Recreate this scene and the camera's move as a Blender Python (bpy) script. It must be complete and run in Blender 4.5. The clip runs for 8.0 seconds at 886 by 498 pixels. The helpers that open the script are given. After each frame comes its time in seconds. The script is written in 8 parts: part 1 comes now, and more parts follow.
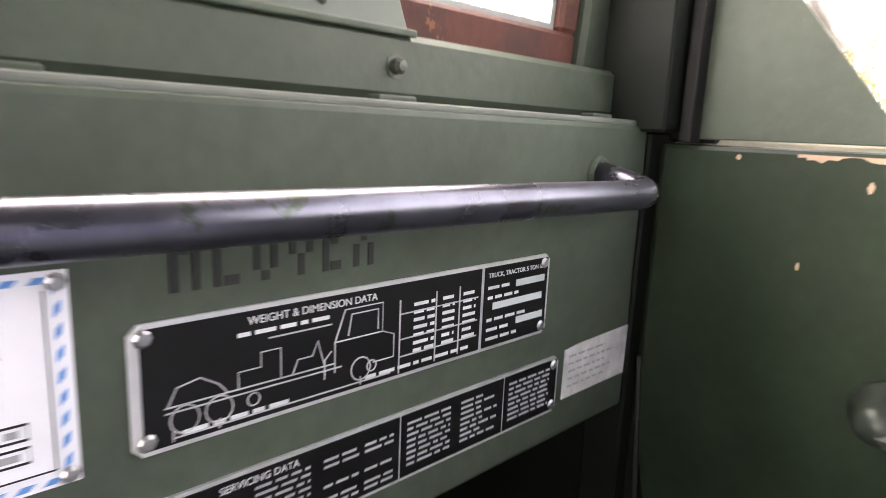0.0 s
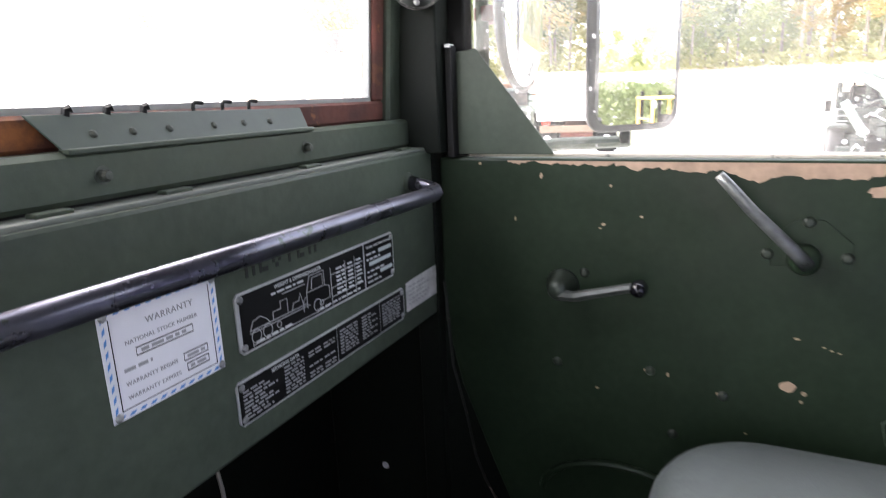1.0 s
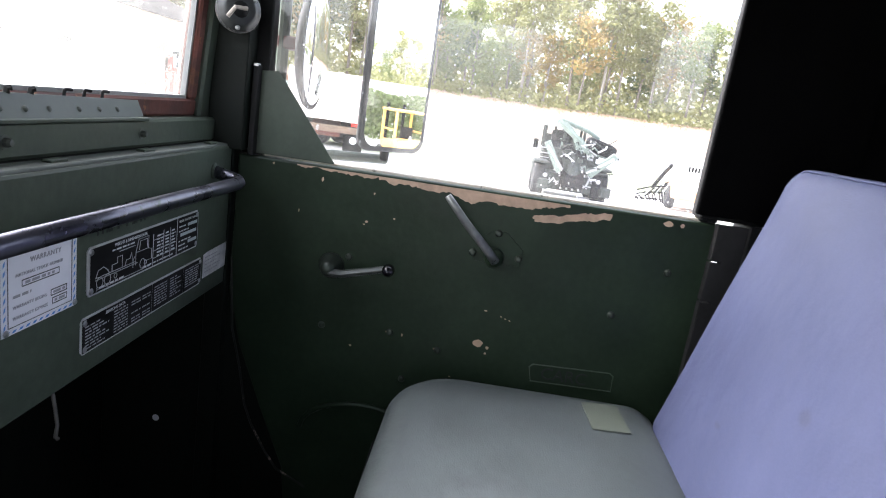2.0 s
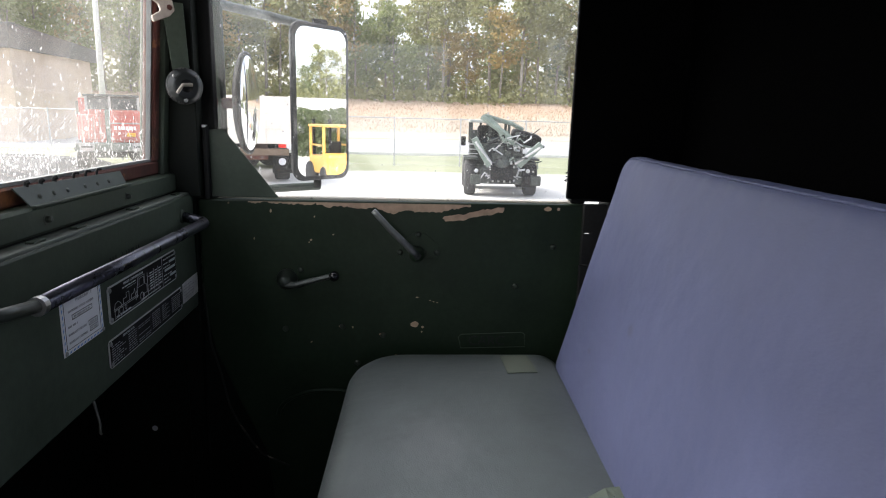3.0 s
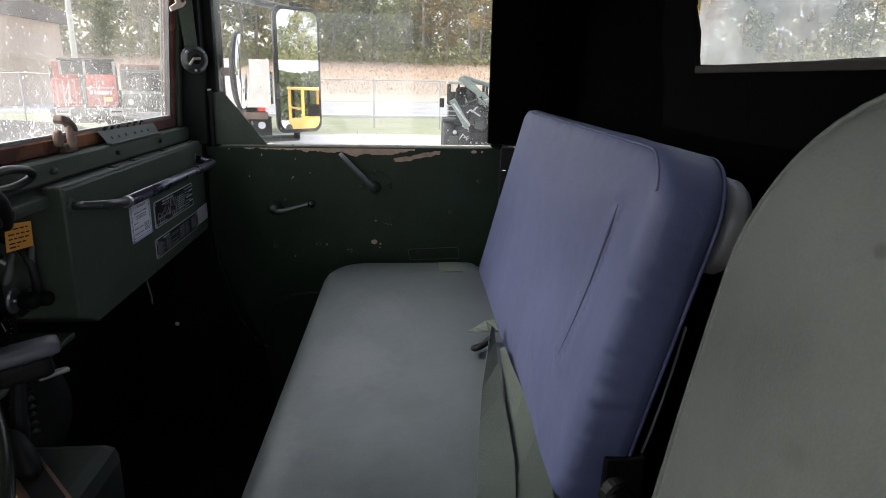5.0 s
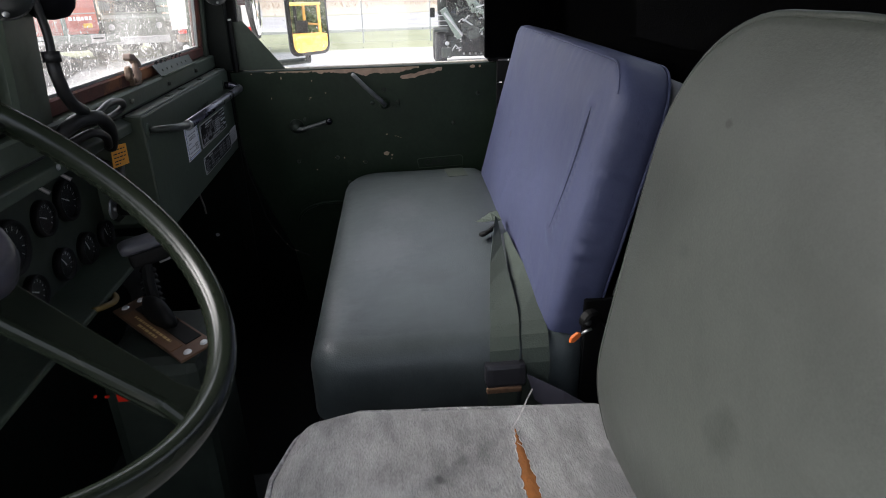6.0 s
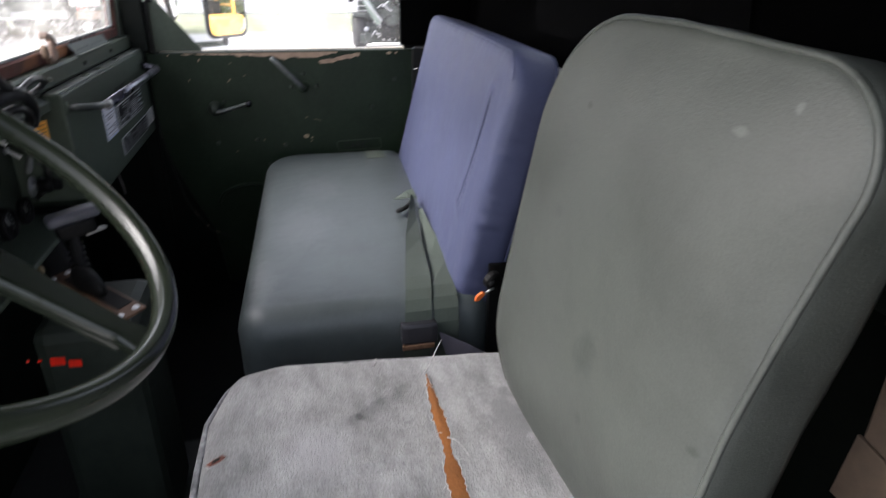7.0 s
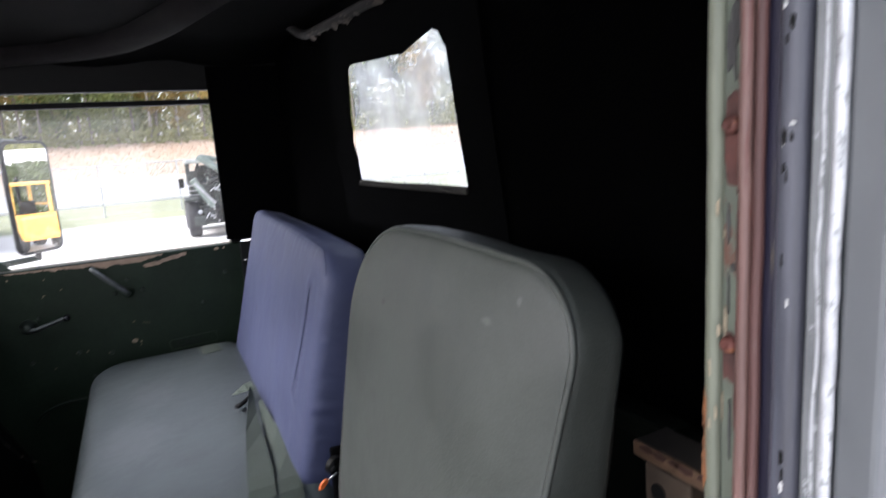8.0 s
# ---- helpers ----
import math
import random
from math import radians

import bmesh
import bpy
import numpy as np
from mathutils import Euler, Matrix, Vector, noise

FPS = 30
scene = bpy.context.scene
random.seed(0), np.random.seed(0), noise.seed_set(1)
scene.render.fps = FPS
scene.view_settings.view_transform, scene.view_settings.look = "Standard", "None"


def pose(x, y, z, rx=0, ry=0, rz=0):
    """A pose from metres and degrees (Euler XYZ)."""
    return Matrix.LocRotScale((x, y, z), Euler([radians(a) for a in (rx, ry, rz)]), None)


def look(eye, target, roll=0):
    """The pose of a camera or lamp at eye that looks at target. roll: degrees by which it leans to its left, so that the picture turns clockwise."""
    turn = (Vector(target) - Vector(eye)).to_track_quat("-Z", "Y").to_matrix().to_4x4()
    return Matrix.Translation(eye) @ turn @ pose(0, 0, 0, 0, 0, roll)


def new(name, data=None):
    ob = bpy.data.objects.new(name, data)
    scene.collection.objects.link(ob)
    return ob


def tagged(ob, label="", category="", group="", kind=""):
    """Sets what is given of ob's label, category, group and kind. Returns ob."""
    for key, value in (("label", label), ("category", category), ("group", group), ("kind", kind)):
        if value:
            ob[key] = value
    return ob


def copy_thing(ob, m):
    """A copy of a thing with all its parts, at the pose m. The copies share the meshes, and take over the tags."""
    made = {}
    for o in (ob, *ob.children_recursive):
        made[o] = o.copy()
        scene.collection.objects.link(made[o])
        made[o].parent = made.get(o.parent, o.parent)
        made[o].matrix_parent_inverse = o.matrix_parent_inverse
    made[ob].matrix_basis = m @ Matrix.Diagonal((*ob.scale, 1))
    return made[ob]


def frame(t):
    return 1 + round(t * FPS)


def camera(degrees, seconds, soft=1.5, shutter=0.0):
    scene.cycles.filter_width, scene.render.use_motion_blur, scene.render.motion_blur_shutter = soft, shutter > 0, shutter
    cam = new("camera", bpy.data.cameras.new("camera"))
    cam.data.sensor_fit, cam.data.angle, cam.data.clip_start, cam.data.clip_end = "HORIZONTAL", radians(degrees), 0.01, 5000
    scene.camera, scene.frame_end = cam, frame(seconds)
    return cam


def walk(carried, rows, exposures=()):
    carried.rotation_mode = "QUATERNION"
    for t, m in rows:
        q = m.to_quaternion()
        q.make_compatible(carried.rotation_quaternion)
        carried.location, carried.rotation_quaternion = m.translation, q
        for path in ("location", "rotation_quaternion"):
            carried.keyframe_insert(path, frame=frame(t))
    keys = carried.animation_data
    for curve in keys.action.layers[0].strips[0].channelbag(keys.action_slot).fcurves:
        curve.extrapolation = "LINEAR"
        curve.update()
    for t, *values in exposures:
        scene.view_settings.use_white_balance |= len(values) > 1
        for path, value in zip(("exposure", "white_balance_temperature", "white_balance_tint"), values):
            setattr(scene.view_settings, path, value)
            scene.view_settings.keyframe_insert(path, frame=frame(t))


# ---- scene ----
cam = camera(71.4, 8.0, soft=0.95, shutter=0.25)
PATH = [
    (0, (1.59, 0.527, 0.785), (2.957, 1.936, 0.404), 2.5),
    (0.3, (1.483, 0.471, 0.828), (2.96, 1.734, 0.355), 3.5),
    (0.5, (1.418, 0.441, 0.851), (2.989, 1.578, 0.363), 4.0),
    (0.7, (1.347, 0.414, 0.861), (3.017, 1.423, 0.418), 1.1),
    (1, (1.285, 0.391, 0.863), (3.033, 1.238, 0.387), -2.2),
    (1.2, (1.242, 0.379, 0.848), (3.051, 1.026, 0.292), 1.6),
    (1.5, (1.174, 0.381, 0.876), (3.073, 0.737, 0.361), 7.8),
    (1.8, (1.093, 0.378, 0.897), (3.037, 0.496, 0.44), 7.2),
    (2, (1.035, 0.386, 0.905), (2.985, 0.422, 0.464), 8.5),
    (2.2, (0.995, 0.385, 0.898), (2.936, 0.392, 0.416), 7.5),
    (3.3, (0.69, 0.314, 0.97), (2.641, 0.145, 0.565), 0.3),
    (3.5, (0.644, 0.289, 0.962), (2.577, 0.105, 0.481), 1.3),
    (4, (0.516, 0.297, 0.951), (2.438, 0.105, 0.436), -0.5),
    (4.2, (0.453, 0.325, 0.953), (2.374, 0.093, 0.446), 0.3),
    (5.3, (0.276, 0.288, 0.981), (2.195, 0.104, 0.45), 1.3),
    (5.5, (0.218, 0.312, 0.995), (2.135, 0.113, 0.459), 0.1),
    (5.8, (0.146, 0.329, 0.997), (2.012, 0.125, 0.306), -2.5),
    (6, (0.105, 0.346, 1.001), (1.936, 0.159, 0.219), -1.6),
    (6.2, (0.067, 0.343, 1.004), (1.903, 0.159, 0.234), -2.4),
    (6.4, (0.03, 0.347, 1.004), (1.863, 0.158, 0.226), -3.0),
    (6.5, (0.006, 0.365, 1.008), (1.808, 0.147, 0.169), -2.2),
    (6.8, (-0.023, 0.367, 1.003), (1.739, 0.066, 0.106), 2.3),
    (7, (-0.004, 0.35, 1.014), (1.769, -0.079, 0.194), 0.7),
    (7.1, (-0.027, 0.375, 1.019), (1.753, -0.111, 0.246), -1.7),
    (7.3, (-0.042, 0.374, 1.018), (1.694, -0.23, 0.23), -3.0),
    (7.5, (-0.045, 0.346, 1.036), (1.706, -0.321, 0.335), -2.9),
    (7.7, (-0.064, 0.332, 1.052), (1.696, -0.414, 0.465), -4.1),
    (7.9, (-0.087, 0.324, 1.073), (1.67, -0.53, 0.642), -4.5),
    (8, (-0.093, 0.32, 1.081), (1.649, -0.598, 0.731), -3.9),
]
walk(cam, [(t, look(eye, target, roll)) for t, eye, target, roll in PATH],
     [(0, 5.1, 7700, 18), (0.6, 4.6, 6900, 14), (1, 4.1, 6600, 15), (1.5, 3.65, 6250, 13), (2.1, 3.35, 6200, 13), (3.3, 2.05, 6450, 10), (4, 1.95, 6500, 10),
      (5.5, 2.2, 6300, 12), (6, 2.2, 6300, 12), (6.5, 2.52, 6300, 13), (7, 2.75, 6300, 14), (8, 2.45, 6050, 15)])

scene.cycles.max_bounces = 8

# ---------------------------------------------------------------- world and sun
world = bpy.data.worlds.new("overcast_sky")
scene.world = world
world.use_nodes = True
wn, wl = world.node_tree.nodes, world.node_tree.links
sky = wn.new("ShaderNodeTexSky")
sky.sky_type = "NISHITA"
sky.sun_disc = False
sky.sun_elevation, sky.sun_rotation = radians(40), radians(12)
sky.air_density, sky.dust_density, sky.ozone_density = 1.0, 4.0, 1.0
grey = wn.new("ShaderNodeHueSaturation")
grey.inputs["Saturation"].default_value = 0.40
wl.new(sky.outputs[0], grey.inputs["Color"])
wl.new(grey.outputs[0], wn["Background"].inputs[0])
wn["Background"].inputs[1].default_value = 0.12
sun_data = bpy.data.lights.new("sun", "SUN")
sun_data.energy, sun_data.angle, sun_data.color = 0.4, radians(40), (1.0, 0.97, 0.94)
sun = new("sun", sun_data)
sun.matrix_world = look((5, 14, 13), (0, 0, 0))

# ---------------------------------------------------------------- mesh helpers
BASE = {}


def thing(name, loc, label, category, kind="", group=""):
    """An Empty at loc that carries the parts of one thing."""
    ob = new(name)
    ob.empty_display_size = 0.05
    ob.location = loc
    BASE[ob] = Vector(loc)
    return tagged(ob, label, category, group, kind)


def part(name, bm, material, parent=None, label="", smooth=False):
    """Links a bmesh, built in world places, as one mesh object under a thing or a part."""
    me = bpy.data.meshes.new(name)
    base = BASE.get(parent, Vector((0, 0, 0)))
    bmesh.ops.translate(bm, verts=bm.verts, vec=-base)
    bm.normal_update()
    bm.to_mesh(me)
    bm.free()
    if smooth:
        me.shade_smooth()
    ob = new(name, me)
    if parent:
        ob.parent = parent
        BASE[ob] = base
    for m in material if isinstance(material, (list, tuple)) else [material]:
        me.materials.append(m)
    if label:
        ob["label"] = label
    return ob


def single(name, bm, material, label, category, kind="", group="", smooth=False):
    """A thing that is one mesh; its origin lies at its base."""
    xs = [v.co.copy() for v in bm.verts]
    loc = Vector((sum(v.x for v in xs) / len(xs), sum(v.y for v in xs) / len(xs), min(v.z for v in xs)))
    bmesh.ops.translate(bm, verts=bm.verts, vec=-loc)
    ob = part(name, bm, material, None, "", smooth)
    ob.location = loc
    BASE[ob] = loc
    return tagged(ob, label, category, group, kind)


def box(lo, hi, bevel=0.0, seg=2, bm=None):
    """An axis-aligned block from corner to corner with rounded edges."""
    out = bmesh.new()
    bmesh.ops.create_cube(out, size=1)
    lo, hi = Vector(lo), Vector(hi)
    bmesh.ops.scale(out, verts=out.verts, vec=hi - lo)
    bmesh.ops.translate(out, verts=out.verts, vec=(lo + hi) / 2)
    if bevel:
        bmesh.ops.bevel(out, geom=out.edges[:], offset=bevel, segments=seg, affect="EDGES", profile=0.5)
    return merge(bm, out)


def merge(bm, other):
    if bm is None:
        return other
    me = bpy.data.meshes.new("joined")
    other.to_mesh(me)
    other.free()
    bm.from_mesh(me)
    bpy.data.meshes.remove(me)
    return bm


def moved(bm, m):
    bmesh.ops.transform(bm, matrix=m, verts=bm.verts)
    return bm


def tube(points, r, seg=10, bm=None, closed=False, taper=None):
    """A round bar along points."""
    out = bmesh.new()
    pts = [Vector(p) for p in points]
    rings, n = [], len(pts)
    up = None
    for i, p in enumerate(pts):
        a, b = pts[(i - 1) % n] if closed or i else pts[0], pts[(i + 1) % n] if closed or i < n - 1 else pts[-1]
        d = (b - a).normalized()
        if up is None:
            up = d.orthogonal().normalized()
        up = (up - d * up.dot(d)).normalized()
        side = d.cross(up)
        rr = r if taper is None else r + (taper - r) * i / (n - 1)
        rings.append([out.verts.new(p + rr * (math.cos(k * math.tau / seg) * up + math.sin(k * math.tau / seg) * side)) for k in range(seg)])
    for i in range(n if closed else n - 1):
        j = (i + 1) % n
        for k in range(seg):
            out.faces.new((rings[i][k], rings[i][(k + 1) % seg], rings[j][(k + 1) % seg], rings[j][k]))
    if not closed:
        out.faces.new(rings[0][::-1])
        out.faces.new(rings[-1])
    bmesh.ops.recalc_face_normals(out, faces=out.faces)
    return merge(bm, out)


def rounded(points, radius, steps=6):
    """A polyline with its corners turned to arcs."""
    pts = [Vector(p) for p in points]
    out = [pts[0]]
    for a, b, c in zip(pts, pts[1:], pts[2:]):
        u, v = (a - b), (c - b)
        cut = min(radius, u.length * 0.48, v.length * 0.48)
        p, q = b + u.normalized() * cut, b + v.normalized() * cut
        for i in range(steps + 1):
            s = i / steps
            out.append(p * (1 - s) ** 2 + b * 2 * s * (1 - s) + q * s ** 2)
    return out + [pts[-1]]


def lathe(profile, seg=24, m=None, bm=None):
    """A turned form: (radius, height) pairs round the z axis."""
    out = bmesh.new()
    rings = []
    for r, z in profile:
        rings.append([out.verts.new((r * math.cos(k * math.tau / seg), r * math.sin(k * math.tau / seg), z)) for k in range(seg)])
    for a, b in zip(rings, rings[1:]):
        for k in range(seg):
            out.faces.new((a[k], a[(k + 1) % seg], b[(k + 1) % seg], b[k]))
    out.faces.new(rings[0][::-1])
    out.faces.new(rings[-1])
    bmesh.ops.recalc_face_normals(out, faces=out.faces)
    if m is not None:
        moved(out, m)
    return merge(bm, out)


def prism(outline, depth, m=None, bevel=0.0, bm=None):
    """A flat plate: an outline in the xy plane, thick along z."""
    out = bmesh.new()
    face = out.faces.new([out.verts.new((x, y, 0)) for x, y in outline])
    res = bmesh.ops.extrude_face_region(out, geom=[face])
    bmesh.ops.translate(out, verts=[v for v in res["geom"] if isinstance(v, bmesh.types.BMVert)], vec=(0, 0, depth))
    bmesh.ops.recalc_face_normals(out, faces=out.faces)
    if bevel:
        bmesh.ops.bevel(out, geom=out.edges[:], offset=bevel, segments=2, affect="EDGES", profile=0.5)
    if m is not None:
        moved(out, m)
    return merge(bm, out)


def cushion(w, d, h, r, m, puff=0.0, n=26, edge=2.6, corner=5.0, rumple=0.0):
    """A padded block: w along x, d along y, h along z (bottom at 0), corners rounded by r, top swelling by puff."""
    out = bmesh.new()
    bmesh.ops.create_cube(out, size=2)
    bmesh.ops.subdivide_edges(out, edges=out.edges[:], cuts=n, use_grid_fill=True)
    core = Vector((w / 2 - r, d / 2 - r, h / 2 - r if h / 2 > r else 0.0))
    rz = min(r, h / 2)
    for v in out.verts:
        p = v.co.copy()
        q = Vector((p.x * w / 2, p.y * d / 2, p.z * h / 2))
        inner = Vector((max(-core.x, min(core.x, q.x)), max(-core.y, min(core.y, q.y)), max(-core.z, min(core.z, q.z))))
        off = q - inner
        if off.length > 1e-6:
            s = Vector((off.x / r, off.y / r, off.z / rz))
            big = max(abs(s.x), abs(s.y), abs(s.z))
            s = s.normalized() * big
            q = inner + Vector((s.x * r, s.y * r, s.z * rz))
        fall = (1 - abs(p.x) ** corner) * (1 - abs(p.y) ** corner)
        q.z += puff * fall * (1 if p.z > 0 else 0.3 * p.z)
        if rumple:
            q += rumple * noise.noise_vector(q * 9.0) + 0.5 * rumple * noise.noise_vector(q * 23.0)
        q.z += h / 2
        v.co = q
    return moved(out, m)


def frame_from(origin, x_axis, y_axis):
    x = Vector(x_axis).normalized()
    y = (Vector(y_axis) - x * x.dot(Vector(y_axis))).normalized()
    z = x.cross(y)
    return Matrix(((x.x, y.x, z.x, origin[0]), (x.y, y.y, z.y, origin[1]), (x.z, y.z, z.z, origin[2]), (0, 0, 0, 1)))


# ---------------------------------------------------------------- materials
def ramp(nodes, stops, mode="LINEAR"):
    node = nodes.new("ShaderNodeValToRGB")
    node.color_ramp.interpolation = mode
    el = node.color_ramp.elements
    while len(el) < len(stops):
        el.new(0.5)
    for e, (p, c) in zip(el, stops):
        e.position, e.color = p, (*c, 1) if len(c) == 3 else c
    return node


def surface(name, colour, rough=0.6, metal=0.0, vary=0.25, grain=60.0, bump=0.15, stain=6.0, spec=0.5, second=None, second_at=0.62, rough_vary=0.15, sheen=0.0, stretch=(1, 1, 1), dent=0.0):
    """A node material: base colour that varies at two scales, uneven gloss, fine relief; second: a worn-through colour in patches."""
    m = bpy.data.materials.new(name)
    m.use_nodes = True
    n, l = m.node_tree.nodes, m.node_tree.links
    b = n["Principled BSDF"]
    b.inputs["Metallic"].default_value = metal
    b.inputs["Specular IOR Level"].default_value = spec
    if sheen:
        b.inputs["Sheen Weight"].default_value = sheen
    co = n.new("ShaderNodeTexCoord")
    mp = n.new("ShaderNodeMapping")
    mp.inputs["Scale"].default_value = stretch
    l.new(co.outputs["Object"], mp.inputs[0])
    fine, wide = n.new("ShaderNodeTexNoise"), n.new("ShaderNodeTexNoise")
    fine.inputs["Scale"].default_value, fine.inputs["Detail"].default_value = grain, 8
    wide.inputs["Scale"].default_value, wide.inputs["Detail"].default_value, wide.inputs["Roughness"].default_value = stain, 6, 0.65
    l.new(mp.outputs[0], fine.inputs["Vector"])
    l.new(mp.outputs[0], wide.inputs["Vector"])
    lo, hi = [c * (1 - vary) for c in colour], [min(1, c * (1 + vary)) for c in colour]
    r1 = ramp(n, [(0.3, lo), (0.72, hi)])
    l.new(wide.outputs[0], r1.inputs[0])
    r2 = ramp(n, [(0.3, (1 - vary * 0.6,) * 3), (0.7, (1.0,) * 3)])
    l.new(fine.outputs[0], r2.inputs[0])
    mix = n.new("ShaderNodeMix")
    mix.data_type, mix.blend_type = "RGBA", "MULTIPLY"
    mix.inputs[0].default_value = 1
    l.new(r1.outputs[0], mix.inputs[6])
    l.new(r2.outputs[0], mix.inputs[7])
    out = mix.outputs[2]
    if second:
        worn = n.new("ShaderNodeTexNoise")
        worn.inputs["Scale"].default_value, worn.inputs["Detail"].default_value, worn.inputs["Roughness"].default_value = stain * 2.3, 10, 0.7
        l.new(mp.outputs[0], worn.inputs["Vector"])
        rw = ramp(n, [(second_at, (0, 0, 0)), (second_at + 0.03, (1, 1, 1))])
        l.new(worn.outputs[0], rw.inputs[0])
        mx = n.new("ShaderNodeMix")
        mx.data_type = "RGBA"
        l.new(rw.outputs[0], mx.inputs[0])
        l.new(out, mx.inputs[6])
        mx.inputs[7].default_value = (*second, 1)
        out = mx.outputs[2]
    l.new(out, b.inputs["Base Color"])
    rr = n.new("ShaderNodeMapRange")
    rr.inputs[3].default_value, rr.inputs[4].default_value = max(0.03, rough - rough_vary), min(1, rough + rough_vary)
    l.new(wide.outputs[0], rr.inputs[0])
    l.new(rr.outputs[0], b.inputs["Roughness"])
    if bump:
        bp = n.new("ShaderNodeBump")
        bp.inputs["Strength"].default_value, bp.inputs["Distance"].default_value = bump, 0.002
        l.new(fine.outputs[0], bp.inputs["Height"])
        l.new(bp.outputs[0], b.inputs["Normal"])
        if dent:
            # broad unevenness under the fine grain
            broad, bd = n.new("ShaderNodeTexNoise"), n.new("ShaderNodeBump")
            broad.inputs["Scale"].default_value, broad.inputs["Detail"].default_value = 13, 3
            l.new(mp.outputs[0], broad.inputs["Vector"])
            bd.inputs["Strength"].default_value, bd.inputs["Distance"].default_value = dent, 0.02
            l.new(broad.outputs[0], bd.inputs["Height"])
            l.new(bd.outputs[0], bp.inputs["Normal"])
    return m


def door_paint(name, colour, bare):
    """Green paint with the primer laid bare in a ragged band under the window sill."""
    m = surface(name, colour, 0.42, vary=0.3, grain=90, bump=0.12, stain=7, spec=0.22, rough_vary=0.14, dent=0.12)
    n, l = m.node_tree.nodes, m.node_tree.links
    b = n["Principled BSDF"]
    old = b.inputs["Base Color"].links[0].from_socket
    geo = n.new("ShaderNodeNewGeometry")
    sep = n.new("ShaderNodeSeparateXYZ")
    l.new(geo.outputs["Position"], sep.inputs[0])
    ragged = n.new("ShaderNodeTexNoise")
    ragged.inputs["Scale"].default_value, ragged.inputs["Detail"].default_value, ragged.inputs["Roughness"].default_value = 26, 8, 0.75
    mp = n.new("ShaderNodeMapping")
    mp.inputs["Scale"].default_value = (1, 0.35, 1)
    l.new(geo.outputs["Position"], mp.inputs[0])
    l.new(mp.outputs[0], ragged.inputs["Vector"])
    along = ramp(n, [(0.0, (0, 0, 0)), (0.06, (0.3, 0.3, 0.3)), (0.16, (1, 1, 1)), (0.34, (0.85, 0.85, 0.85)), (0.45, (0.5, 0.5, 0.5)), (0.62, (0.35, 0.35, 0.35)), (0.85, (0.0, 0.0, 0.0))])
    rng = n.new("ShaderNodeMapRange")
    rng.inputs[1].default_value, rng.inputs[2].default_value = -0.03, 0.72
    l.new(sep.outputs[1], rng.inputs[0])
    l.new(rng.outputs[0], along.inputs[0])

    def calc(op, a, c):
        node = n.new("ShaderNodeMath")
        node.operation = op
        for i, v in enumerate((a, c)):
            if isinstance(v, (int, float)):
                node.inputs[i].default_value = v
            else:
                l.new(v, node.inputs[i])
        return node.outputs[0]

    depth = calc("SUBTRACT", 0.782, sep.outputs[2])
    reach = calc("MULTIPLY", calc("SUBTRACT", ragged.outputs[0], 0.30), calc("MULTIPLY", along.outputs[0], 0.012))
    mask = calc("GREATER_THAN", reach, calc("ADD", depth, 0.004))
    mx = n.new("ShaderNodeMix")
    mx.data_type = "RGBA"
    l.new(mask, mx.inputs[0])
    l.new(old, mx.inputs[6])
    mx.inputs[7].default_value = (*bare, 1)
    l.new(mx.outputs[2], b.inputs["Base Color"])
    return m


def clear_pane(name, gloss, dirt=0.0, tint=(1, 1, 1), dirt_colour=(0.75, 0.73, 0.68), scale=3.0):
    """Clear glass with a faint reflection and a film of dried dirt."""
    m = bpy.data.materials.new(name)
    m.use_nodes = True
    n, l = m.node_tree.nodes, m.node_tree.links
    n.remove(n["Principled BSDF"])
    see, shine, mix = n.new("ShaderNodeBsdfTransparent"), n.new("ShaderNodeBsdfGlossy"), n.new("ShaderNodeMixShader")
    see.inputs[0].default_value = (*tint, 1)
    shine.inputs["Roughness"].default_value = 0.02
    mix.inputs[0].default_value = gloss
    l.new(see.outputs[0], mix.inputs[1])
    l.new(shine.outputs[0], mix.inputs[2])
    out = mix.outputs[0]
    if dirt:
        film, both = n.new("ShaderNodeBsdfTranslucent"), n.new("ShaderNodeMixShader")
        film.inputs[0].default_value = (*dirt_colour, 1)
        spots = n.new("ShaderNodeTexNoise")
        spots.inputs["Scale"].default_value, spots.inputs["Detail"].default_value = scale, 7
        co = n.new("ShaderNodeTexCoord")
        l.new(co.outputs["Object"], spots.inputs["Vector"])
        r = ramp(n, [(0.35, (dirt * 0.25,) * 3), (0.7, (dirt,) * 3)])
        l.new(spots.outputs[0], r.inputs[0])
        l.new(r.outputs[0], both.inputs[0])
        l.new(out, both.inputs[1])
        l.new(film.outputs[0], both.inputs[2])
        out = both.outputs[0]
    l.new(out, n["Material Output"].inputs[0])
    return m


def plain(name, colour, rough=0.5, metal=0.0, emit=0.0):
    m = bpy.data.materials.new(name)
    m.use_nodes = True
    b = m.node_tree.nodes["Principled BSDF"]
    b.inputs["Base Color"].default_value = (*colour, 1)
    b.inputs["Roughness"].default_value = rough
    b.inputs["Metallic"].default_value = metal
    if emit:
        b.inputs["Emission Color"].default_value = (*colour, 1)
        b.inputs["Emission Strength"].default_value = emit
    return m


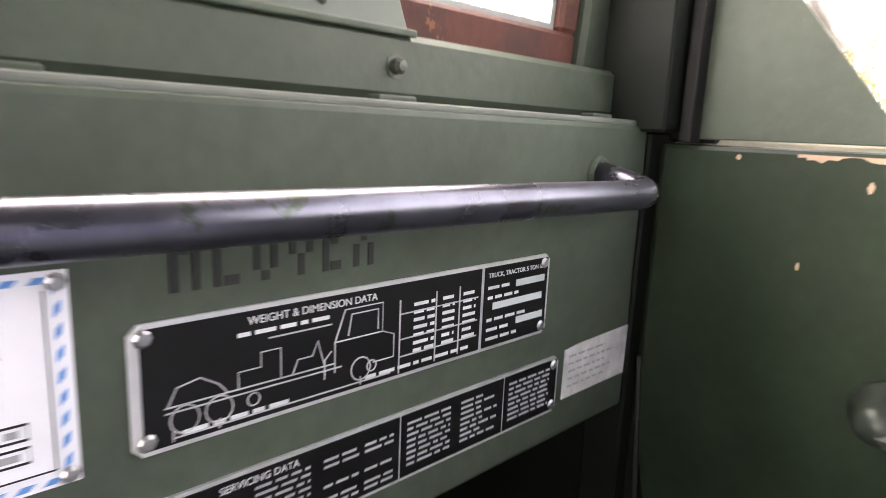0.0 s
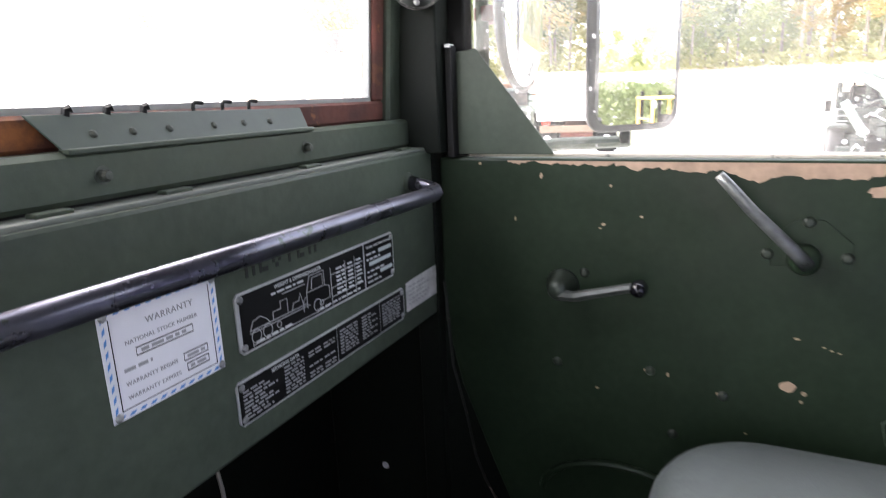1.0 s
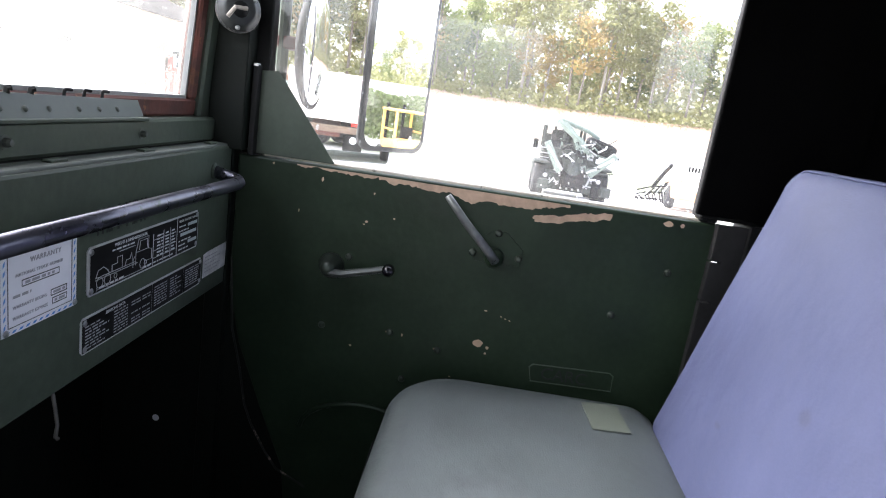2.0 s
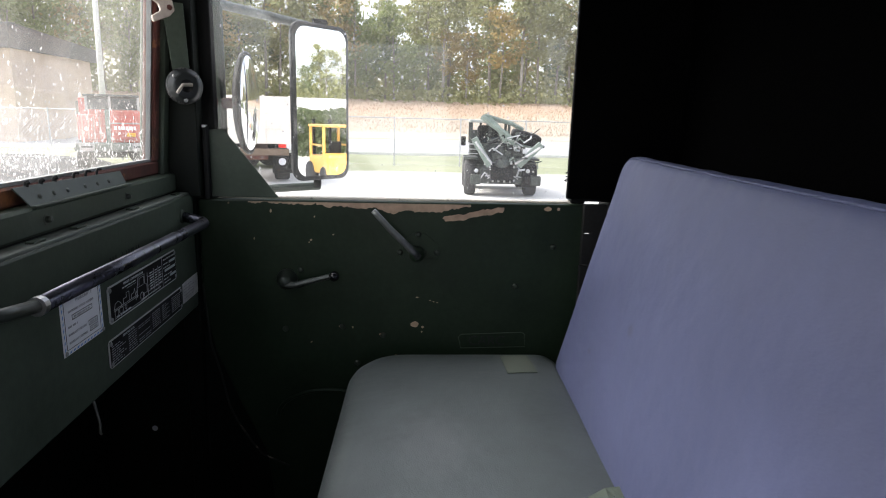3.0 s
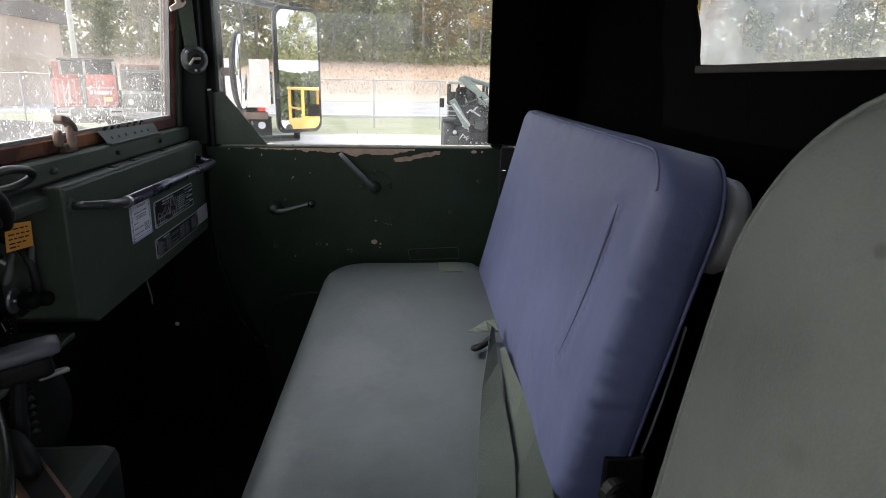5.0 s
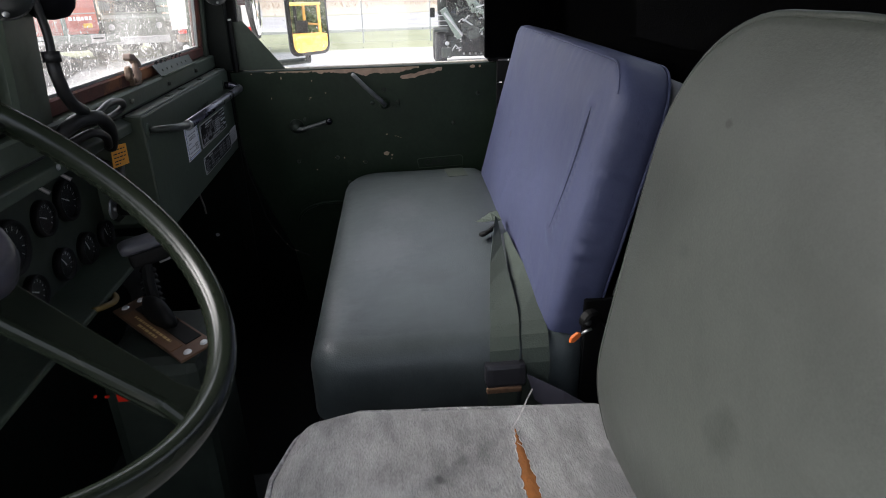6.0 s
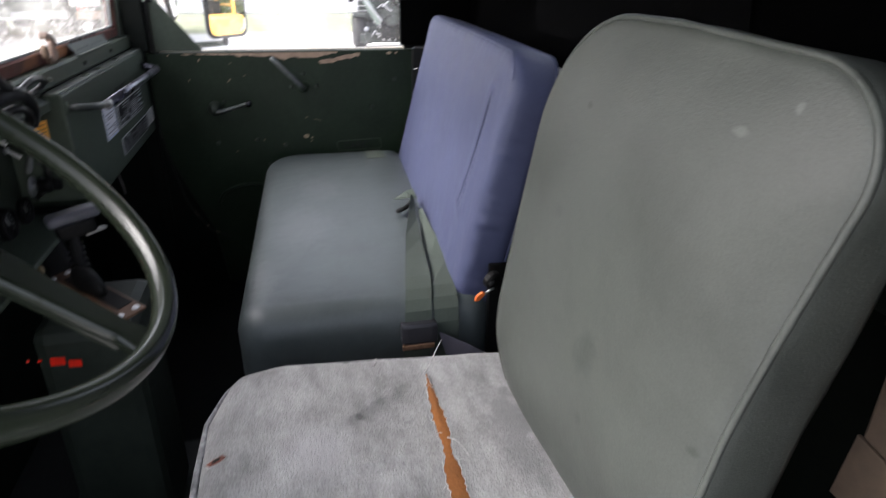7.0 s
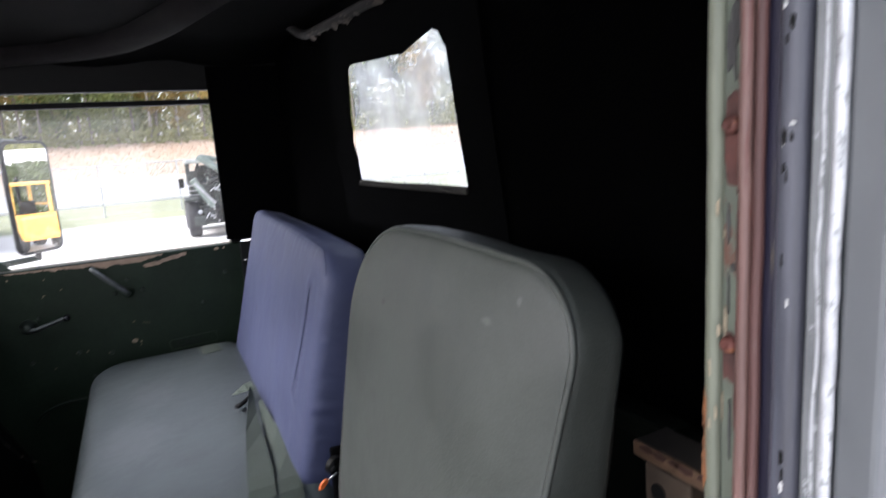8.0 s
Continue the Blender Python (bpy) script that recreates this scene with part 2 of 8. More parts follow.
GREEN = surface("green_paint", (0.062, 0.080, 0.058), 0.5, vary=0.24, grain=110, bump=0.14, stain=7, dent=0.05, spec=0.3)
# green paint for parts in shade, the darkness put into its colour
GREEN_SHADED = surface("shaded_green_paint", (0.007, 0.009, 0.007), 0.55, vary=0.25, grain=90, bump=0.15, spec=0.12)
GREEN_DOOR = door_paint("door_green_paint", (0.0165, 0.0290, 0.0160), (0.52, 0.36, 0.25))
WHEEL_GREEN = surface("glossy_green_enamel", (0.014, 0.018, 0.012), 0.22, spec=0.32, vary=0.15, grain=70, bump=0.06, rough_vary=0.1)
BLACK = surface("black_paint", (0.005, 0.005, 0.005), 0.6, vary=0.3, bump=0.1, spec=0.2)
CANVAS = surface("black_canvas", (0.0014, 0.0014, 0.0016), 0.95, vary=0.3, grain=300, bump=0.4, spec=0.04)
RUBBER = surface("rubber", (0.02, 0.02, 0.02), 0.75, vary=0.3, grain=120, spec=0.2)
RAIL = surface("worn_rail_metal", (0.10, 0.10, 0.125), 0.28, metal=0.8, vary=0.3, grain=45, stain=14, second=(0.06, 0.07, 0.06), second_at=0.6)
BOLT = surface("painted_bolt", (0.075, 0.085, 0.07), 0.45, metal=0.3, vary=0.3, grain=80)
DOOR_BOLT = surface("door_screw_paint", (0.028, 0.038, 0.027), 0.45, metal=0.2, vary=0.3, grain=80)
STEEL = surface("bare_steel", (0.42, 0.42, 0.42), 0.35, metal=0.85, vary=0.25, grain=80)
ALU = surface("aluminium", (0.72, 0.72, 0.72), 0.4, metal=0.6, vary=0.15, grain=120)
RUST = surface("rusty_red_primer", (0.10, 0.027, 0.018), 0.75, vary=0.5, grain=60, bump=0.5, stain=12, second=(0.20, 0.075, 0.028), second_at=0.58)
TAN = surface("tan_primer", (0.155, 0.105, 0.07), 0.7, vary=0.25, grain=50, stain=8, second=(0.10, 0.03, 0.015), second_at=0.66)
JAMB = surface("worn_jamb_paint", (0.098, 0.112, 0.085), 0.6, vary=0.4, grain=40, stain=9, second=(0.10, 0.045, 0.03), second_at=0.60, stretch=(1, 1, 0.5))
JAMB_RED = surface("rusty_jamb_edge", (0.085, 0.036, 0.031), 0.6, vary=0.5, grain=50, stain=60, second=(0.20, 0.15, 0.13), second_at=0.58, stretch=(3, 1, 0.06))
GREY_SKIN = surface("grey_outer_paint", (0.096, 0.102, 0.107), 0.5, vary=0.16, grain=60, stain=14, second=(0.11, 0.11, 0.11), second_at=0.74, stretch=(1, 1, 0.45))
SEAT = surface("grey_vinyl", (0.072, 0.086, 0.088), 0.45, dent=0.16, vary=0.22, grain=420, bump=0.25, stain=8, second=(0.105, 0.117, 0.12), second_at=0.68)
BLUE = surface("blue_grey_vinyl", (0.061, 0.071, 0.140), 0.6, vary=0.14, grain=380, bump=0.15, stain=6, dent=0.18)
SEAT_DRV = surface("grey_green_vinyl", (0.066, 0.073, 0.064), 0.52, vary=0.22, grain=400, bump=0.2, stain=6, dent=0.12)
CLOTH = surface("worn_grey_cloth", (0.315, 0.313, 0.308), 0.95, vary=0.45, grain=420, bump=0.8, stain=20, second=(0.20, 0.20, 0.20), second_at=0.62, spec=0.2, sheen=0.2, stretch=(0.45, 1, 1))
FOAM = surface("orange_foam", (0.24, 0.085, 0.016), 0.9, vary=0.3, grain=160, bump=0.6, second=(0.20, 0.06, 0.02), second_at=0.62)
WEB = surface("green_webbing", (0.058, 0.074, 0.060), 0.85, vary=0.2, grain=300, bump=0.4)
ORANGE = plain("orange_plastic", (0.75, 0.16, 0.03), 0.5)
YELLOW_TAG = surface("yellow_tag", (0.75, 0.33, 0.03), 0.6, vary=0.12, bump=0.05)
WHITE = surface("white_decal", (0.82, 0.82, 0.85), 0.5, vary=0.06, bump=0.05)
PALE = surface("pale_card", (0.66, 0.66, 0.64), 0.6, vary=0.25, stain=30, bump=0.05)
BLUE_INK = plain("blue_ink", (0.10, 0.28, 0.62), 0.5)
BLACK_INK = plain("black_ink", (0.005, 0.005, 0.005), 0.6)
GREY_INK = plain("grey_ink", (0.32, 0.32, 0.33), 0.5)
PLATE_BLACK = surface("black_plate_enamel", (0.006, 0.006, 0.0065), 0.5, vary=0.3, bump=0.04, spec=0.2)
PLATE_TEXT = plain("plate_lettering", (0.66, 0.67, 0.67), 0.5, 0.0)
RED = plain("red_lamp_lens", (0.72, 0.025, 0.012), 0.25)
MIRROR = plain("silvered_glass", (0.92, 0.93, 0.93), 0.01, 1.0)
GLASS = clear_pane("window_glass", 0.04, 0.055)
DIRTY = clear_pane("dirty_windshield_glass", 0.06, 0.085, scale=4.5)
VINYL_WIN = clear_pane("scuffed_clear_vinyl", 0.08, 0.58, dirt_colour=(0.85, 0.86, 0.87), scale=5)
DROP = clear_pane("rain_drop", 0.22, 0.55, dirt_colour=(0.95, 0.95, 0.95), scale=40)


def stain_marks(m, marks):
    """Soft-edged stains and scuffs at their places on a surface: (centre, radius, colour)."""
    n, l = m.node_tree.nodes, m.node_tree.links
    b = n["Principled BSDF"]
    geo, wob = n.new("ShaderNodeNewGeometry"), n.new("ShaderNodeTexNoise")
    wob.inputs["Scale"].default_value, wob.inputs["Detail"].default_value, wob.inputs["Roughness"].default_value = 38, 6, 0.7
    l.new(geo.outputs["Position"], wob.inputs["Vector"])
    for centre, size, colour, amount in marks:
        out = b.inputs["Base Color"].links[0].from_socket
        sub, scl, dist = n.new("ShaderNodeVectorMath"), n.new("ShaderNodeVectorMath"), n.new("ShaderNodeVectorMath")
        sub.operation, scl.operation, dist.operation = "SUBTRACT", "DIVIDE", "LENGTH"
        l.new(geo.outputs["Position"], sub.inputs[0])
        sub.inputs[1].default_value = centre
        l.new(sub.outputs[0], scl.inputs[0])
        scl.inputs[1].default_value = size
        l.new(scl.outputs[0], dist.inputs[0])
        add = n.new("ShaderNodeMath")
        add.operation = "MULTIPLY_ADD"
        l.new(wob.outputs[0], add.inputs[0])
        add.inputs[1].default_value = 1.6
        l.new(dist.outputs["Value"], add.inputs[2])
        rng = n.new("ShaderNodeMapRange")
        rng.inputs[1].default_value, rng.inputs[2].default_value = 1.2, 1.75
        rng.inputs[3].default_value, rng.inputs[4].default_value = amount, 0.0
        l.new(add.outputs[0], rng.inputs[0])
        mx = n.new("ShaderNodeMix")
        mx.data_type = "RGBA"
        l.new(rng.outputs[0], mx.inputs[0])
        l.new(out, mx.inputs[6])
        mx.inputs[7].default_value = (*colour, 1)
        l.new(mx.outputs[2], b.inputs["Base Color"])


stain_marks(SEAT_DRV, [((0.500, 0.03, 0.645), (0.028, 0.1, 0.034), (0.035, 0.04, 0.034), 0.75), ((0.340, 0.03, 0.647), (0.009, 0.1, 0.006), (0.035, 0.04, 0.034), 0.8), ((0.480, 0.03, 0.576), (0.010, 0.1, 0.010), (0.035, 0.04, 0.034), 0.7), ((0.620, 0.02, 0.883), (0.008, 0.1, 0.005), (0.03, 0.03, 0.025), 0.9), ((0.625, 0.02, 0.76), (0.02, 0.1, 0.012), (0.045, 0.05, 0.043), 0.6), ((0.400, 0.0, 0.905), (0.010, 0.1, 0.005), (0.15, 0.16, 0.15), 0.5), ((0.360, 0.0, 0.930), (0.004, 0.1, 0.006), (0.15, 0.16, 0.15), 0.5), ((0.435, 0.03, 0.80), (0.10, 0.1, 0.02), (0.055, 0.06, 0.052), 0.5)])
stain_marks(RUST, [((1.50, 0.822, 0.85), (0.07, 0.05, 0.02), (0.34, 0.12, 0.03), 0.8), ((1.33, 0.822, 0.852), (0.05, 0.05, 0.014), (0.26, 0.10, 0.035), 0.7), ((1.99, 0.822, 0.90), (0.03, 0.05, 0.04), (0.05, 0.018, 0.012), 0.7)])
stain_marks(BLUE, [((1.62, 0.0, 0.656), (0.016, 0.1, 0.012), (0.045, 0.048, 0.085), 0.7), ((1.76, 0.03, 0.57), (0.012, 0.1, 0.006), (0.045, 0.048, 0.085), 0.7)])
stain_marks(CLOTH, [((0.46, 0.30, 0.47), (0.012, 0.004, 0.1), (0.05, 0.05, 0.05), 0.8), ((0.66, 0.30, 0.47), (0.010, 0.010, 0.1), (0.07, 0.07, 0.07), 0.8), ((0.62, 0.10, 0.47), (0.16, 0.05, 0.1), (0.13, 0.13, 0.13), 0.7), ((0.40, 0.12, 0.47), (0.10, 0.05, 0.1), (0.14, 0.14, 0.14), 0.6), ((0.60, 0.36, 0.47), (0.07, 0.06, 0.1), (0.36, 0.355, 0.36), 0.6)])
stain_marks(SEAT, [((1.35, 0.36, 0.47), (0.16, 0.10, 0.2), (0.12, 0.132, 0.138), 0.45), ((1.10, 0.44, 0.46), (0.10, 0.03, 0.2), (0.13, 0.14, 0.145), 0.5), ((1.62, 0.30, 0.48), (0.12, 0.08, 0.2), (0.11, 0.12, 0.125), 0.4), ((1.20, 0.25, 0.48), (0.05, 0.05, 0.2), (0.055, 0.065, 0.066), 0.5)])

# ---------------------------------------------------------------- the cab's shell
DOOR_X, SILL_Z, DASH_Y = 2.07, 0.782, 0.776
LEAN_BACK = Matrix(((1, 0, 0, 0), (0, 1, -0.078, 0.078 * 0.863), (0, 0, 1, 0), (0, 0, 0, 1)))


def bars(blocks, bevel=0.002):
    bm = None
    for lo, hi in blocks:
        bm = box(lo, hi, bevel, 1, bm)
    return bm


single("floor", box((0.02, -0.30, -0.04), (2.12, 1.06, 0.0), 0.004), surface("dark_floor_mat", (0.010, 0.011, 0.0105), 0.8, vary=0.4, grain=90, bump=0.4, spec=0.15), "black rubber mat on the cab floor", "floor", "structure")
single("wall_front", bars([((0.02, 1.0, 0.0), (2.12, 1.03, 0.80)), ((2.074, 0.60, 0.0), (2.12, 1.0, 0.779)), ((0.02, 0.79, 0.0), (0.07, 1.0, 0.80))]), GREEN_SHADED, "green steel firewall under the dashboard, coloured for shade", "wall", "structure")
single("wall_rear", bars([((0.02, -0.30, 0.0), (2.12, -0.27, 0.78)), ((0.02, -0.27, 0.70), (2.12, -0.215, 0.735))]), GREEN_SHADED, "green steel rear wall of the cab, coloured for shade", "wall", "structure")


def rear_curtain():
    """Black canvas behind the seats with an opening for the plastic window."""
    bm = bmesh.new()
    xs = [0.03, 0.2, 0.4, 0.6, 0.72, 0.81, 0.95, 1.1, 1.25, 1.395, 1.5, 1.65, 1.8, 1.95, 2.11]
    zs = [0.70, 0.80, 0.90, 0.985, 1.06, 1.14, 1.22, 1.29, 1.37, 1.45]
    g = [[bm.verts.new((x, -0.230 + 0.006 * noise.noise(Vector((x * 6, 0, z * 6))), z)) for z in zs] for x in xs]
    for i in range(len(xs) - 1):
        for k in range(len(zs) - 1):
            if not (0.80 < xs[i] < 1.39 and 0.98 < zs[k] < 1.28):
                bm.faces.new((g[i][k], g[i + 1][k], g[i + 1][k + 1], g[i][k + 1]))
    bmesh.ops.solidify(bm, geom=bm.faces[:], thickness=0.008)
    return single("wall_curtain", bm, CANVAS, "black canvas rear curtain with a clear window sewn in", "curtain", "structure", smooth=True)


rear_curtain()


def rear_window():
    """Wrinkled clear vinyl with a pulled-up top edge."""
    bm = bmesh.new()
    nx, nz = 26, 16
    grid = []
    for i in range(nx + 1):
        col = []
        for k in range(nz + 1):
            u, w = i / nx, k / nz
            x = 0.815 + 0.575 * u
            z = 0.98 + 0.31 * w
            col.append(bm.verts.new((x, -0.234 + 0.010 * noise.noise(Vector((x * 9, 0.3, z * 9))) + 0.005 * noise.noise(Vector((x * 25, 2.3, z * 25))), z)))
        grid.append(col)
    for i in range(nx):
        for k in range(nz):
            bm.faces.new((grid[i][k], grid[i + 1][k], grid[i + 1][k + 1], grid[i][k + 1]))
    ob = single("window_rear", bm, VINYL_WIN, "scuffed wrinkled clear vinyl window in the rear curtain", "window", "structure", smooth=True)
    ob.visible_shadow = False
    # the ragged edge of the canvas round the vinyl
    key = [(0.826, 0.997), (0.845, 1.08), (0.860, 1.16), (0.874, 1.235), (0.900, 1.268), (0.925, 1.277), (0.99, 1.266), (1.06, 1.252), (1.09, 1.256), (1.20, 1.261), (1.30, 1.268), (1.352, 1.270), (1.366, 1.262), (1.372, 1.22), (1.384, 1.17), (1.372, 1.12), (1.376, 1.09), (1.352, 1.05), (1.345, 1.01), (1.340, 0.998), (1.2, 0.994), (1.0, 0.997)]
    flap = bmesh.new()
    edge = []
    for (xa, za), (xb, zb) in zip(key, key[1:] + key[:1]):
        for k in range(5):
            s = k / 5
            edge.append((xa + (xb - xa) * s + 0.0012 * noise.noise(Vector((xa * 40, k, za * 40))), za + (zb - za) * s))
    ins = [flap.verts.new((x, -0.2245, z)) for x, z in edge]
    outs = [flap.verts.new((1.1 + (x - 1.1) * 1.45, -0.2245, 1.13 + (z - 1.13) * 1.8)) for x, z in edge]
    for i in range(len(edge)):
        j = (i + 1) % len(edge)
        flap.faces.new((ins[i], ins[j], outs[j], outs[i]))
    bmesh.ops.recalc_face_normals(flap, faces=flap.faces)
    bmesh.ops.solidify(flap, geom=flap.faces[:], thickness=0.003)
    part("hem", flap, CANVAS, ob, "ragged black canvas hem")
    sill = box((0.825, -0.222, 0.984), (1.345, -0.217, 0.996), 0.002)
    part("lower_hem", sill, surface("worn_hem", (0.03, 0.027, 0.022), 0.9, vary=0.5, stain=20), ob, "worn hem along the bottom of the vinyl")


rear_window()


def canvas_roof():
    bm = bmesh.new()
    nx, ny = 24, 16
    rows = []
    for top in (0, 1):
        g = []
        for i in range(nx + 1):
            col = []
            for k in range(ny + 1):
                x, y = -0.02 + 2.16 * i / nx, -0.26 + 1.14 * k / ny
                sag = 0.022 * math.sin(math.pi * (k * 3 / ny) % math.pi) + 0.012 * noise.noise(Vector((x * 4, y * 4, 0)))
                z = 1.43 - sag + 0.065 * top - 0.06 * max(0, abs(x - 1.06) - 0.85) / 0.2
                col.append(bm.verts.new((x, y, z)))
            g.append(col)
        rows.append(g)
    for g, flip in zip(rows, (1, 0)):
        for i in range(nx):
            for k in range(ny):
                f = (g[i][k], g[i + 1][k], g[i + 1][k + 1], g[i][k + 1])
                bm.faces.new(f[::-1] if flip else f)
    a, b = rows
    for i in range(nx):
        for k in (0, ny):
            bm.faces.new((a[i][k], a[i + 1][k], b[i + 1][k], b[i][k]))
    for k in range(ny):
        for i in (0, nx):
            bm.faces.new((a[i][k], a[i][k + 1], b[i][k + 1], b[i][k]))
    bmesh.ops.recalc_face_normals(bm, faces=bm.faces)
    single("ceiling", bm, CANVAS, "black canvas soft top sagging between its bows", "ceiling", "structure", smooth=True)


canvas_roof()


def roof_bow(y, z, name, label):
    ob = thing(name, (1.06, y, z), label, "roof bow")
    part("bow", tube(rounded([(0.10, y + 0.01, z + 0.02), (0.5, y - 0.03, z), (1.60, y + 0.022, z + 0.004), (1.72, y + 0.028, z + 0.055)], 0.10), 0.012), surface("peeling_bow_paint", (0.020, 0.018, 0.016), 0.8, vary=0.5, stain=25, grain=70, second=(0.075, 0.064, 0.053), second_at=0.60, stretch=(0.35, 1, 1)), ob)
    rnd = random.Random(17)
    flake = surface("peeling_paint_flake", (0.09, 0.076, 0.062), 0.8, vary=0.5, stain=60)
    for i in range(20):
        x = rnd.uniform(1.0, 1.56)
        yy = y - 0.03 + 0.055 * (x - 0.5) / 1.22
        w, h = rnd.uniform(0.012, 0.035), rnd.uniform(0.004, 0.011)
        ring = [(w * math.cos(k * math.tau / 9) * rnd.uniform(0.5, 1.1), h * math.sin(k * math.tau / 9) * rnd.uniform(0.5, 1.2)) for k in range(9)]
        part("paint_flake", prism(ring, 0.0012, pose(x, yy + rnd.uniform(0.002, 0.012), z - rnd.uniform(0.004, 0.013), rnd.uniform(20, 60), rnd.uniform(-8, 8), rnd.uniform(-8, 8))), flake, ob)
    for x in (0.5, 1.6):
        part("strap", box((x, y - 0.02, z - 0.018), (x + 0.035, y + 0.02, z + 0.02), 0.004), CANVAS, ob)
    return ob


roof_bow(-0.215, 1.372, "roof_bow", "grey steel roof bow with peeling paint under the canvas")
DUSTY = surface("dusty_canvas", (0.008, 0.007, 0.0075), 0.95, vary=0.4, stain=9, spec=0.1)
single("rolled_canvas", tube(rounded([(2.05, 0.66, 1.38), (2.04, 0.54, 1.402), (1.97, 0.40, 1.402), (1.84, 0.255, 1.404), (1.60, 0.16, 1.408), (1.25, 0.07, 1.425)], 0.12), 0.043, 16), DUSTY, "dark rolled canvas sagging under the roof", "canvas roll", smooth=True)

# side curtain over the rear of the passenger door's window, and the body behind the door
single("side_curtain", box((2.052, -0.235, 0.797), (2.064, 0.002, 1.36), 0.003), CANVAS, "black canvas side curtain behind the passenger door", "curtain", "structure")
single("wall_right", bars([((2.05, -0.30, 0.0), (2.12, -0.088, 0.79)), ((2.066, -0.30, 0.79), (2.11, -0.01, 1.44)), ((2.062, -0.1, 1.288), (2.10, 0.80, 1.40))]), BLACK, "black body side behind and above the passenger door", "wall", "structure")
# doorway block up to z 0.40 is unseen, added to cut low light
single("wall_left", bars([((0.05, -0.30, 0.0), (0.075, 0.085, 1.44)), ((0.03, 0.085, 0.0), (0.07, 0.77, 0.40)), ((0.03, 0.1, 1.33), (0.075, 0.80, 1.42)), ((0.02, 0.77, 0.0), (0.085, 0.84, 1.36))]), GREEN_SHADED, "green body side round the driver's doorway, with an unseen low wall added against light", "wall", "structure")


def door_jamb():
    """The rear jamb of the open driver's doorway: rusty painted flange, rubber seal, bare metal lip and the outer skin."""
    ob = thing("door_jamb", (0.04, 0.10, 0.0), "rust-streaked door jamb with a grey rubber seal and scraped metal lip", "door jamb", "structure")
    z0, z1 = 0.02, 1.40

    def upright(x, y, wob, seed):
        """Points of a bead that wanders a little on its way up."""
        return [(x + wob * noise.noise(Vector((seed, z * 55, 0.5))), y + wob * 0.5 * noise.noise(Vector((seed, z * 40, 4.5))), z) for z in [z0 + 0.38 * k for k in range(3)] + [0.80 + 0.006 * k for k in range(72)] + [1.30, z1]]

    def blot(name, x, z, a, b, y, material, label="", rough=0.22, power=0.6):
        """A ragged flake or stain lying on the jamb."""
        ring = []
        for k in range(36):
            q = k * math.tau / 36
            wob = 1 + rough * 1.6 * noise.noise(Vector((math.cos(q) * 1.8 + x * 900, math.sin(q) * 1.8, z * 60))) + rnd.uniform(-0.5, 0.5) * rough
            c, t = math.cos(q), math.sin(q)
            ring.append((x + a * math.copysign(abs(c) ** power, c) * wob, z + b * math.copysign(abs(t) ** power, t) * wob))
        part(name, prism(ring, 0.0005, Matrix(((1, 0, 0, 0), (0, 0, 1, y), (0, 1, 0, 0), (0, 0, 0, 1)))), material, ob, label)

    rnd = random.Random(12)
    rusty = surface("dark_red_rust", (0.075, 0.026, 0.020), 0.75, vary=0.5, grain=90, stain=70, bump=0.5, second=(0.035, 0.014, 0.012), second_at=0.6)
    orange_rust = surface("orange_rust", (0.17, 0.065, 0.022), 0.8, vary=0.5, grain=120, stain=70, bump=0.5, second=(0.28, 0.17, 0.085), second_at=0.62)
    cream = surface("bared_cream_primer", (0.30, 0.25, 0.17), 0.7, vary=0.4, stain=80)
    scuff = surface("dark_scuff", (0.045, 0.043, 0.042), 0.7, vary=0.5, stain=70, stretch=(2, 1, 0.3))
    pink = surface("pink_oxide_ridge", (0.165, 0.092, 0.078), 0.55, vary=0.4, grain=70, stain=60, second=(0.11, 0.040, 0.032), second_at=0.57, stretch=(3, 1, 0.10))
    part("flange", box((0.0590, 0.085, z0), (0.0757, 0.1068, z1), 0.002), JAMB, ob, "chipped pale green flange with rust")
    part("flange_bead", tube(upright(0.0727, 0.1078, 0.0003, 1.0), 0.0034, 10), surface("pale_bead_paint", (0.135, 0.145, 0.105), 0.55, vary=0.35, grain=70, stain=40, stretch=(3, 1, 0.12), second=(0.12, 0.075, 0.05), second_at=0.64), ob, "pale worn bead", True)
    part("rust_edge", tube(upright(0.0595, 0.1082, 0.0004, 2.0), 0.0025, 10), pink, ob, "rusty pink edge of the flange", True)
    part("rust_edge", tube(upright(0.0548, 0.1068, 0.0004, 3.0), 0.0022, 10), JAMB_RED, ob, "rusty pink edge of the flange", True)
    part("groove", box((0.0465, 0.07, z0), (0.0590, 0.1042, z1)), surface("groove_dark", (0.022, 0.020, 0.042), 0.5, vary=0.6, grain=60, stain=40, stretch=(4, 1, 0.10), second=(0.12, 0.10, 0.065), second_at=0.60), ob, "dark groove")
    part("rubber_seal", tube(upright(0.0422, 0.1045, 0.0003, 4.0), 0.0060, 14), surface("grey_rubber", (0.075, 0.078, 0.098), 0.42, vary=0.55, grain=60, stain=34, stretch=(4, 1, 0.08), second=(0.024, 0.023, 0.036), second_at=0.56), ob, "weathered grey rubber seal", True)
    part("seal_channel", box((0.0343, 0.07, z0), (0.0364, 0.1055, z1)), BLACK, ob)
    part("metal_lip", box((0.0262, 0.090, z0), (0.0343, 0.1092, z1), 0.001), surface("scraped_lip", (0.18, 0.19, 0.195), 0.45, metal=0.15, vary=0.25, grain=60, stain=60, stretch=(1, 1, 0.35), second=(0.34, 0.35, 0.36), second_at=0.62), ob, "scraped bare metal lip")
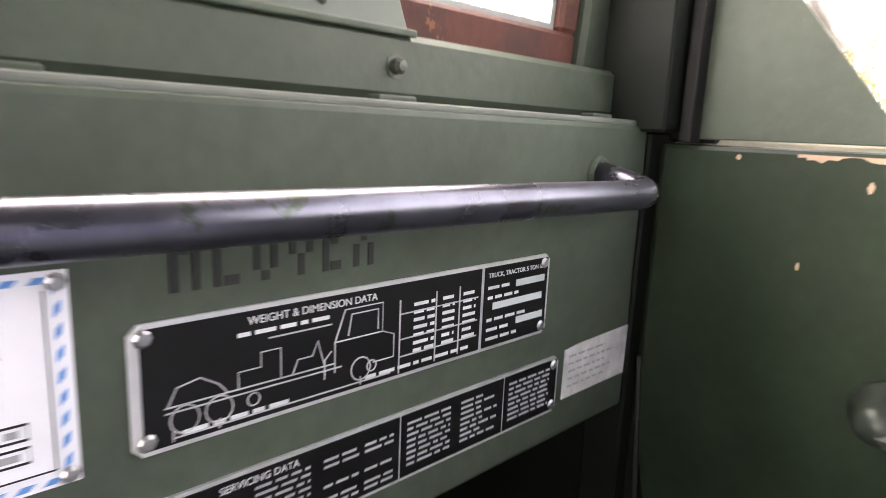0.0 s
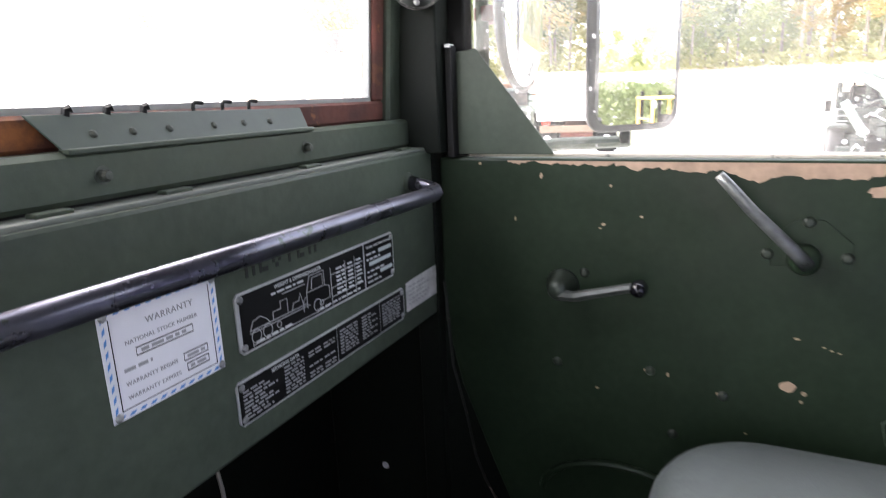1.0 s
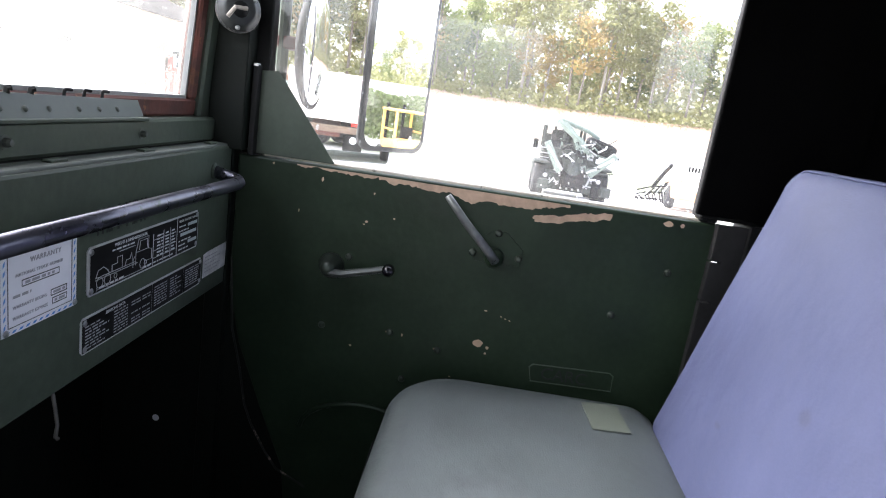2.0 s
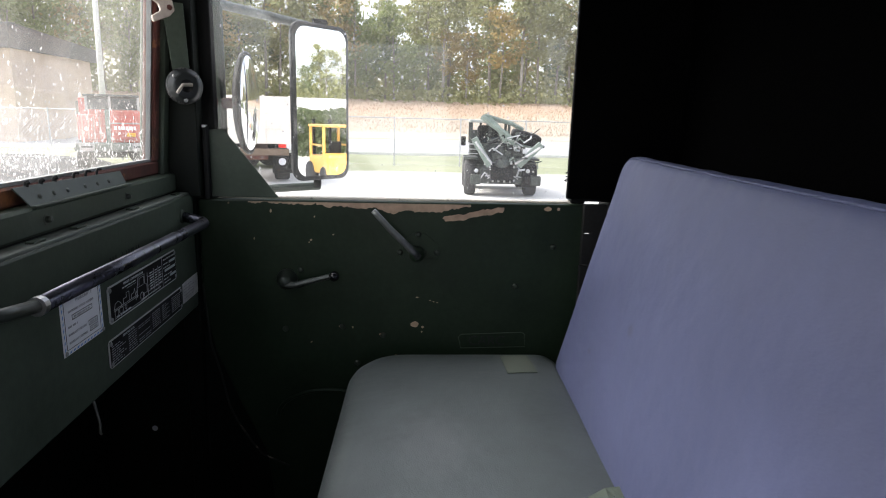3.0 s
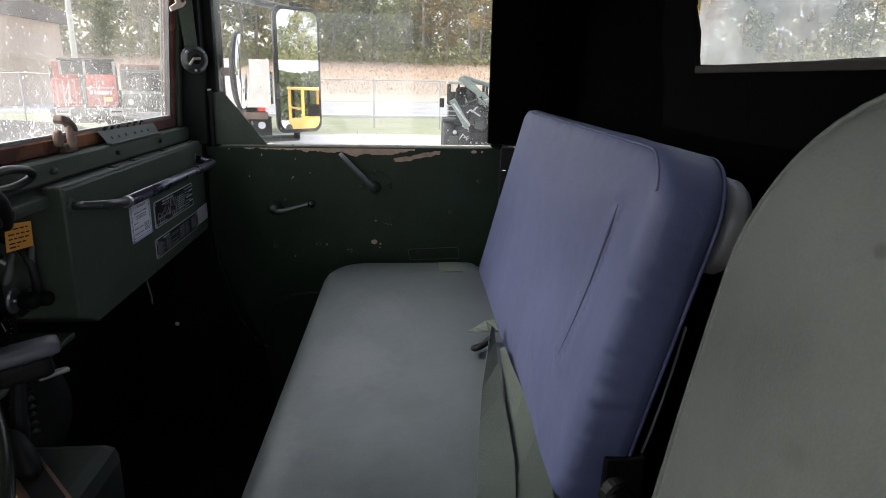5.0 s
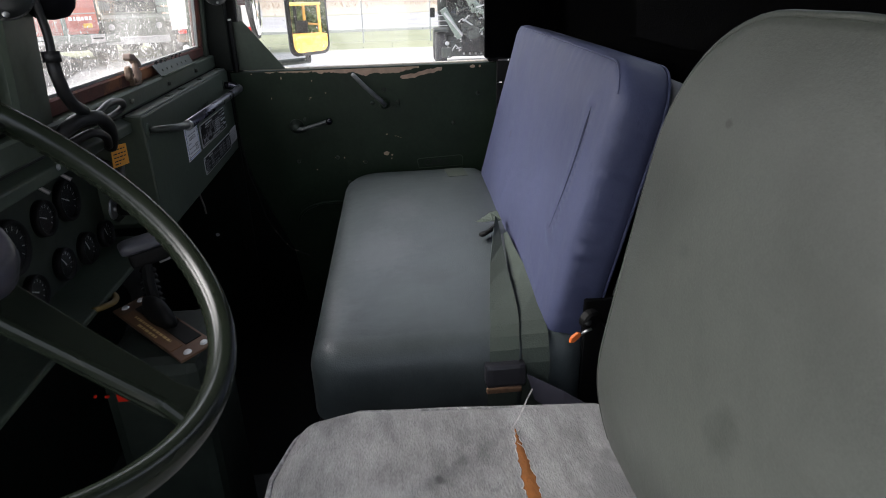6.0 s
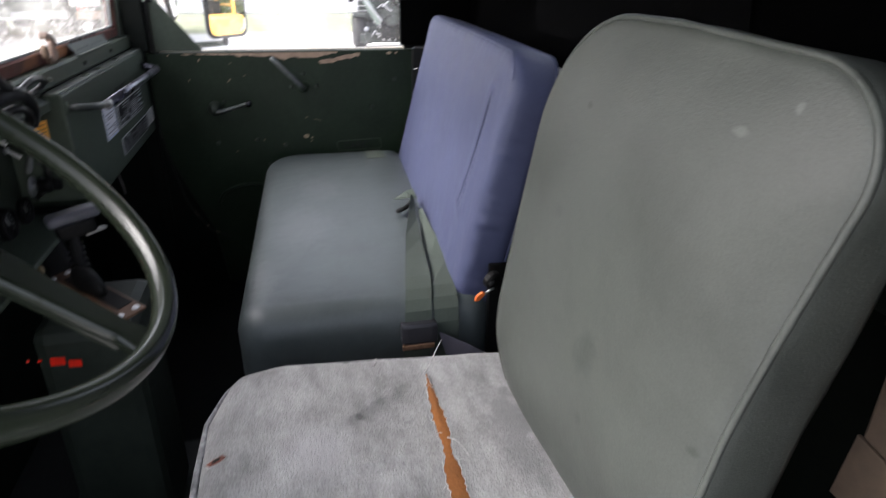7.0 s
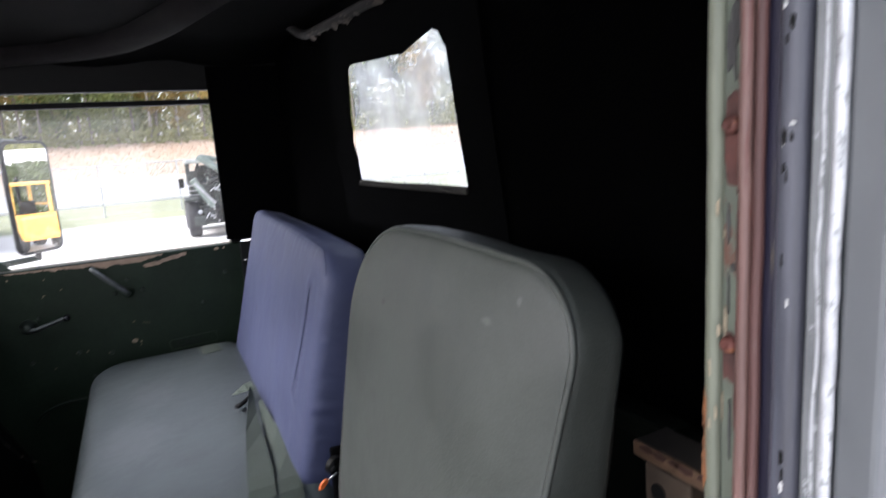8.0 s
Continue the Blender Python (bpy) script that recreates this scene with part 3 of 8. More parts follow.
    bright = surface("bright_lip", (0.50, 0.51, 0.53), 0.35, metal=0.2, vary=0.3, stain=110, second=(0.24, 0.25, 0.25), second_at=0.56, stretch=(1, 1, 0.5))
    part("lip_bead", tube(upright(0.0243, 0.1104, 0.0006, 5.0), 0.0023, 8), bright, ob, "bright worn bead", True)
    part("sealant_bead", tube(upright(0.0300, 0.1092, 0.0010, 6.0), 0.0008, 6), bright, ob, "wavering bead of old sealant", True)
    part("outer_skin", box((0.008, -0.30, z0), (0.0222, 0.1098, z1), 0.002), GREY_SKIN, ob, "grey outer body panel")
    # rust eats through the paint round each bolt and along both edges
    for zc, hh in ((0.62, 0.02), (0.842, 0.016), (0.906, 0.012), (0.985, 0.010), (1.074, 0.0175), (1.20, 0.03)):
        blot("rust_patch", 0.0656, zc, 0.0032, hh, 0.1068, rusty, "dark red rust patch", 0.14, 0.5)
    for k in range(26):
        zc = rnd.uniform(0.86, 1.13)
        blot("rust_streak", 0.0625 + rnd.uniform(-0.0004, 0.0006), zc, rnd.uniform(0.0004, 0.0010), rnd.uniform(0.003, 0.010), 0.1069, rusty, "", 0.3)
    for k in range(22):
        zc = 0.98 - 0.14 * rnd.random() ** 0.7
        blot("edge_rust", 0.0748 - rnd.uniform(0, 0.0008), zc, rnd.uniform(0.0008, 0.0016), rnd.uniform(0.004, 0.011), 0.1104 - rnd.uniform(0, 0.0006), orange_rust, "orange rust along the edge", 0.3)
    for k in range(10):
        blot("bare_chip", rnd.choice((0.0722, 0.0690, 0.0680)), rnd.uniform(0.87, 1.13), rnd.uniform(0.0003, 0.0008), rnd.uniform(0.0012, 0.006), 0.1110 if k % 2 else 0.1069, cream, "", 0.35)
    for x, zc, a, b in ((0.0665, 1.108, 0.0016, 0.010), (0.0645, 1.118, 0.0010, 0.008), (0.0672, 1.040, 0.0005, 0.006), (0.0650, 1.023, 0.0009, 0.0015), (0.0668, 1.012, 0.0004, 0.007), (0.0655, 0.955, 0.0006, 0.010)):
        blot("scuff", x, zc, a, b, 0.1069, scuff, "", 0.4)
    for k in range(16):
        blot("chip", 0.0440 - rnd.uniform(0, 0.004), rnd.uniform(0.88, 1.14), rnd.uniform(0.0003, 0.0008), rnd.uniform(0.0006, 0.0030), 0.1102, BLACK if k % 3 else PALE, "", 0.4)
    for z in (0.62, 0.842, 0.906, 0.991, 1.079, 1.21):
        part("bolt", lathe([(0.0001, 0.0022), (0.0010, 0.0022), (0.0013, 0.0040), (0.0026, 0.0036), (0.0035, 0.002), (0.0037, 0.0)], 12, pose(0.0656, 0.1070, z, -90, 0, 0)), RUST, ob, "", True)
    return ob


door_jamb()


# ---------------------------------------------------------------- windshield
def windshield():
    ob = thing("windshield_frame", (1.06, 0.83, 0.80), "green steel windshield frame with a rusty inner rim and two panes", "windshield", "structure")
    part("lower_rail", moved(bars([((0.08, 0.803, 0.800), (2.055, 0.86, 0.8365))], 0.004), Matrix.Identity(4)), GREEN, ob)
    part("upper_rail", moved(bars([((0.08, 0.815, 1.305), (2.055, 0.86, 1.40))], 0.004), LEAN_BACK), GREEN_SHADED, ob)
    part("right_post", moved(bars([((2.012, 0.815, 0.83), (2.056, 0.86, 1.34))], 0.004), LEAN_BACK), GREEN, ob)
    part("left_post", moved(bars([((0.07, 0.815, 0.83), (0.115, 0.86, 1.34))], 0.004), LEAN_BACK), GREEN, ob)
    part("centre_post", moved(bars([((0.965, 0.805, 0.83), (1.055, 0.86, 1.34))], 0.006), LEAN_BACK), GREEN, ob)
    for x0, x1 in ((0.115, 0.965), (1.055, 2.012)):
        rim = bars([((x0, 0.822, 0.8365), (x1, 0.846, 0.862)), ((x0, 0.822, 1.285), (x1, 0.846, 1.305)), ((x0, 0.822, 0.862), (x0 + 0.022, 0.846, 1.285)), ((x1 - 0.022, 0.822, 0.862), (x1, 0.846, 1.285))], 0.003)
        # the driver's rim is BLACK rather than RUST to stand for shade
        part("rim", moved(rim, LEAN_BACK), RUST if x0 > 1 else BLACK, ob, "rusty red inner rim" if x0 > 1 else "inner rim coloured black for shade")
        pane = part("pane", moved(box((x0 + 0.02, 0.836, 0.86), (x1 - 0.02, 0.840, 1.288)), LEAN_BACK), DIRTY, ob, "rain-spotted dirty glass")
        pane.visible_shadow = False
        seal = bars([((x0 + 0.022, 0.829, 0.862), (x1 - 0.022, 0.837, 0.867)), ((x1 - 0.027, 0.829, 0.867), (x1 - 0.022, 0.837, 1.285))], 0)
        part("seal", moved(seal, LEAN_BACK), surface("pale_sealant", (0.30, 0.31, 0.30), 0.6), ob, "pale sealant bead")
    for x in (1.580, 1.815, 1.34, 1.15):
        part("bolt", lathe([(0.0001, 0.007), (0.003, 0.0066), (0.0045, 0.004), (0.0046, 0.0), (0.007, 0.0), (0.007, -0.001)], 10, pose(x, 0.8025, 0.818, 90, 0, 0)), BOLT, ob)
    return ob


windshield()
single("cowl_seal", box((0.085, 0.812, 0.775), (2.05, 0.858, 0.8025), 0.002), RUBBER, "black rubber seal between the dashboard and the windshield frame", "seal", "structure")


def vent_strip():
    """The slanted defroster strip with hooks along its top."""
    ob = thing("defroster_strip", (1.69, 0.815, 0.836), "light green angled metal defroster strip with black hooks", "defroster")
    m = pose(1.69, 0.8065, 0.834, 66, 0, 0)
    part("plate", prism([(-0.132, 0), (0.136, 0), (0.136, 0.026), (-0.150, 0.030)], 0.002, m, 0.0006), surface("pale_green_paint", (0.085, 0.105, 0.085), 0.5, vary=0.15, grain=90, bump=0.08), ob)
    part("foot", box((1.556, 0.8, 0.8345), (1.828, 0.812, 0.8385), 0.001), GREEN, ob)
    for i, x in enumerate((1.583, 1.616, 1.650, 1.698, 1.735, 1.771)):
        part("rivet", lathe([(0.0001, 0.0026), (0.0024, 0.002), (0.0034, 0)], 8, m @ pose(x - 1.69, 0.0135, 0.002)), BOLT, ob)
    for i, x in enumerate((1.570, 1.602, 1.634, 1.684, 1.718, 1.752)):
        if i < 3:
            hook = tube([(x, 0.818, 0.860), (x + 0.001, 0.818, 0.8645), (x + 0.004, 0.816, 0.8655)], 0.0032, 6)
        else:
            hook = tube(rounded([(x, 0.818, 0.856), (x, 0.817, 0.8675), (x + 0.009, 0.815, 0.8665)], 0.004), 0.0018, 6)
        part("hook", hook, BLACK, ob)
    return ob


vent_strip()


def windshield_latch(x, y, z, name):
    ob = thing(name, (x, y, z), "rusty tan windshield clamp with a bent lever", "latch")
    part("base", box((x - 0.050, y - 0.010, z - 0.012), (x - 0.010, y + 0.012, z + 0.004), 0.003), TAN, ob)
    pink = surface("pinkish_primer", (0.40, 0.28, 0.22), 0.7, vary=0.35, stain=24)
    part("cheek", prism([(-0.078, 0.002), (-0.066, 0.000), (-0.060, 0.016), (-0.068, 0.030), (-0.077, 0.026), (-0.080, 0.012)], 0.012, pose(x, y - 0.002, z, 90, 0, 0), 0.004), surface("chipped_tan", (0.24, 0.16, 0.105), 0.7, vary=0.4, stain=40), ob, "chipped tan cheek")
    part("cheek", prism([(-0.044, -0.006), (-0.030, -0.004), (-0.022, 0.010), (-0.032, 0.020), (-0.038, 0.034), (-0.046, 0.030), (-0.044, 0.012)], 0.012, pose(x, y - 0.006, z, 90, 0, 0), 0.005), pink, ob, "chipped pinkish cheek")
    part("lever", prism([(-0.072, 0.042), (-0.066, 0.052), (-0.046, 0.048), (-0.022, 0.033), (-0.018, 0.022), (-0.025, 0.022), (-0.044, 0.036), (-0.066, 0.038)], 0.016, pose(x, y - 0.002, z, 90, 0, 0), 0.003), surface("pale_rust_paint", (0.26, 0.19, 0.15), 0.7, vary=0.35, stain=20), ob, "dull brown lever")
    return ob


windshield_latch(1.462, 0.822, 0.848, "windshield_latch")

clamp = thing("hinge_clamp", (1.968, 0.79, 1.14), "pale painted clamp at the windshield's edge", "clamp")
clamp_face = frame_from((1.968, 0.790, 1.140), (0.55, -0.83, 0), (0, 0, 1))
part("hook", prism([(-0.015, 0.029), (0, 0.030), (0.024, 0.0095), (0.027, -0.006), (0.019, -0.016), (-0.0095, -0.029), (-0.013, -0.019), (0.003, -0.008), (0, 0.003), (-0.014, 0.011)], 0.010, clamp_face, 0.002), surface("pale_clamp", (0.50, 0.42, 0.36), 0.55, vary=0.2, stain=30), clamp)
part("pin", lathe([(0.0001, 0.003), (0.0035, 0.0025), (0.005, 0)], 10, clamp_face @ pose(0.018, -0.002, 0.0102)), RUST, clamp)


def wiper_motor(x, y, z, lever):
    ob = thing("wiper_motor", (x, y, z), "round grey wiper motor with a knob lever on the windshield post", "wiper motor")
    grey = surface("cast_grey", (0.035, 0.038, 0.038), 0.35, metal=0.4, vary=0.3, stain=20)
    q = frame_from((x, y, z), (0.55, -0.83, 0), (0, 0, 1))
    part("body", lathe([(0.020, 0.018), (0.025, 0.016), (0.027, 0.010), (0.031, 0.007), (0.033, 0.002), (0.033, -0.006), (0.028, -0.012)], 26, q), grey, ob, "", True)
    part("worn_ring", lathe([(0.0315, 0.0062), (0.0335, 0.0050), (0.0340, 0.0020), (0.0335, 0.0)], 26, q), surface("worn_casting_edge", (0.13, 0.13, 0.125), 0.45, metal=0.4, vary=0.5, stain=70, second=(0.03, 0.03, 0.03), second_at=0.52), ob, "bare worn rim", True)
    part("cap", lathe([(0.0001, 0.022), (0.008, 0.0215), (0.012, 0.018), (0.020, 0.017)], 18, q), BLACK, ob, "", True)
    part("lever", tube([q @ Vector((0.008, 0.002, 0.024)), q @ Vector((-0.010, 0.001, 0.028))] + ([q @ Vector((-0.026, 0.0, 0.030)), q @ Vector((-0.046, -0.003, 0.029))] if lever else [q @ Vector((-0.020, -0.014, 0.027))]), 0.0032, 8), surface("worn_lever_paint", (0.34, 0.31, 0.26), 0.5, vary=0.3, stain=40), ob, "pale worn lever")
    for a in (40, 140, 265):
        part("screw", lathe([(0.0001, 0.003), (0.003, 0.002), (0.004, 0)], 8, q @ pose(0.0265 * math.cos(radians(a)), 0.0265 * math.sin(radians(a)), 0.015)), STEEL, ob)
    part("arm", prism([(-0.016, 0.02), (0.014, 0.02), (0.008, 0.150), (-0.030, 0.150)], 0.006, q @ pose(0, 0, -0.012), 0.001), GREEN, ob, "flat green bracket arm")
    return ob


wiper_motor(2.012, 0.766, 1.004, 0)
wiper_motor(0.905, 0.755, 1.012, 1)


def mirror_fan():
    """The black hooded box and the hose beside the centre post."""
    ob = thing("wiper_motor_hood", (1.03, 0.76, 0.96), "black rounded hood hanging at the centre post", "hood")
    part("hood", lathe([(0.008, -0.036), (0.022, -0.032), (0.031, -0.021), (0.035, -0.005), (0.032, 0.011), (0.025, 0.026), (0.018, 0.040), (0.0145, 0.056), (0.014, 0.08), (0.013, 0.12)], 28, pose(1.056, 0.775, 1.010, 4, -10, 0)), surface("black_plastic", (0.005, 0.005, 0.007), 0.75, spec=0.1), ob, "", True)
    part("spout", lathe([(0.004, 0.028), (0.007, 0.012), (0.010, 0.0)], 10, pose(1.082, 0.768, 0.996, 0, 105, 0)), BLACK, ob)
    return ob


mirror_fan()

HOSE = surface("black_hose", (0.013, 0.013, 0.013), 0.45, spec=0.4, vary=0.25, grain=60)


def cable(name, pts, r, label):
    curve = []
    p = [Vector(q) for q in pts]
    for i in range(len(p) - 1):
        a, b, c, d = p[max(i - 1, 0)], p[i], p[i + 1], p[min(i + 2, len(p) - 1)]
        for k in range(6):
            t = k / 6
            curve.append(0.5 * (2 * b + (c - a) * t + (2 * a - 5 * b + 4 * c - d) * t * t + (3 * b - a - 3 * c + d) * t ** 3))
    curve.append(p[-1])
    return single(name, tube(curve, r, 10), HOSE, label, "cable", smooth=True)


cable("air_hose", [(1.02, 0.785, 1.06), (1.018, 0.77, 0.965), (1.010, 0.768, 0.915), (1.020, 0.768, 0.875), (1.050, 0.766, 0.850), (1.09, 0.764, 0.838), (1.145, 0.762, 0.846), (1.205, 0.768, 0.838), (1.232, 0.778, 0.825), (1.20, 0.786, 0.816), (1.14, 0.788, 0.818), (1.07, 0.785, 0.826)], 0.0056, "black hose looped along the windshield's foot")
single("hose_sleeve", tube([(1.012, 0.769, 0.928), (1.010, 0.768, 0.910), (1.018, 0.768, 0.882), (1.034, 0.767, 0.862), (1.060, 0.766, 0.848)], 0.0088, 12, tube([(1.0125, 0.769, 0.936), (1.0115, 0.769, 0.922)], 0.0115, 12)), HOSE, "thick rubber sleeve over the black hose", "sleeve", smooth=True)
cable("taped_cable", [(1.02, 0.80, 0.812), (1.045, 0.775, 0.836), (1.080, 0.760, 0.836), (1.116, 0.762, 0.818), (1.146, 0.772, 0.794), (1.165, 0.785, 0.772)], 0.0105, "taped black cable bundle bent down to the instruments")
cable("control_cable", [(1.03, 0.80, 0.800), (1.06, 0.765, 0.816), (1.10, 0.762, 0.802), (1.135, 0.775, 0.78)], 0.0065, "black control cable over the instrument panel")


# ---------------------------------------------------------------- dashboard
def bar_text(ob, m, lines, material, h=0.0022, name="writing"):
    """Unreadable lines: thin bars on a plate; each line is (x, y, width)."""
    bm = bmesh.new()
    for x, y, w in lines:
        p = x
        while p < x + w - 0.001:
            step = min(random.uniform(0.004, 0.012), x + w - p)
            vs = [bm.verts.new(q) for q in ((p, y, 0), (p + step, y, 0), (p + step, y + h, 0), (p, y + h, 0))]
            bm.faces.new(vs)
            p += step + 0.0022
    moved(bm, m)
    return tagged(part(name, bm, material, ob), kind="stuff")


def letters(ob, text, size, m, material, name="lettering", depth=0.0002, spacing=1.0):
    """Words in the built-in font, turned into a mesh part; its left end on the base line lies at m's origin."""
    cu = bpy.data.curves.new(name, "FONT")
    cu.body, cu.size, cu.extrude, cu.space_character = text, size, depth, spacing
    tmp = bpy.data.objects.new(name, cu)
    scene.collection.objects.link(tmp)
    me = bpy.data.meshes.new_from_object(tmp.evaluated_get(bpy.context.evaluated_depsgraph_get()))
    bpy.data.objects.remove(tmp)
    bm = bmesh.new()
    bm.from_mesh(me)
    bpy.data.meshes.remove(me)
    moved(bm, m)
    return part(name, bm, material, ob)


def facing_back(x, y, z):
    """A plate's own frame on the dash face: x to the right, y up, z towards the seats."""
    return Matrix(((1, 0, 0, x), (0, 0, -1, y), (0, 1, 0, z), (0, 0, 0, 1)))


def dash_box():
    ob = thing("dashboard_box", (1.67, 0.88, 0.56), "green painted steel dashboard box before the passenger seat", "dashboard")
    outline = [(0, 0.03), (0.06, 0), (0.75, 0), (0.75, 0.235), (0.738, 0.238), (0, 0.238)]
    part("face", prism(outline, 0.22, Matrix(((1, 0, 0, 1.305), (0, 0, 1, DASH_Y), (0, 1, 0, 0.557), (0, 0, 0, 1))), 0.004), GREEN, ob)
    part("top_ledge", box((1.305, DASH_Y + 0.003, 0.793), (2.052, 0.806, 0.7985), 0.002), surface("dusty_green", (0.13, 0.145, 0.125), 0.7, vary=0.25, stain=12), ob, "dusty top ledge")
    for x in (1.53, 1.63, 1.803, 2.0):
        part("clip", box((x - 0.013, 0.785, 0.798), (x + 0.013, 0.796, 0.8015), 0.001), GREEN, ob)
    return ob


dash_box()


def grab_rail():
    ob = thing("grab_rail", (1.66, 0.74, 0.75), "worn bare-metal grab rail on the green dashboard", "grab rail")
    pts = rounded([(1.415, 0.729, 0.7545), (1.7, 0.729, 0.7512), (1.983, 0.729, 0.748), (1.985, DASH_Y, 0.758)], 0.022, 8)
    part("rail", tube(pts, 0.0098, 16), RAIL, ob, "", True)
    part("rail_end", tube(rounded([(1.322, DASH_Y, 0.766), (1.346, 0.735, 0.763), (1.418, 0.729, 0.7545)], 0.022, 8), 0.0072, 14), surface("dark_rail_paint", (0.030, 0.036, 0.030), 0.35, vary=0.3, stain=40), ob, "dark painted end of the rail", True)
    part("joint_ring", tube([(1.411, 0.729, 0.7546), (1.420, 0.729, 0.7545)], 0.0106, 14), STEEL, ob, "bare joint")
    for x, z in ((1.322, 0.766), (1.985, 0.758)):
        part("foot_weld", lathe([(0.011, 0.004), (0.013, 0.002), (0.0135, 0)], 14, pose(x, DASH_Y, z, 90, 0, 0)), GREEN, ob)
    return ob


grab_rail()


def rivets(ob, m, w, h, inset=0.006, r=0.0042):
    for x in (inset, w - inset):
        for y in (inset, h - inset):
            part("screw", lathe([(0.0001, 0.0018), (r * 0.6, 0.0016), (r, 0.0)], 8, m @ pose(x, y, 0.0018)), STEEL, ob)


def data_plate_upper():
    w, h = 0.272, 0.0565
    m = facing_back(1.661, DASH_Y, 0.6480)
    ob = thing("data_plate", (1.793, DASH_Y, 0.6465), "black and silver data plate with a vehicle line drawing", "plate")
    part("backing", prism([(0.004, 0), (w - 0.004, 0), (w, 0.004), (w, h - 0.004), (w - 0.004, h), (0.004, h), (0, h - 0.004), (0, 0.004)], 0.0016, m), ALU, ob, "bare metal edge")
    part("field", prism([(0.0045, 0.0022), (0.203, 0.0022), (0.203, h - 0.0022), (0.0045, h - 0.0022)], 0.0005, m @ pose(0, 0, 0.0016)), PLATE_BLACK, ob)
    part("field", prism([(0.206, 0.0022), (w - 0.0022, 0.0022), (w - 0.0022, h - 0.0022), (0.206, h - 0.0022)], 0.0005, m @ pose(0, 0, 0.0016)), PLATE_BLACK, ob)
    t = m @ pose(0, 0, 0.0024)
    letters(ob, "WEIGHT & DIMENSION DATA", 0.0054, m @ pose(0.050, 0.0480, 0.0022), PLATE_TEXT)
    rows = [(0.148, 0.040 - i * 0.0045, 0.016) for i in range(7)] + [(0.170, 0.040 - i * 0.0045, 0.010) for i in range(7)] + [(0.187, 0.040 - i * 0.0045, 0.011) for i in range(7)]
    bar_text(ob, t, rows + [(0.045, 0.043, 0.05), (0.115, 0.0055, 0.08), (0.02, 0.0055, 0.05)], PLATE_TEXT, 0.002)
    letters(ob, "TRUCK, TRACTOR 5 TON 6X6", 0.0043, m @ pose(0.209, 0.0475, 0.0022), PLATE_TEXT)
    bar_text(ob, t, [(0.209, 0.040, 0.022), (0.209, 0.0335, 0.030), (0.209, 0.019, 0.04), (0.209, 0.0125, 0.022), (0.209, 0.0065, 0.03)], PLATE_TEXT, 0.002)
    for x, y, ww in ((0.236, 0.0385, 0.030), (0.214, 0.0265, 0.050), (0.238, 0.013, 0.028)):
        part("blank_field", box_on(m, x, y, ww, 0.0045, 0.0026), surface("pale_field", (0.55, 0.60, 0.60), 0.5, vary=0.1), ob, "pale blank field")
    # the drawing of the truck: wheels, frame, cab
    draw = None

    def line(*pts):
        return tube([(x, y, 0.0024) for x, y in pts], 0.00042, 4, draw)

    for cx, r in ((0.021, 0.0062), (0.036, 0.0062), (0.112, 0.0062), (0.119, 0.0030), (0.052, 0.003)):
        ring = [(cx + r * math.cos(a * math.tau / 14), 0.0125 + r * math.sin(a * math.tau / 14), 0.0026) for a in range(14)]
        draw = tube(ring, 0.00042, 4, draw, True)
    for pts in (((0.013, 0.019), (0.096, 0.019)), ((0.013, 0.0165), (0.10, 0.0165)), ((0.014, 0.019), (0.018, 0.027), (0.028, 0.029), (0.036, 0.024), (0.040, 0.019)), ((0.045, 0.019), (0.045, 0.027), (0.056, 0.027), (0.056, 0.034), (0.066, 0.034), (0.066, 0.019)), ((0.072, 0.019), (0.075, 0.026), (0.083, 0.026), (0.086, 0.033), (0.090, 0.019)), ((0.096, 0.014), (0.096, 0.030), (0.102, 0.046), (0.126, 0.046), (0.126, 0.030), (0.096, 0.030)), ((0.104, 0.032), (0.106, 0.043), (0.123, 0.043), (0.123, 0.032)), ((0.126, 0.030), (0.134, 0.027), (0.134, 0.014), (0.120, 0.014)), ((0.090, 0.012), (0.090, 0.022), (0.094, 0.026)), ((0.016, 0.005), (0.132, 0.005)), ((0.016, 0.0035), (0.016, 0.008)), ((0.036, 0.0035), (0.036, 0.008)), ((0.112, 0.0035), (0.112, 0.008)), ((0.060, 0.040), (0.094, 0.040)), ((0.138, 0.003), (0.138, 0.045)), ((0.165, 0.004), (0.165, 0.046)), ((0.184, 0.004), (0.184, 0.046)), ((0.138, 0.037), (0.2, 0.037)), ((0.138, 0.0225), (0.2, 0.0225)), ((0.138, 0.0125), (0.2, 0.0125))):
        draw = line(*pts)
    tagged(part("drawing", moved(draw, m), surface("dim_line_silver", (0.52, 0.52, 0.53), 0.45, bump=0), ob, "white line drawing of the truck"), kind="stuff")
    rivets(ob, m, w, h)
    return ob


def box_on(m, x, y, w, h, z, d=0.0003):
    return prism([(x, y), (x + w, y), (x + w, y + h), (x, y + h)], d, m @ pose(0, 0, z - d))


data_plate_upper()


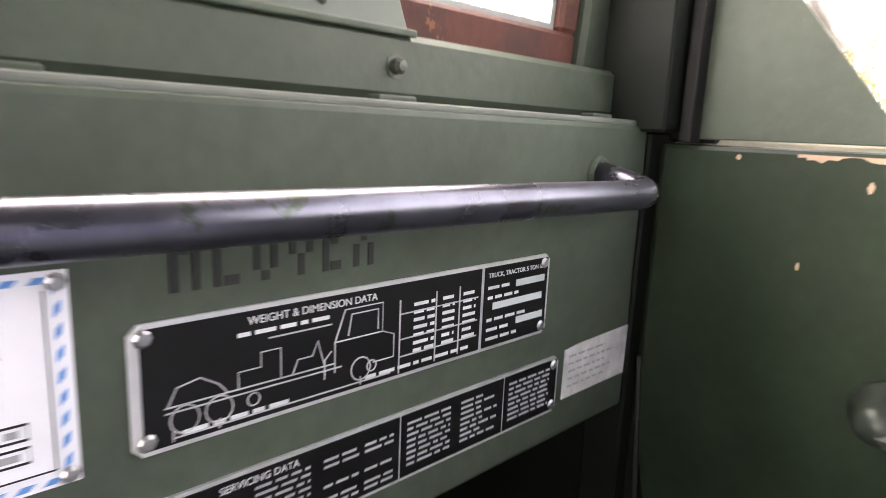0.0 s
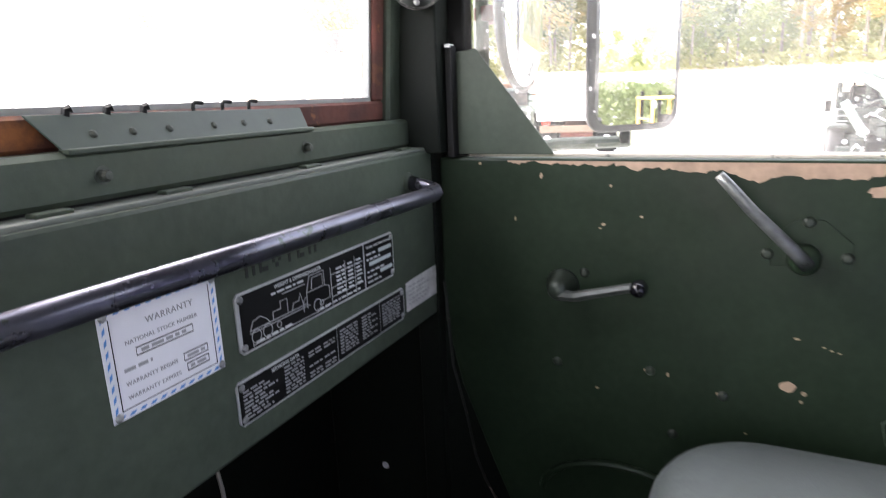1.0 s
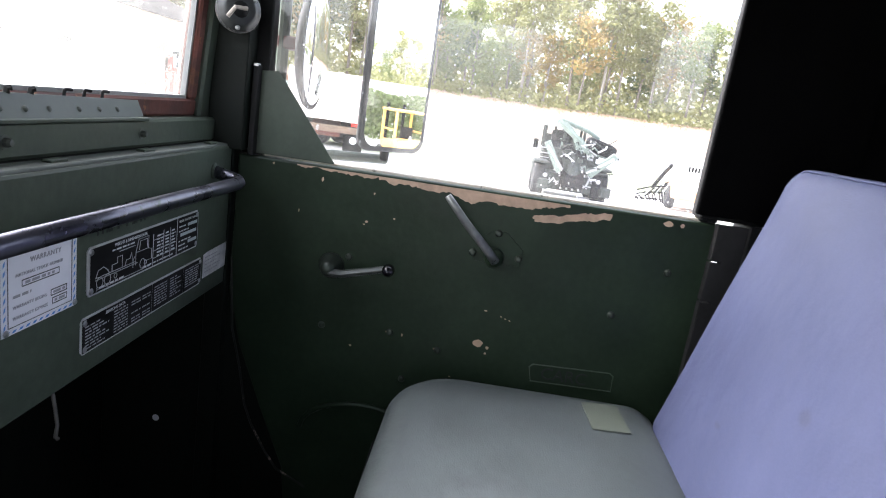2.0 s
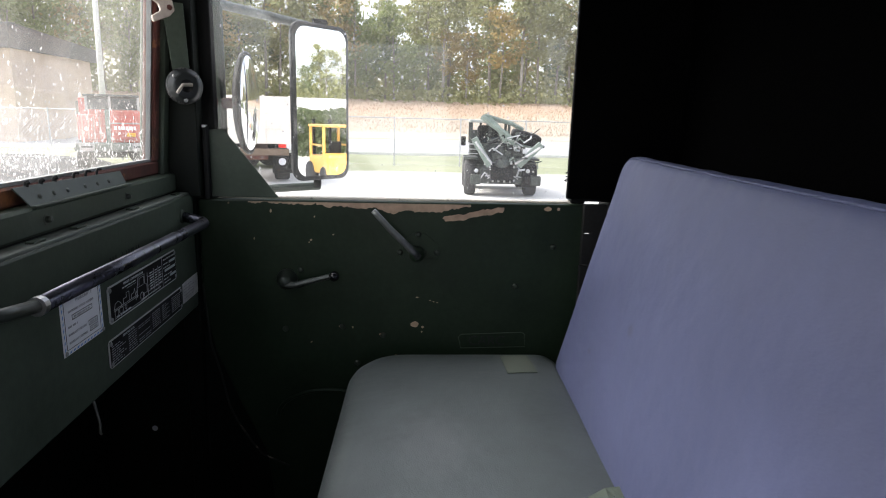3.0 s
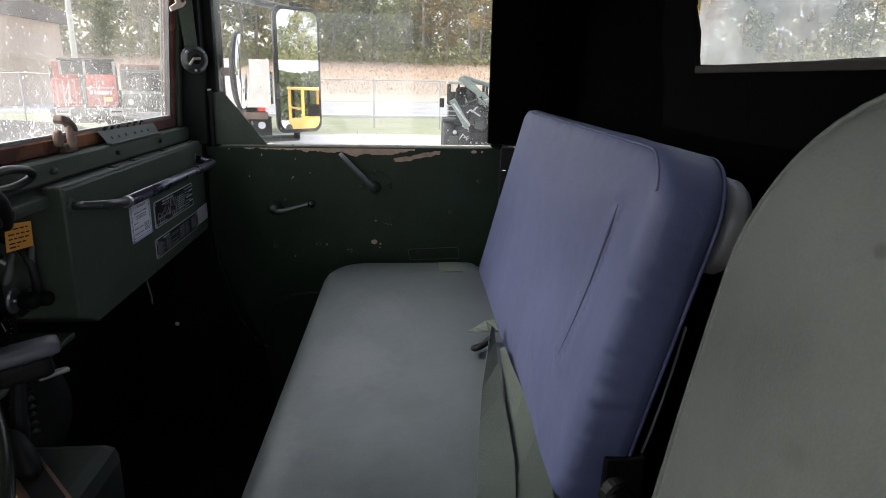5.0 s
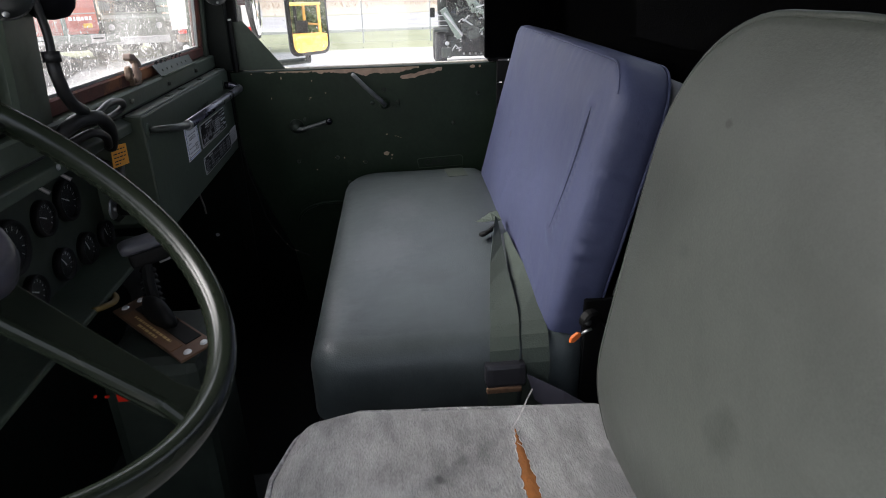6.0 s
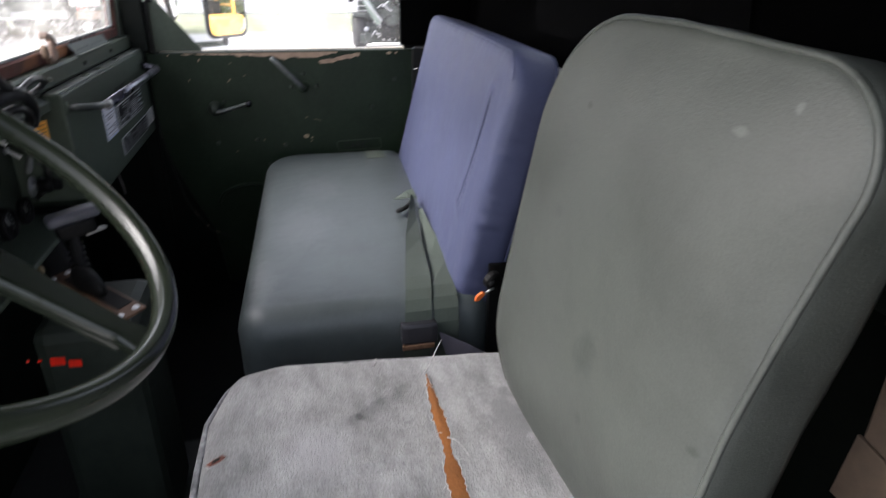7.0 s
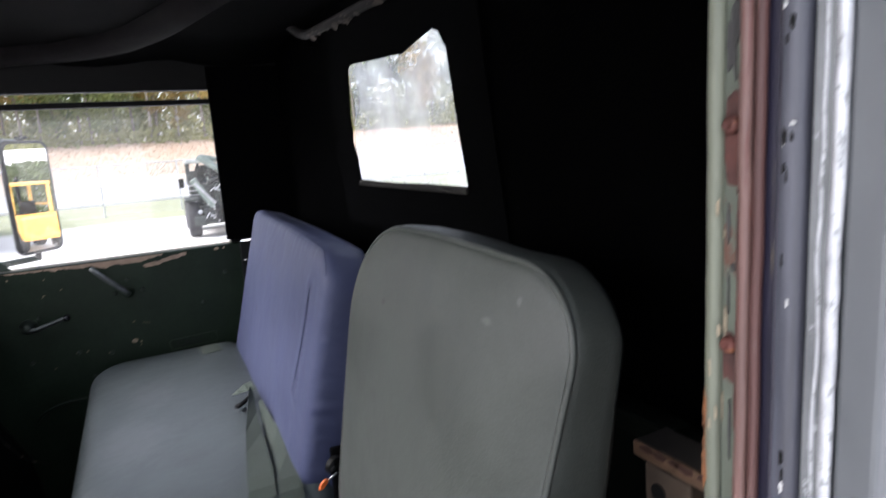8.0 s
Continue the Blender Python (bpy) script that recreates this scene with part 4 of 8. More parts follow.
def data_plate_lower():
    w, h = 0.302, 0.0428
    m = facing_back(1.651, DASH_Y, 0.5832)
    ob = thing("servicing_plate", (1.794, DASH_Y, 0.5845), "black and silver servicing plate with three columns of fine print", "plate")
    part("backing", prism([(0.004, 0), (w - 0.004, 0), (w, 0.004), (w, h - 0.004), (w - 0.004, h), (0.004, h), (0, h - 0.004), (0, 0.004)], 0.0016, m), ALU, ob, "bare metal edge")
    for x0, x1 in ((0.002, 0.1505), (0.1520, 0.2405), (0.2420, 0.300)):
        part("field", prism([(x0, 0.002), (x1, 0.002), (x1, h - 0.002), (x0, h - 0.002)], 0.0005, m @ pose(0, 0, 0.0016)), PLATE_BLACK, ob)
    letters(ob, "SERVICING DATA", 0.0052, m @ pose(0.045, 0.0350, 0.0022), PLATE_TEXT)
    t = m @ pose(0, 0, 0.0024)
    lines = []
    for i in range(8):
        y = 0.0312 - i * 0.0037
        lines += [(0.006, y, 0.030 + 0.008 * (i % 3)), (0.062, y, 0.030)] + ([(0.100, y, 0.022), (0.126, y, 0.02)] if i not in (2, 3, 5) else []) + [(0.156, y + 0.003, 0.035), (0.2, y + 0.003, 0.034 if i % 2 else 0.02), (0.246, y + 0.003, 0.045)]
    bar_text(ob, t, lines, surface("dim_lettering", (0.52, 0.52, 0.53), 0.45, bump=0), 0.0015)
    rivets(ob, m, w, h)
    return ob


data_plate_lower()


def warranty_decal():
    w, h = 0.106, 0.083
    m = facing_back(1.537, DASH_Y, 0.6470)
    ob = thing("warranty_decal", (1.58, DASH_Y, 0.6485), "white warranty decal with a blue dashed border on green metal", "decal")
    part("sheet", prism([(0, 0), (w, 0), (w, h), (0, h)], 0.0007, m), WHITE, ob)

    def dash(x, y, dx, dy):
        """One slanted dash of the printed border."""
        q = 0.0025
        bm = bmesh.new()
        bm.faces.new([bm.verts.new(c) for c in ((x, y, 0.0011), (x + dx, y + dy, 0.0011), (x + dx + q, y + dy + q, 0.0011), (x + q, y + q, 0.0011))])
        part("border_dash", moved(bm, m), BLUE_INK, ob)

    for i in range(11):
        dash(0.003 + i * 0.009, 0.0015, 0.0045, 0.0)
        dash(0.003 + i * 0.009, h - 0.0045, 0.0045, 0.0)
    for i in range(9):
        for x in (0.0018, w - 0.0056):
            dash(x, 0.006 + i * 0.0085, 0.0006, 0.0045)
    for a, b in (((0.008, 0.007), (w - 0.008, 0.007)), ((0.008, 0.007), (0.008, h - 0.007)), ((w - 0.008, 0.007), (w - 0.008, h - 0.007))):
        part("ruled_line", moved(tube([(*a, 0.0008), (*b, 0.0008)], 0.0004, 4), m), BLACK_INK, ob)
    for x, y, ww, hh in ((0.026, 0.043, 0.052, 0.006), (0.066, 0.022, 0.024, 0.006), (0.068, 0.013, 0.022, 0.006)):
        c = [(x, y), (x + ww, y), (x + ww, y + hh), (x, y + hh)]
        part("ruled_box", moved(tube([(*q, 0.0008) for q in c], 0.00055, 4, None, True), m), BLACK_INK, ob, "black ruled box")
    for text, x, y, s in (("WARRANTY", 0.037, 0.064, 0.0072), ("NATIONAL STOCK NUMBER", 0.018, 0.0535, 0.0046), ("WARRANTY BEGINS", 0.014, 0.0235, 0.0045), ("WARRANTY EXPIRES", 0.014, 0.0130, 0.0045)):
        letters(ob, text, s, m @ pose(x, y, 0.0009), GREY_INK, spacing=1.15)
    bar_text(ob, m @ pose(0, 0, 0.0010), [(0.030, 0.0445, 0.044), (0.014, 0.034, 0.024), (0.069, 0.0235, 0.018), (0.071, 0.0145, 0.016)], GREY_INK, 0.0028)
    rivets(ob, m, w, h, 0.004, 0.0036)
    return ob


warranty_decal()
card = single("paper_card", prism([(0, 0), (0.089, 0), (0.090, 0.042), (0.02, 0.041), (0.0, 0.039)], 0.0006, facing_back(1.962, DASH_Y - 0.0002, 0.5880)), PALE, "faded off-white card stuck on the green dashboard", "card")
bar_text(card, facing_back(1.962, DASH_Y - 0.001, 0.5880), [(0.006, 0.032 - i * 0.006, 0.05 + 0.012 * (i % 2)) for i in range(5)], GREY_INK, 0.0016)
stencil = thing("stencil_mark", (1.72, DASH_Y, 0.726), "black stencilled marks on green paint, rubbed and unreadable", "marking")
STENCIL = surface("rubbed_stencil_paint", (0.009, 0.011, 0.009), 0.6, vary=0.4, stain=60, second=(0.045, 0.055, 0.043), second_at=0.70)
for k, strokes in enumerate((((0, 0, 0.0035, 0.023), (0.004, 0.012, 0.0035, 0.008), (0.009, 0, 0.0035, 0.023)), ((0, 0, 0.0035, 0.023), (0.0045, 0, 0.007, 0.0035)), ((0, 0.004, 0.0035, 0.016), (0.004, 0, 0.004, 0.0035), (0.004, 0.0195, 0.004, 0.0035), (0.0085, 0.004, 0.0035, 0.016)), ((0, 0.008, 0.0035, 0.015), (0.0045, 0, 0.0035, 0.008), (0.009, 0.008, 0.0035, 0.015)), ((0, 0, 0.0035, 0.023), (0.0045, 0, 0.006, 0.0035), (0.0045, 0.010, 0.004, 0.0035), (0.0045, 0.0195, 0.006, 0.0035)), ((0, 0, 0.0035, 0.009), (0.0045, 0.010, 0.0035, 0.004), (0, 0.015, 0.0035, 0.008), (0.009, 0, 0.0035, 0.009), (0.009, 0.015, 0.0035, 0.008)))):
    for sx, sz, sw, sh in strokes:
        part("mark", box_on(facing_back(1.679 + k * 0.0180, DASH_Y - 0.0002, 0.715), sx, sz * 1.30, sw, sh * 1.30, 0.0003), STENCIL, stencil)


def gauge(x, z, r, y=0.884):
    ob = thing("gauge", (x, y, z), "round black dial gauge with a worn bezel", "gauge", group="instrument panel gauges")
    m = pose(x, y, z, 90, 0, 0)
    part("bezel", lathe([(r * 0.80, 0.006), (r * 0.84, 0.012), (r * 0.95, 0.013), (r, 0.009), (r, 0.0)], 28, m), BLACK, ob, "", True)
    part("face", lathe([(0.0001, 0.0068), (r * 0.82, 0.0066)], 24, m), PLATE_BLACK, ob)
    ticks = bmesh.new()
    for k in range(11):
        a = radians(220 - 26 * k)
        q = Matrix.Rotation(a, 4, "Z")
        vs = [ticks.verts.new(q @ Vector(c)) for c in ((r * 0.58, -0.0006, 0.0072), (r * 0.74, -0.0006, 0.0072), (r * 0.74, 0.0006, 0.0072), (r * 0.58, 0.0006, 0.0072))]
        ticks.faces.new(vs)
    part("scale", moved(ticks, m), PLATE_TEXT, ob)
    part("needle", prism([(-0.003, -0.0012), (r * 0.62, -0.0005), (r * 0.62, 0.0005), (-0.003, 0.0012)], 0.0006, m @ pose(0, 0, 0.0076, 0, 0, 205 - 40 * (x * 37 % 3))), plain("needle_white", (0.8, 0.8, 0.78)), ob)
    pane = part("pane", lathe([(0.0001, 0.0106), (r * 0.82, 0.0104)], 24, m), GLASS, ob)
    pane.visible_shadow = False
    return ob


def knob(x, z, r=0.013, y=0.884, label="black ribbed pull control on the panel"):
    ob = thing("choke_control", (x, y, z), label, "control", group="pull controls")
    m = pose(x, y, z, 90, 0, 0)
    part("stem", lathe([(0.005, 0.012), (0.006, 0.0)], 10, m), STEEL, ob)
    part("cap", lathe([(0.0001, 0.034), (r * 0.8, 0.034), (r, 0.030), (r * 0.92, 0.012)], 14, m), BLACK, ob, "", True)
    part("collar", lathe([(r * 1.25, 0.004), (r * 1.45, 0.002), (r * 1.45, 0)], 16, m), STEEL, ob, "bright metal collar")
    return ob


def instrument_panel():
    ob = thing("instrument_panel", (0.72, 0.89, 0.55), "dark green steel instrument panel with gauges and switches", "instrument panel")
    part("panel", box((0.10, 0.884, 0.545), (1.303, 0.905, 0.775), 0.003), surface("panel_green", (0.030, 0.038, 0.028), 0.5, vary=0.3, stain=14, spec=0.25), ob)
    part("cowl", prism([(0, 0), (0.10, 0.0), (0.10, 0.028), (0.02, 0.028), (0, 0.018)], 1.20, Matrix(((0, 0, 1, 0.10), (1, 0, 0, 0.795), (0, 1, 0, 0.768), (0, 0, 0, 1))), 0.003), GREEN, ob, "overhanging cowl")
    part("lower_lip", box((0.10, 0.795, 0.548), (1.32, 0.905, 0.558), 0.003), GREEN, ob, "worn lower ledge")
    for x in (0.2, 0.6, 1.0):
        part("screw", lathe([(0.0001, 0.003), (0.004, 0.002), (0.005, 0)], 8, pose(x, 0.793, 0.783, 90, 0, 0)), STEEL, ob)
    return ob


instrument_panel()
for gx, gz, gr in ((1.170, 0.683, 0.036), (1.088, 0.680, 0.030), (1.108, 0.592, 0.028), (1.196, 0.584, 0.030), (1.278, 0.580, 0.026), (0.985, 0.672, 0.042), (0.86, 0.672, 0.042), (1.01, 0.588, 0.028), (0.74, 0.665, 0.030)):
    gauge(gx, gz, gr)
knob(1.266, 0.632, 0.0135, 0.850)
knob(1.291, 0.626, 0.0115, 0.842)


def pull_handle(x, y, z, lean):
    """A pale pull handle drooping from its cable."""
    ob = thing("pull_handle", (x, y, z), "pale grey pull handle drooping from the instrument panel", "handle", group="pull controls")
    part("stem", tube([(x, 0.884, z + 0.030), (x, y + 0.022, z + 0.028), (x, y + 0.006, z + 0.018)], 0.0035, 8), BLACK, ob, "black stem", True)
    part("grip", lathe([(0.0001, -0.026), (0.0052, -0.023), (0.0068, -0.012), (0.0048, 0.008), (0.0036, 0.022), (0.0001, 0.024)], 12, pose(x, y, z, 14, lean, 0)), surface("grey_pull_plastic", (0.10, 0.105, 0.10), 0.45, vary=0.35, stain=40), ob, "tapered grey grip", True)
    return ob


pull_handle(1.239, 0.832, 0.690, 12)
pull_handle(1.289, 0.828, 0.690, -4)
single("warning_lamp", lathe([(0.0001, 0.014), (0.006, 0.012), (0.009, 0.004), (0.011, 0.0)], 12, pose(0.95, 0.884, 0.62, 90, 0, 0)), RED, "small red warning lamp on the instrument panel", "lamp")


def toggle(x, z):
    ob = thing("toggle_switch", (x, 0.884, z), "steel toggle switch with a white label above", "switch", group="toggle switches")
    part("nut", lathe([(0.006, 0.005), (0.007, 0.003), (0.007, 0)], 6, pose(x, 0.884, z, 90, 0, 0)), STEEL, ob)
    part("bat", tube([(x, 0.881, z), (x + 0.004, 0.862, z - 0.016)], 0.0025, 8, taper=0.004), STEEL, ob)
    part("label_strip", box((x - 0.009, 0.8825, z + 0.014), (x + 0.009, 0.884, z + 0.019)), PLATE_TEXT, ob)
    return ob


for tx, tz in ((1.235, 0.735), (1.165, 0.735), (1.09, 0.735), (1.28, 0.70)):
    toggle(tx, tz)


def yellow_tag():
    ob = thing("warning_tag", (1.20, 0.792, 0.722), "orange-yellow caution tag hanging on the cable bundle", "tag")
    m = facing_back(1.168, 0.790, 0.734) @ pose(0, 0, 0, 0, -8, -4)
    part("sheet", prism([(0, 0), (0.051, 0), (0.051, 0.035), (0.002, 0.037)], 0.0012, m, 0.0004), YELLOW_TAG, ob)
    bar_text(ob, m @ pose(0, 0, 0.0018), [(0.007, 0.028, 0.036), (0.005, 0.021, 0.040), (0.005, 0.015, 0.038), (0.005, 0.009, 0.034), (0.005, 0.004, 0.018)], BLACK_INK, 0.002)
    part("wire", tube([(1.198, 0.790, 0.772), (1.193, 0.785, 0.780), (1.185, 0.78, 0.786)], 0.001, 6), STEEL, ob)
    return ob


yellow_tag()
cable("dash_hose", [(1.295, 0.86, 0.60), (1.29, 0.83, 0.63), (1.285, 0.825, 0.67), (1.288, 0.84, 0.705), (1.29, 0.88, 0.73)], 0.006, "ribbed black hose beside the dashboard box")
single("defrost_duct", tube(rounded([(1.36, 0.93, 0.55), (1.38, 0.90, 0.47), (1.36, 0.86, 0.40), (1.33, 0.90, 0.30)], 0.05), 0.028, 12), RUBBER, "black corrugated heater duct under the dashboard", "duct", smooth=True)


# ---------------------------------------------------------------- passenger door
def passenger_door():
    ob = thing("door_passenger", (2.09, 0.36, 0.02), "dark green truck door with primer showing along its chipped sill", "door", "structure")
    outline = [(0.772, SILL_Z), (0.772, 0.54), (0.748, 0.44), (0.70, 0.32), (0.648, 0.20), (0.62, -0.03), (-0.048, -0.03), (-0.048, SILL_Z)]
    m = Matrix(((0, 0, 1, DOOR_X), (1, 0, 0, 0), (0, 1, 0, 0), (0, 0, 0, 1)))
    part("panel", prism(outline, 0.045, m, 0.004), GREEN_DOOR, ob)
    part("sill", box((2.088, -0.046, 0.780), (2.116, 0.770, 0.7865), 0.002), surface("bright_worn_sill", (0.60, 0.55, 0.47), 0.5, vary=0.25, stain=18, second=(0.2, 0.2, 0.17), second_at=0.6), ob, "worn bare sill")
    part("front_frame", box((2.080, 0.733, 0.783), (2.110, 0.772, 1.30), 0.003), BLACK, ob, "black window post")
    part("rear_frame", box((2.080, -0.046, 0.783), (2.110, -0.015, 1.285), 0.003), BLACK, ob, "black window post")
    part("top_frame", box((2.080, -0.046, 1.245), (2.110, 0.772, 1.262), 0.003), BLACK, ob, "black top rail")
    pane = part("pane", box((2.094, -0.02, 0.784), (2.098, 0.735, 1.247)), GLASS, ob, "rain-spotted window glass")
    pane.visible_shadow = False
    gus = prism([(0.745, SILL_Z + 0.004), (0.745, 0.922), (0.716, 0.925), (0.609, 0.788), (0.609, SILL_Z + 0.004)], 0.003, m @ pose(0, 0, 0.006), 0.001)
    part("gusset", gus, GREEN, ob, "green triangular gusset plate")
    part("channel", box((2.060, 0.744, 0.783), (2.078, 0.754, 0.93), 0.002), RUBBER, ob, "black rubber channel")
    part("channel_tip", box((2.058, 0.745, 0.927), (2.072, 0.753, 0.932), 0.001), ALU, ob)
    # the window crank
    crank = part("window_crank", lathe([(0.0001, 0.034), (0.010, 0.033), (0.014, 0.026), (0.016, 0.010), (0.022, 0.004), (0.023, 0)], 16, pose(DOOR_X, 0.594, 0.612, 0, -90, 0)), surface("worn_green_casting", (0.035, 0.045, 0.035), 0.35, metal=0.3, vary=0.3), ob, "green window crank", True)
    part("arm", tube([(2.045, 0.594, 0.606), (2.038, 0.57, 0.608), (2.036, 0.49, 0.630)], 0.0080, 8, taper=0.006), surface("crank_arm_metal", (0.090, 0.098, 0.090), 0.35, metal=0.4, vary=0.3, stain=40), crank)
    part("grip", lathe([(0.0001, 0.036), (0.007, 0.034), (0.0105, 0.026), (0.0105, 0.016), (0.007, 0.008), (0.006, 0.0)], 14, pose(2.044, 0.489, 0.631, 0, -90, 0)), plain("black_ball_knob", (0.006, 0.006, 0.008), 0.12), crank, "black knob", True)
    # the door lever
    lever = part("door_lever", lathe([(0.0001, 0.026), (0.012, 0.025), (0.016, 0.018), (0.018, 0.0)], 14, pose(DOOR_X, 0.317, 0.671, 0, -90, 0)), GREEN_DOOR, ob, "dark door lever", True)
    part("arm", tube([(2.046, 0.315, 0.668), (2.038, 0.33, 0.686), (2.030, 0.374, 0.730), (2.028, 0.398, 0.757), (2.028, 0.409, 0.769)], 0.0084, 10, taper=0.0058), surface("polished_lever", (0.20, 0.21, 0.20), 0.32, metal=0.5, vary=0.4, stain=40), lever, "worn bright handle", True)
    part("escutcheon", prism([(0.270, 0.660), (0.350, 0.660), (0.352, 0.695), (0.325, 0.716), (0.300, 0.716), (0.270, 0.690)], 0.0022, m @ pose(0, 0, -0.0022), 0.0008), GREEN_DOOR, lever)
    for y, z in ((0.354, 0.674), (0.315, 0.713), (0.275, 0.674), (0.477, 0.506), (0.389, 0.486), (0.565, 0.632), (0.021, 0.689), (0.445, 0.421), (0.60, 0.50), (0.10, 0.60)):
        part("screw", lathe([(0.0001, 0.0045), (0.004, 0.004), (0.0062, 0.0015), (0.0068, 0)], 10, pose(DOOR_X - (0.0022 if z > 0.655 and 0.26 < y < 0.36 else 0), y, z, 0, -90, 0)), DOOR_BOLT, ob)
    rnd = random.Random(4)
    spots = [(0.320, 0.511, 0.011, 0.007), (0.302, 0.505, 0.003, 0.003), (0.304, 0.494, 0.002, 0.002), (0.393, 0.488, 0.005, 0.002), (0.481, 0.506, 0.005, 0.0025), (0.455, 0.504, 0.002, 0.003), (0.545, 0.47, 0.0025, 0.0015), (0.315, 0.573, 0.003, 0.0015), (0.287, 0.566, 0.002, 0.001), (0.279, 0.563, 0.002, 0.001), (0.271, 0.561, 0.002, 0.001), (0.542, 0.698, 0.003, 0.002), (0.546, 0.693, 0.002, 0.001), (0.495, 0.710, 0.002, 0.0015), (0.624, 0.759, 0.002, 0.004), (0.534, 0.748, 0.0015, 0.002), (0.038, 0.772, 0.009, 0.005), (0.014, 0.772, 0.004, 0.004), (0.71, 0.774, 0.002, 0.002), (0.66, 0.70, 0.001, 0.003), (0.36, 0.44, 0.002, 0.001)]
    for y, z, a, b in spots:
        ring = [(y + a * math.cos(k * math.tau / 11) * rnd.uniform(0.7, 1.1), z + b * math.sin(k * math.tau / 11) * rnd.uniform(0.7, 1.1)) for k in range(11)]
        part("paint_chip", prism(ring, 0.0006, m @ pose(0, 0, -0.0006)), surface("bare_primer", (0.50, 0.35, 0.24), 0.7, vary=0.2), ob, "chip of bare primer")
    # primer laid bare in ragged strips under the sill
    primer = surface("peeled_primer", (0.46, 0.32, 0.225), 0.7, vary=0.22, grain=120, stain=40, bump=0.2)

    def ragged(shape, jag):
        tops, lows = [], []
        for (ya, ta, la), (yb, tb, lb) in zip(shape, shape[1:]):
            steps = max(2, int(abs(yb - ya) / 0.004))
            for k in range(steps):
                s = k / steps
                yy = ya + (yb - ya) * s
                torn = 2.4 * noise.noise(Vector((yy * 48, 1.7, ta * 90))) + 1.3 * noise.noise(Vector((yy * 140, 5.1, 0))) + 0.6 * rnd.uniform(-1, 1)
                step_down = 1.8 * jag * round(1.4 * noise.noise(Vector((yy * 24, 8.8, 2))))
                lows.append((yy + 0.0015 * rnd.uniform(-1, 1), la + (lb - la) * s + jag * torn + step_down))
                tops.append((yy, ta + (tb - ta) * s + (0.8 * jag * torn + 0.5 * jag * rnd.uniform(-1, 1) if ta < 0.776 else 0)))
        bm = bmesh.new()
        for (p, q), (r, s) in zip(zip(tops, lows), zip(tops[1:], lows[1:])):
            lo1, lo2 = min(q[1], p[1] - 0.0004), min(s[1], r[1] - 0.0004)
            bm.faces.new([bm.verts.new((2.0692, a, b)) for a, b in (p, (q[0], lo1), (s[0], lo2), r)])
        bmesh.ops.remove_doubles(bm, verts=bm.verts, dist=1e-6)
        bmesh.ops.recalc_face_normals(bm, faces=bm.faces)
        return bm

    for shape, jag in (([(0.67, 0.7785, 0.7765), (0.57, 0.7785, 0.774), (0.51, 0.7785, 0.770), (0.45, 0.7785, 0.767), (0.41, 0.7785, 0.770), (0.385, 0.7785, 0.763), (0.37, 0.7785, 0.757), (0.335, 0.7785, 0.763), (0.30, 0.7785, 0.764), (0.266, 0.7785, 0.763), (0.235, 0.7785, 0.772), (0.20, 0.7785, 0.775)], 0.0022), ([(0.264, 0.7495, 0.749), (0.258, 0.753, 0.742), (0.235, 0.757, 0.743), (0.215, 0.758, 0.746), (0.19, 0.766, 0.753), (0.16, 0.771, 0.758), (0.136, 0.775, 0.764), (0.128, 0.770, 0.769)], 0.0016)):
        part("peeled_patch", ragged(shape, jag), primer, ob, "ragged patch of bare tan primer")
    frame_line = [(2.0695, *q) for q in ((0.072, 0.459), (0.216, 0.456), (0.222, 0.482), (0.216, 0.488), (0.080, 0.493), (0.073, 0.488))]
    part("stencil_frame", tube(frame_line, 0.0011, 6, None, True), GREEN, ob, "raised stencil border")
    letters(ob, "CARC", 0.031, Matrix(((0, 0, -1, DOOR_X - 0.0005), (-1, 0, 0, 0.200), (0, 1, 0, 0.463), (0, 0, 0, 1))), BLACK_INK, "stencil")
    # dented foot of the door and its pocket
    part("pocket_rim", tube([(2.064, 0.51 + 0.11 * math.cos(a / 12 * math.pi), 0.30 + 0.06 * math.sin(a / 12 * math.pi)) for a in range(13)], 0.005, 8), GREEN_DOOR, ob)
    part("edge_wear", tube([(2.068, 0.770, 0.60), (2.068, 0.760, 0.469), (2.068, 0.741, 0.395), (2.068, 0.727, 0.324), (2.068, 0.712, 0.286), (2.068, 0.681, 0.233), (2.068, 0.657, 0.201), (2.068, 0.60, 0.172)], 0.0022, 6), surface("chipped_edge", (0.014, 0.016, 0.013), 0.7, vary=0.6, stain=30, second=(0.40, 0.30, 0.26), second_at=0.62), ob, "chipped lower edge")
    return ob


passenger_door()
single("pillar_right", bars([((2.04, 0.756, 0.79), (2.115, 0.815, 1.42)), ((2.055, 0.774, 0.0), (2.115, 0.81, 0.79))]), GREEN_SHADED, "dark front pillar beside the passenger door", "pillar", "structure")
single("weather_strip", bars([((2.055, -0.092, 0.0), (2.0695, -0.038, 0.6505)), ((2.055, -0.092, 0.653), (2.0695, -0.038, 0.720)), ((2.055, -0.092, 0.723), (2.0695, -0.038, 0.785)), ((2.055, -0.092, 0.60), (2.068, -0.055, 0.76))], 0.001), RUBBER, "black rubber weather strip at the door's rear edge", "seal", "structure")
# white disc painted in for daylight leaking through a small hole
single("leak_light_disc", lathe([(0.0001, 0.0006), (0.006, 0.0006), (0.0065, 0)], 9, pose(2.0598, 0.888, 0.272, 0, -90, 0)), WHITE, "small white disc standing for light leaking through the kick panel", "spot")

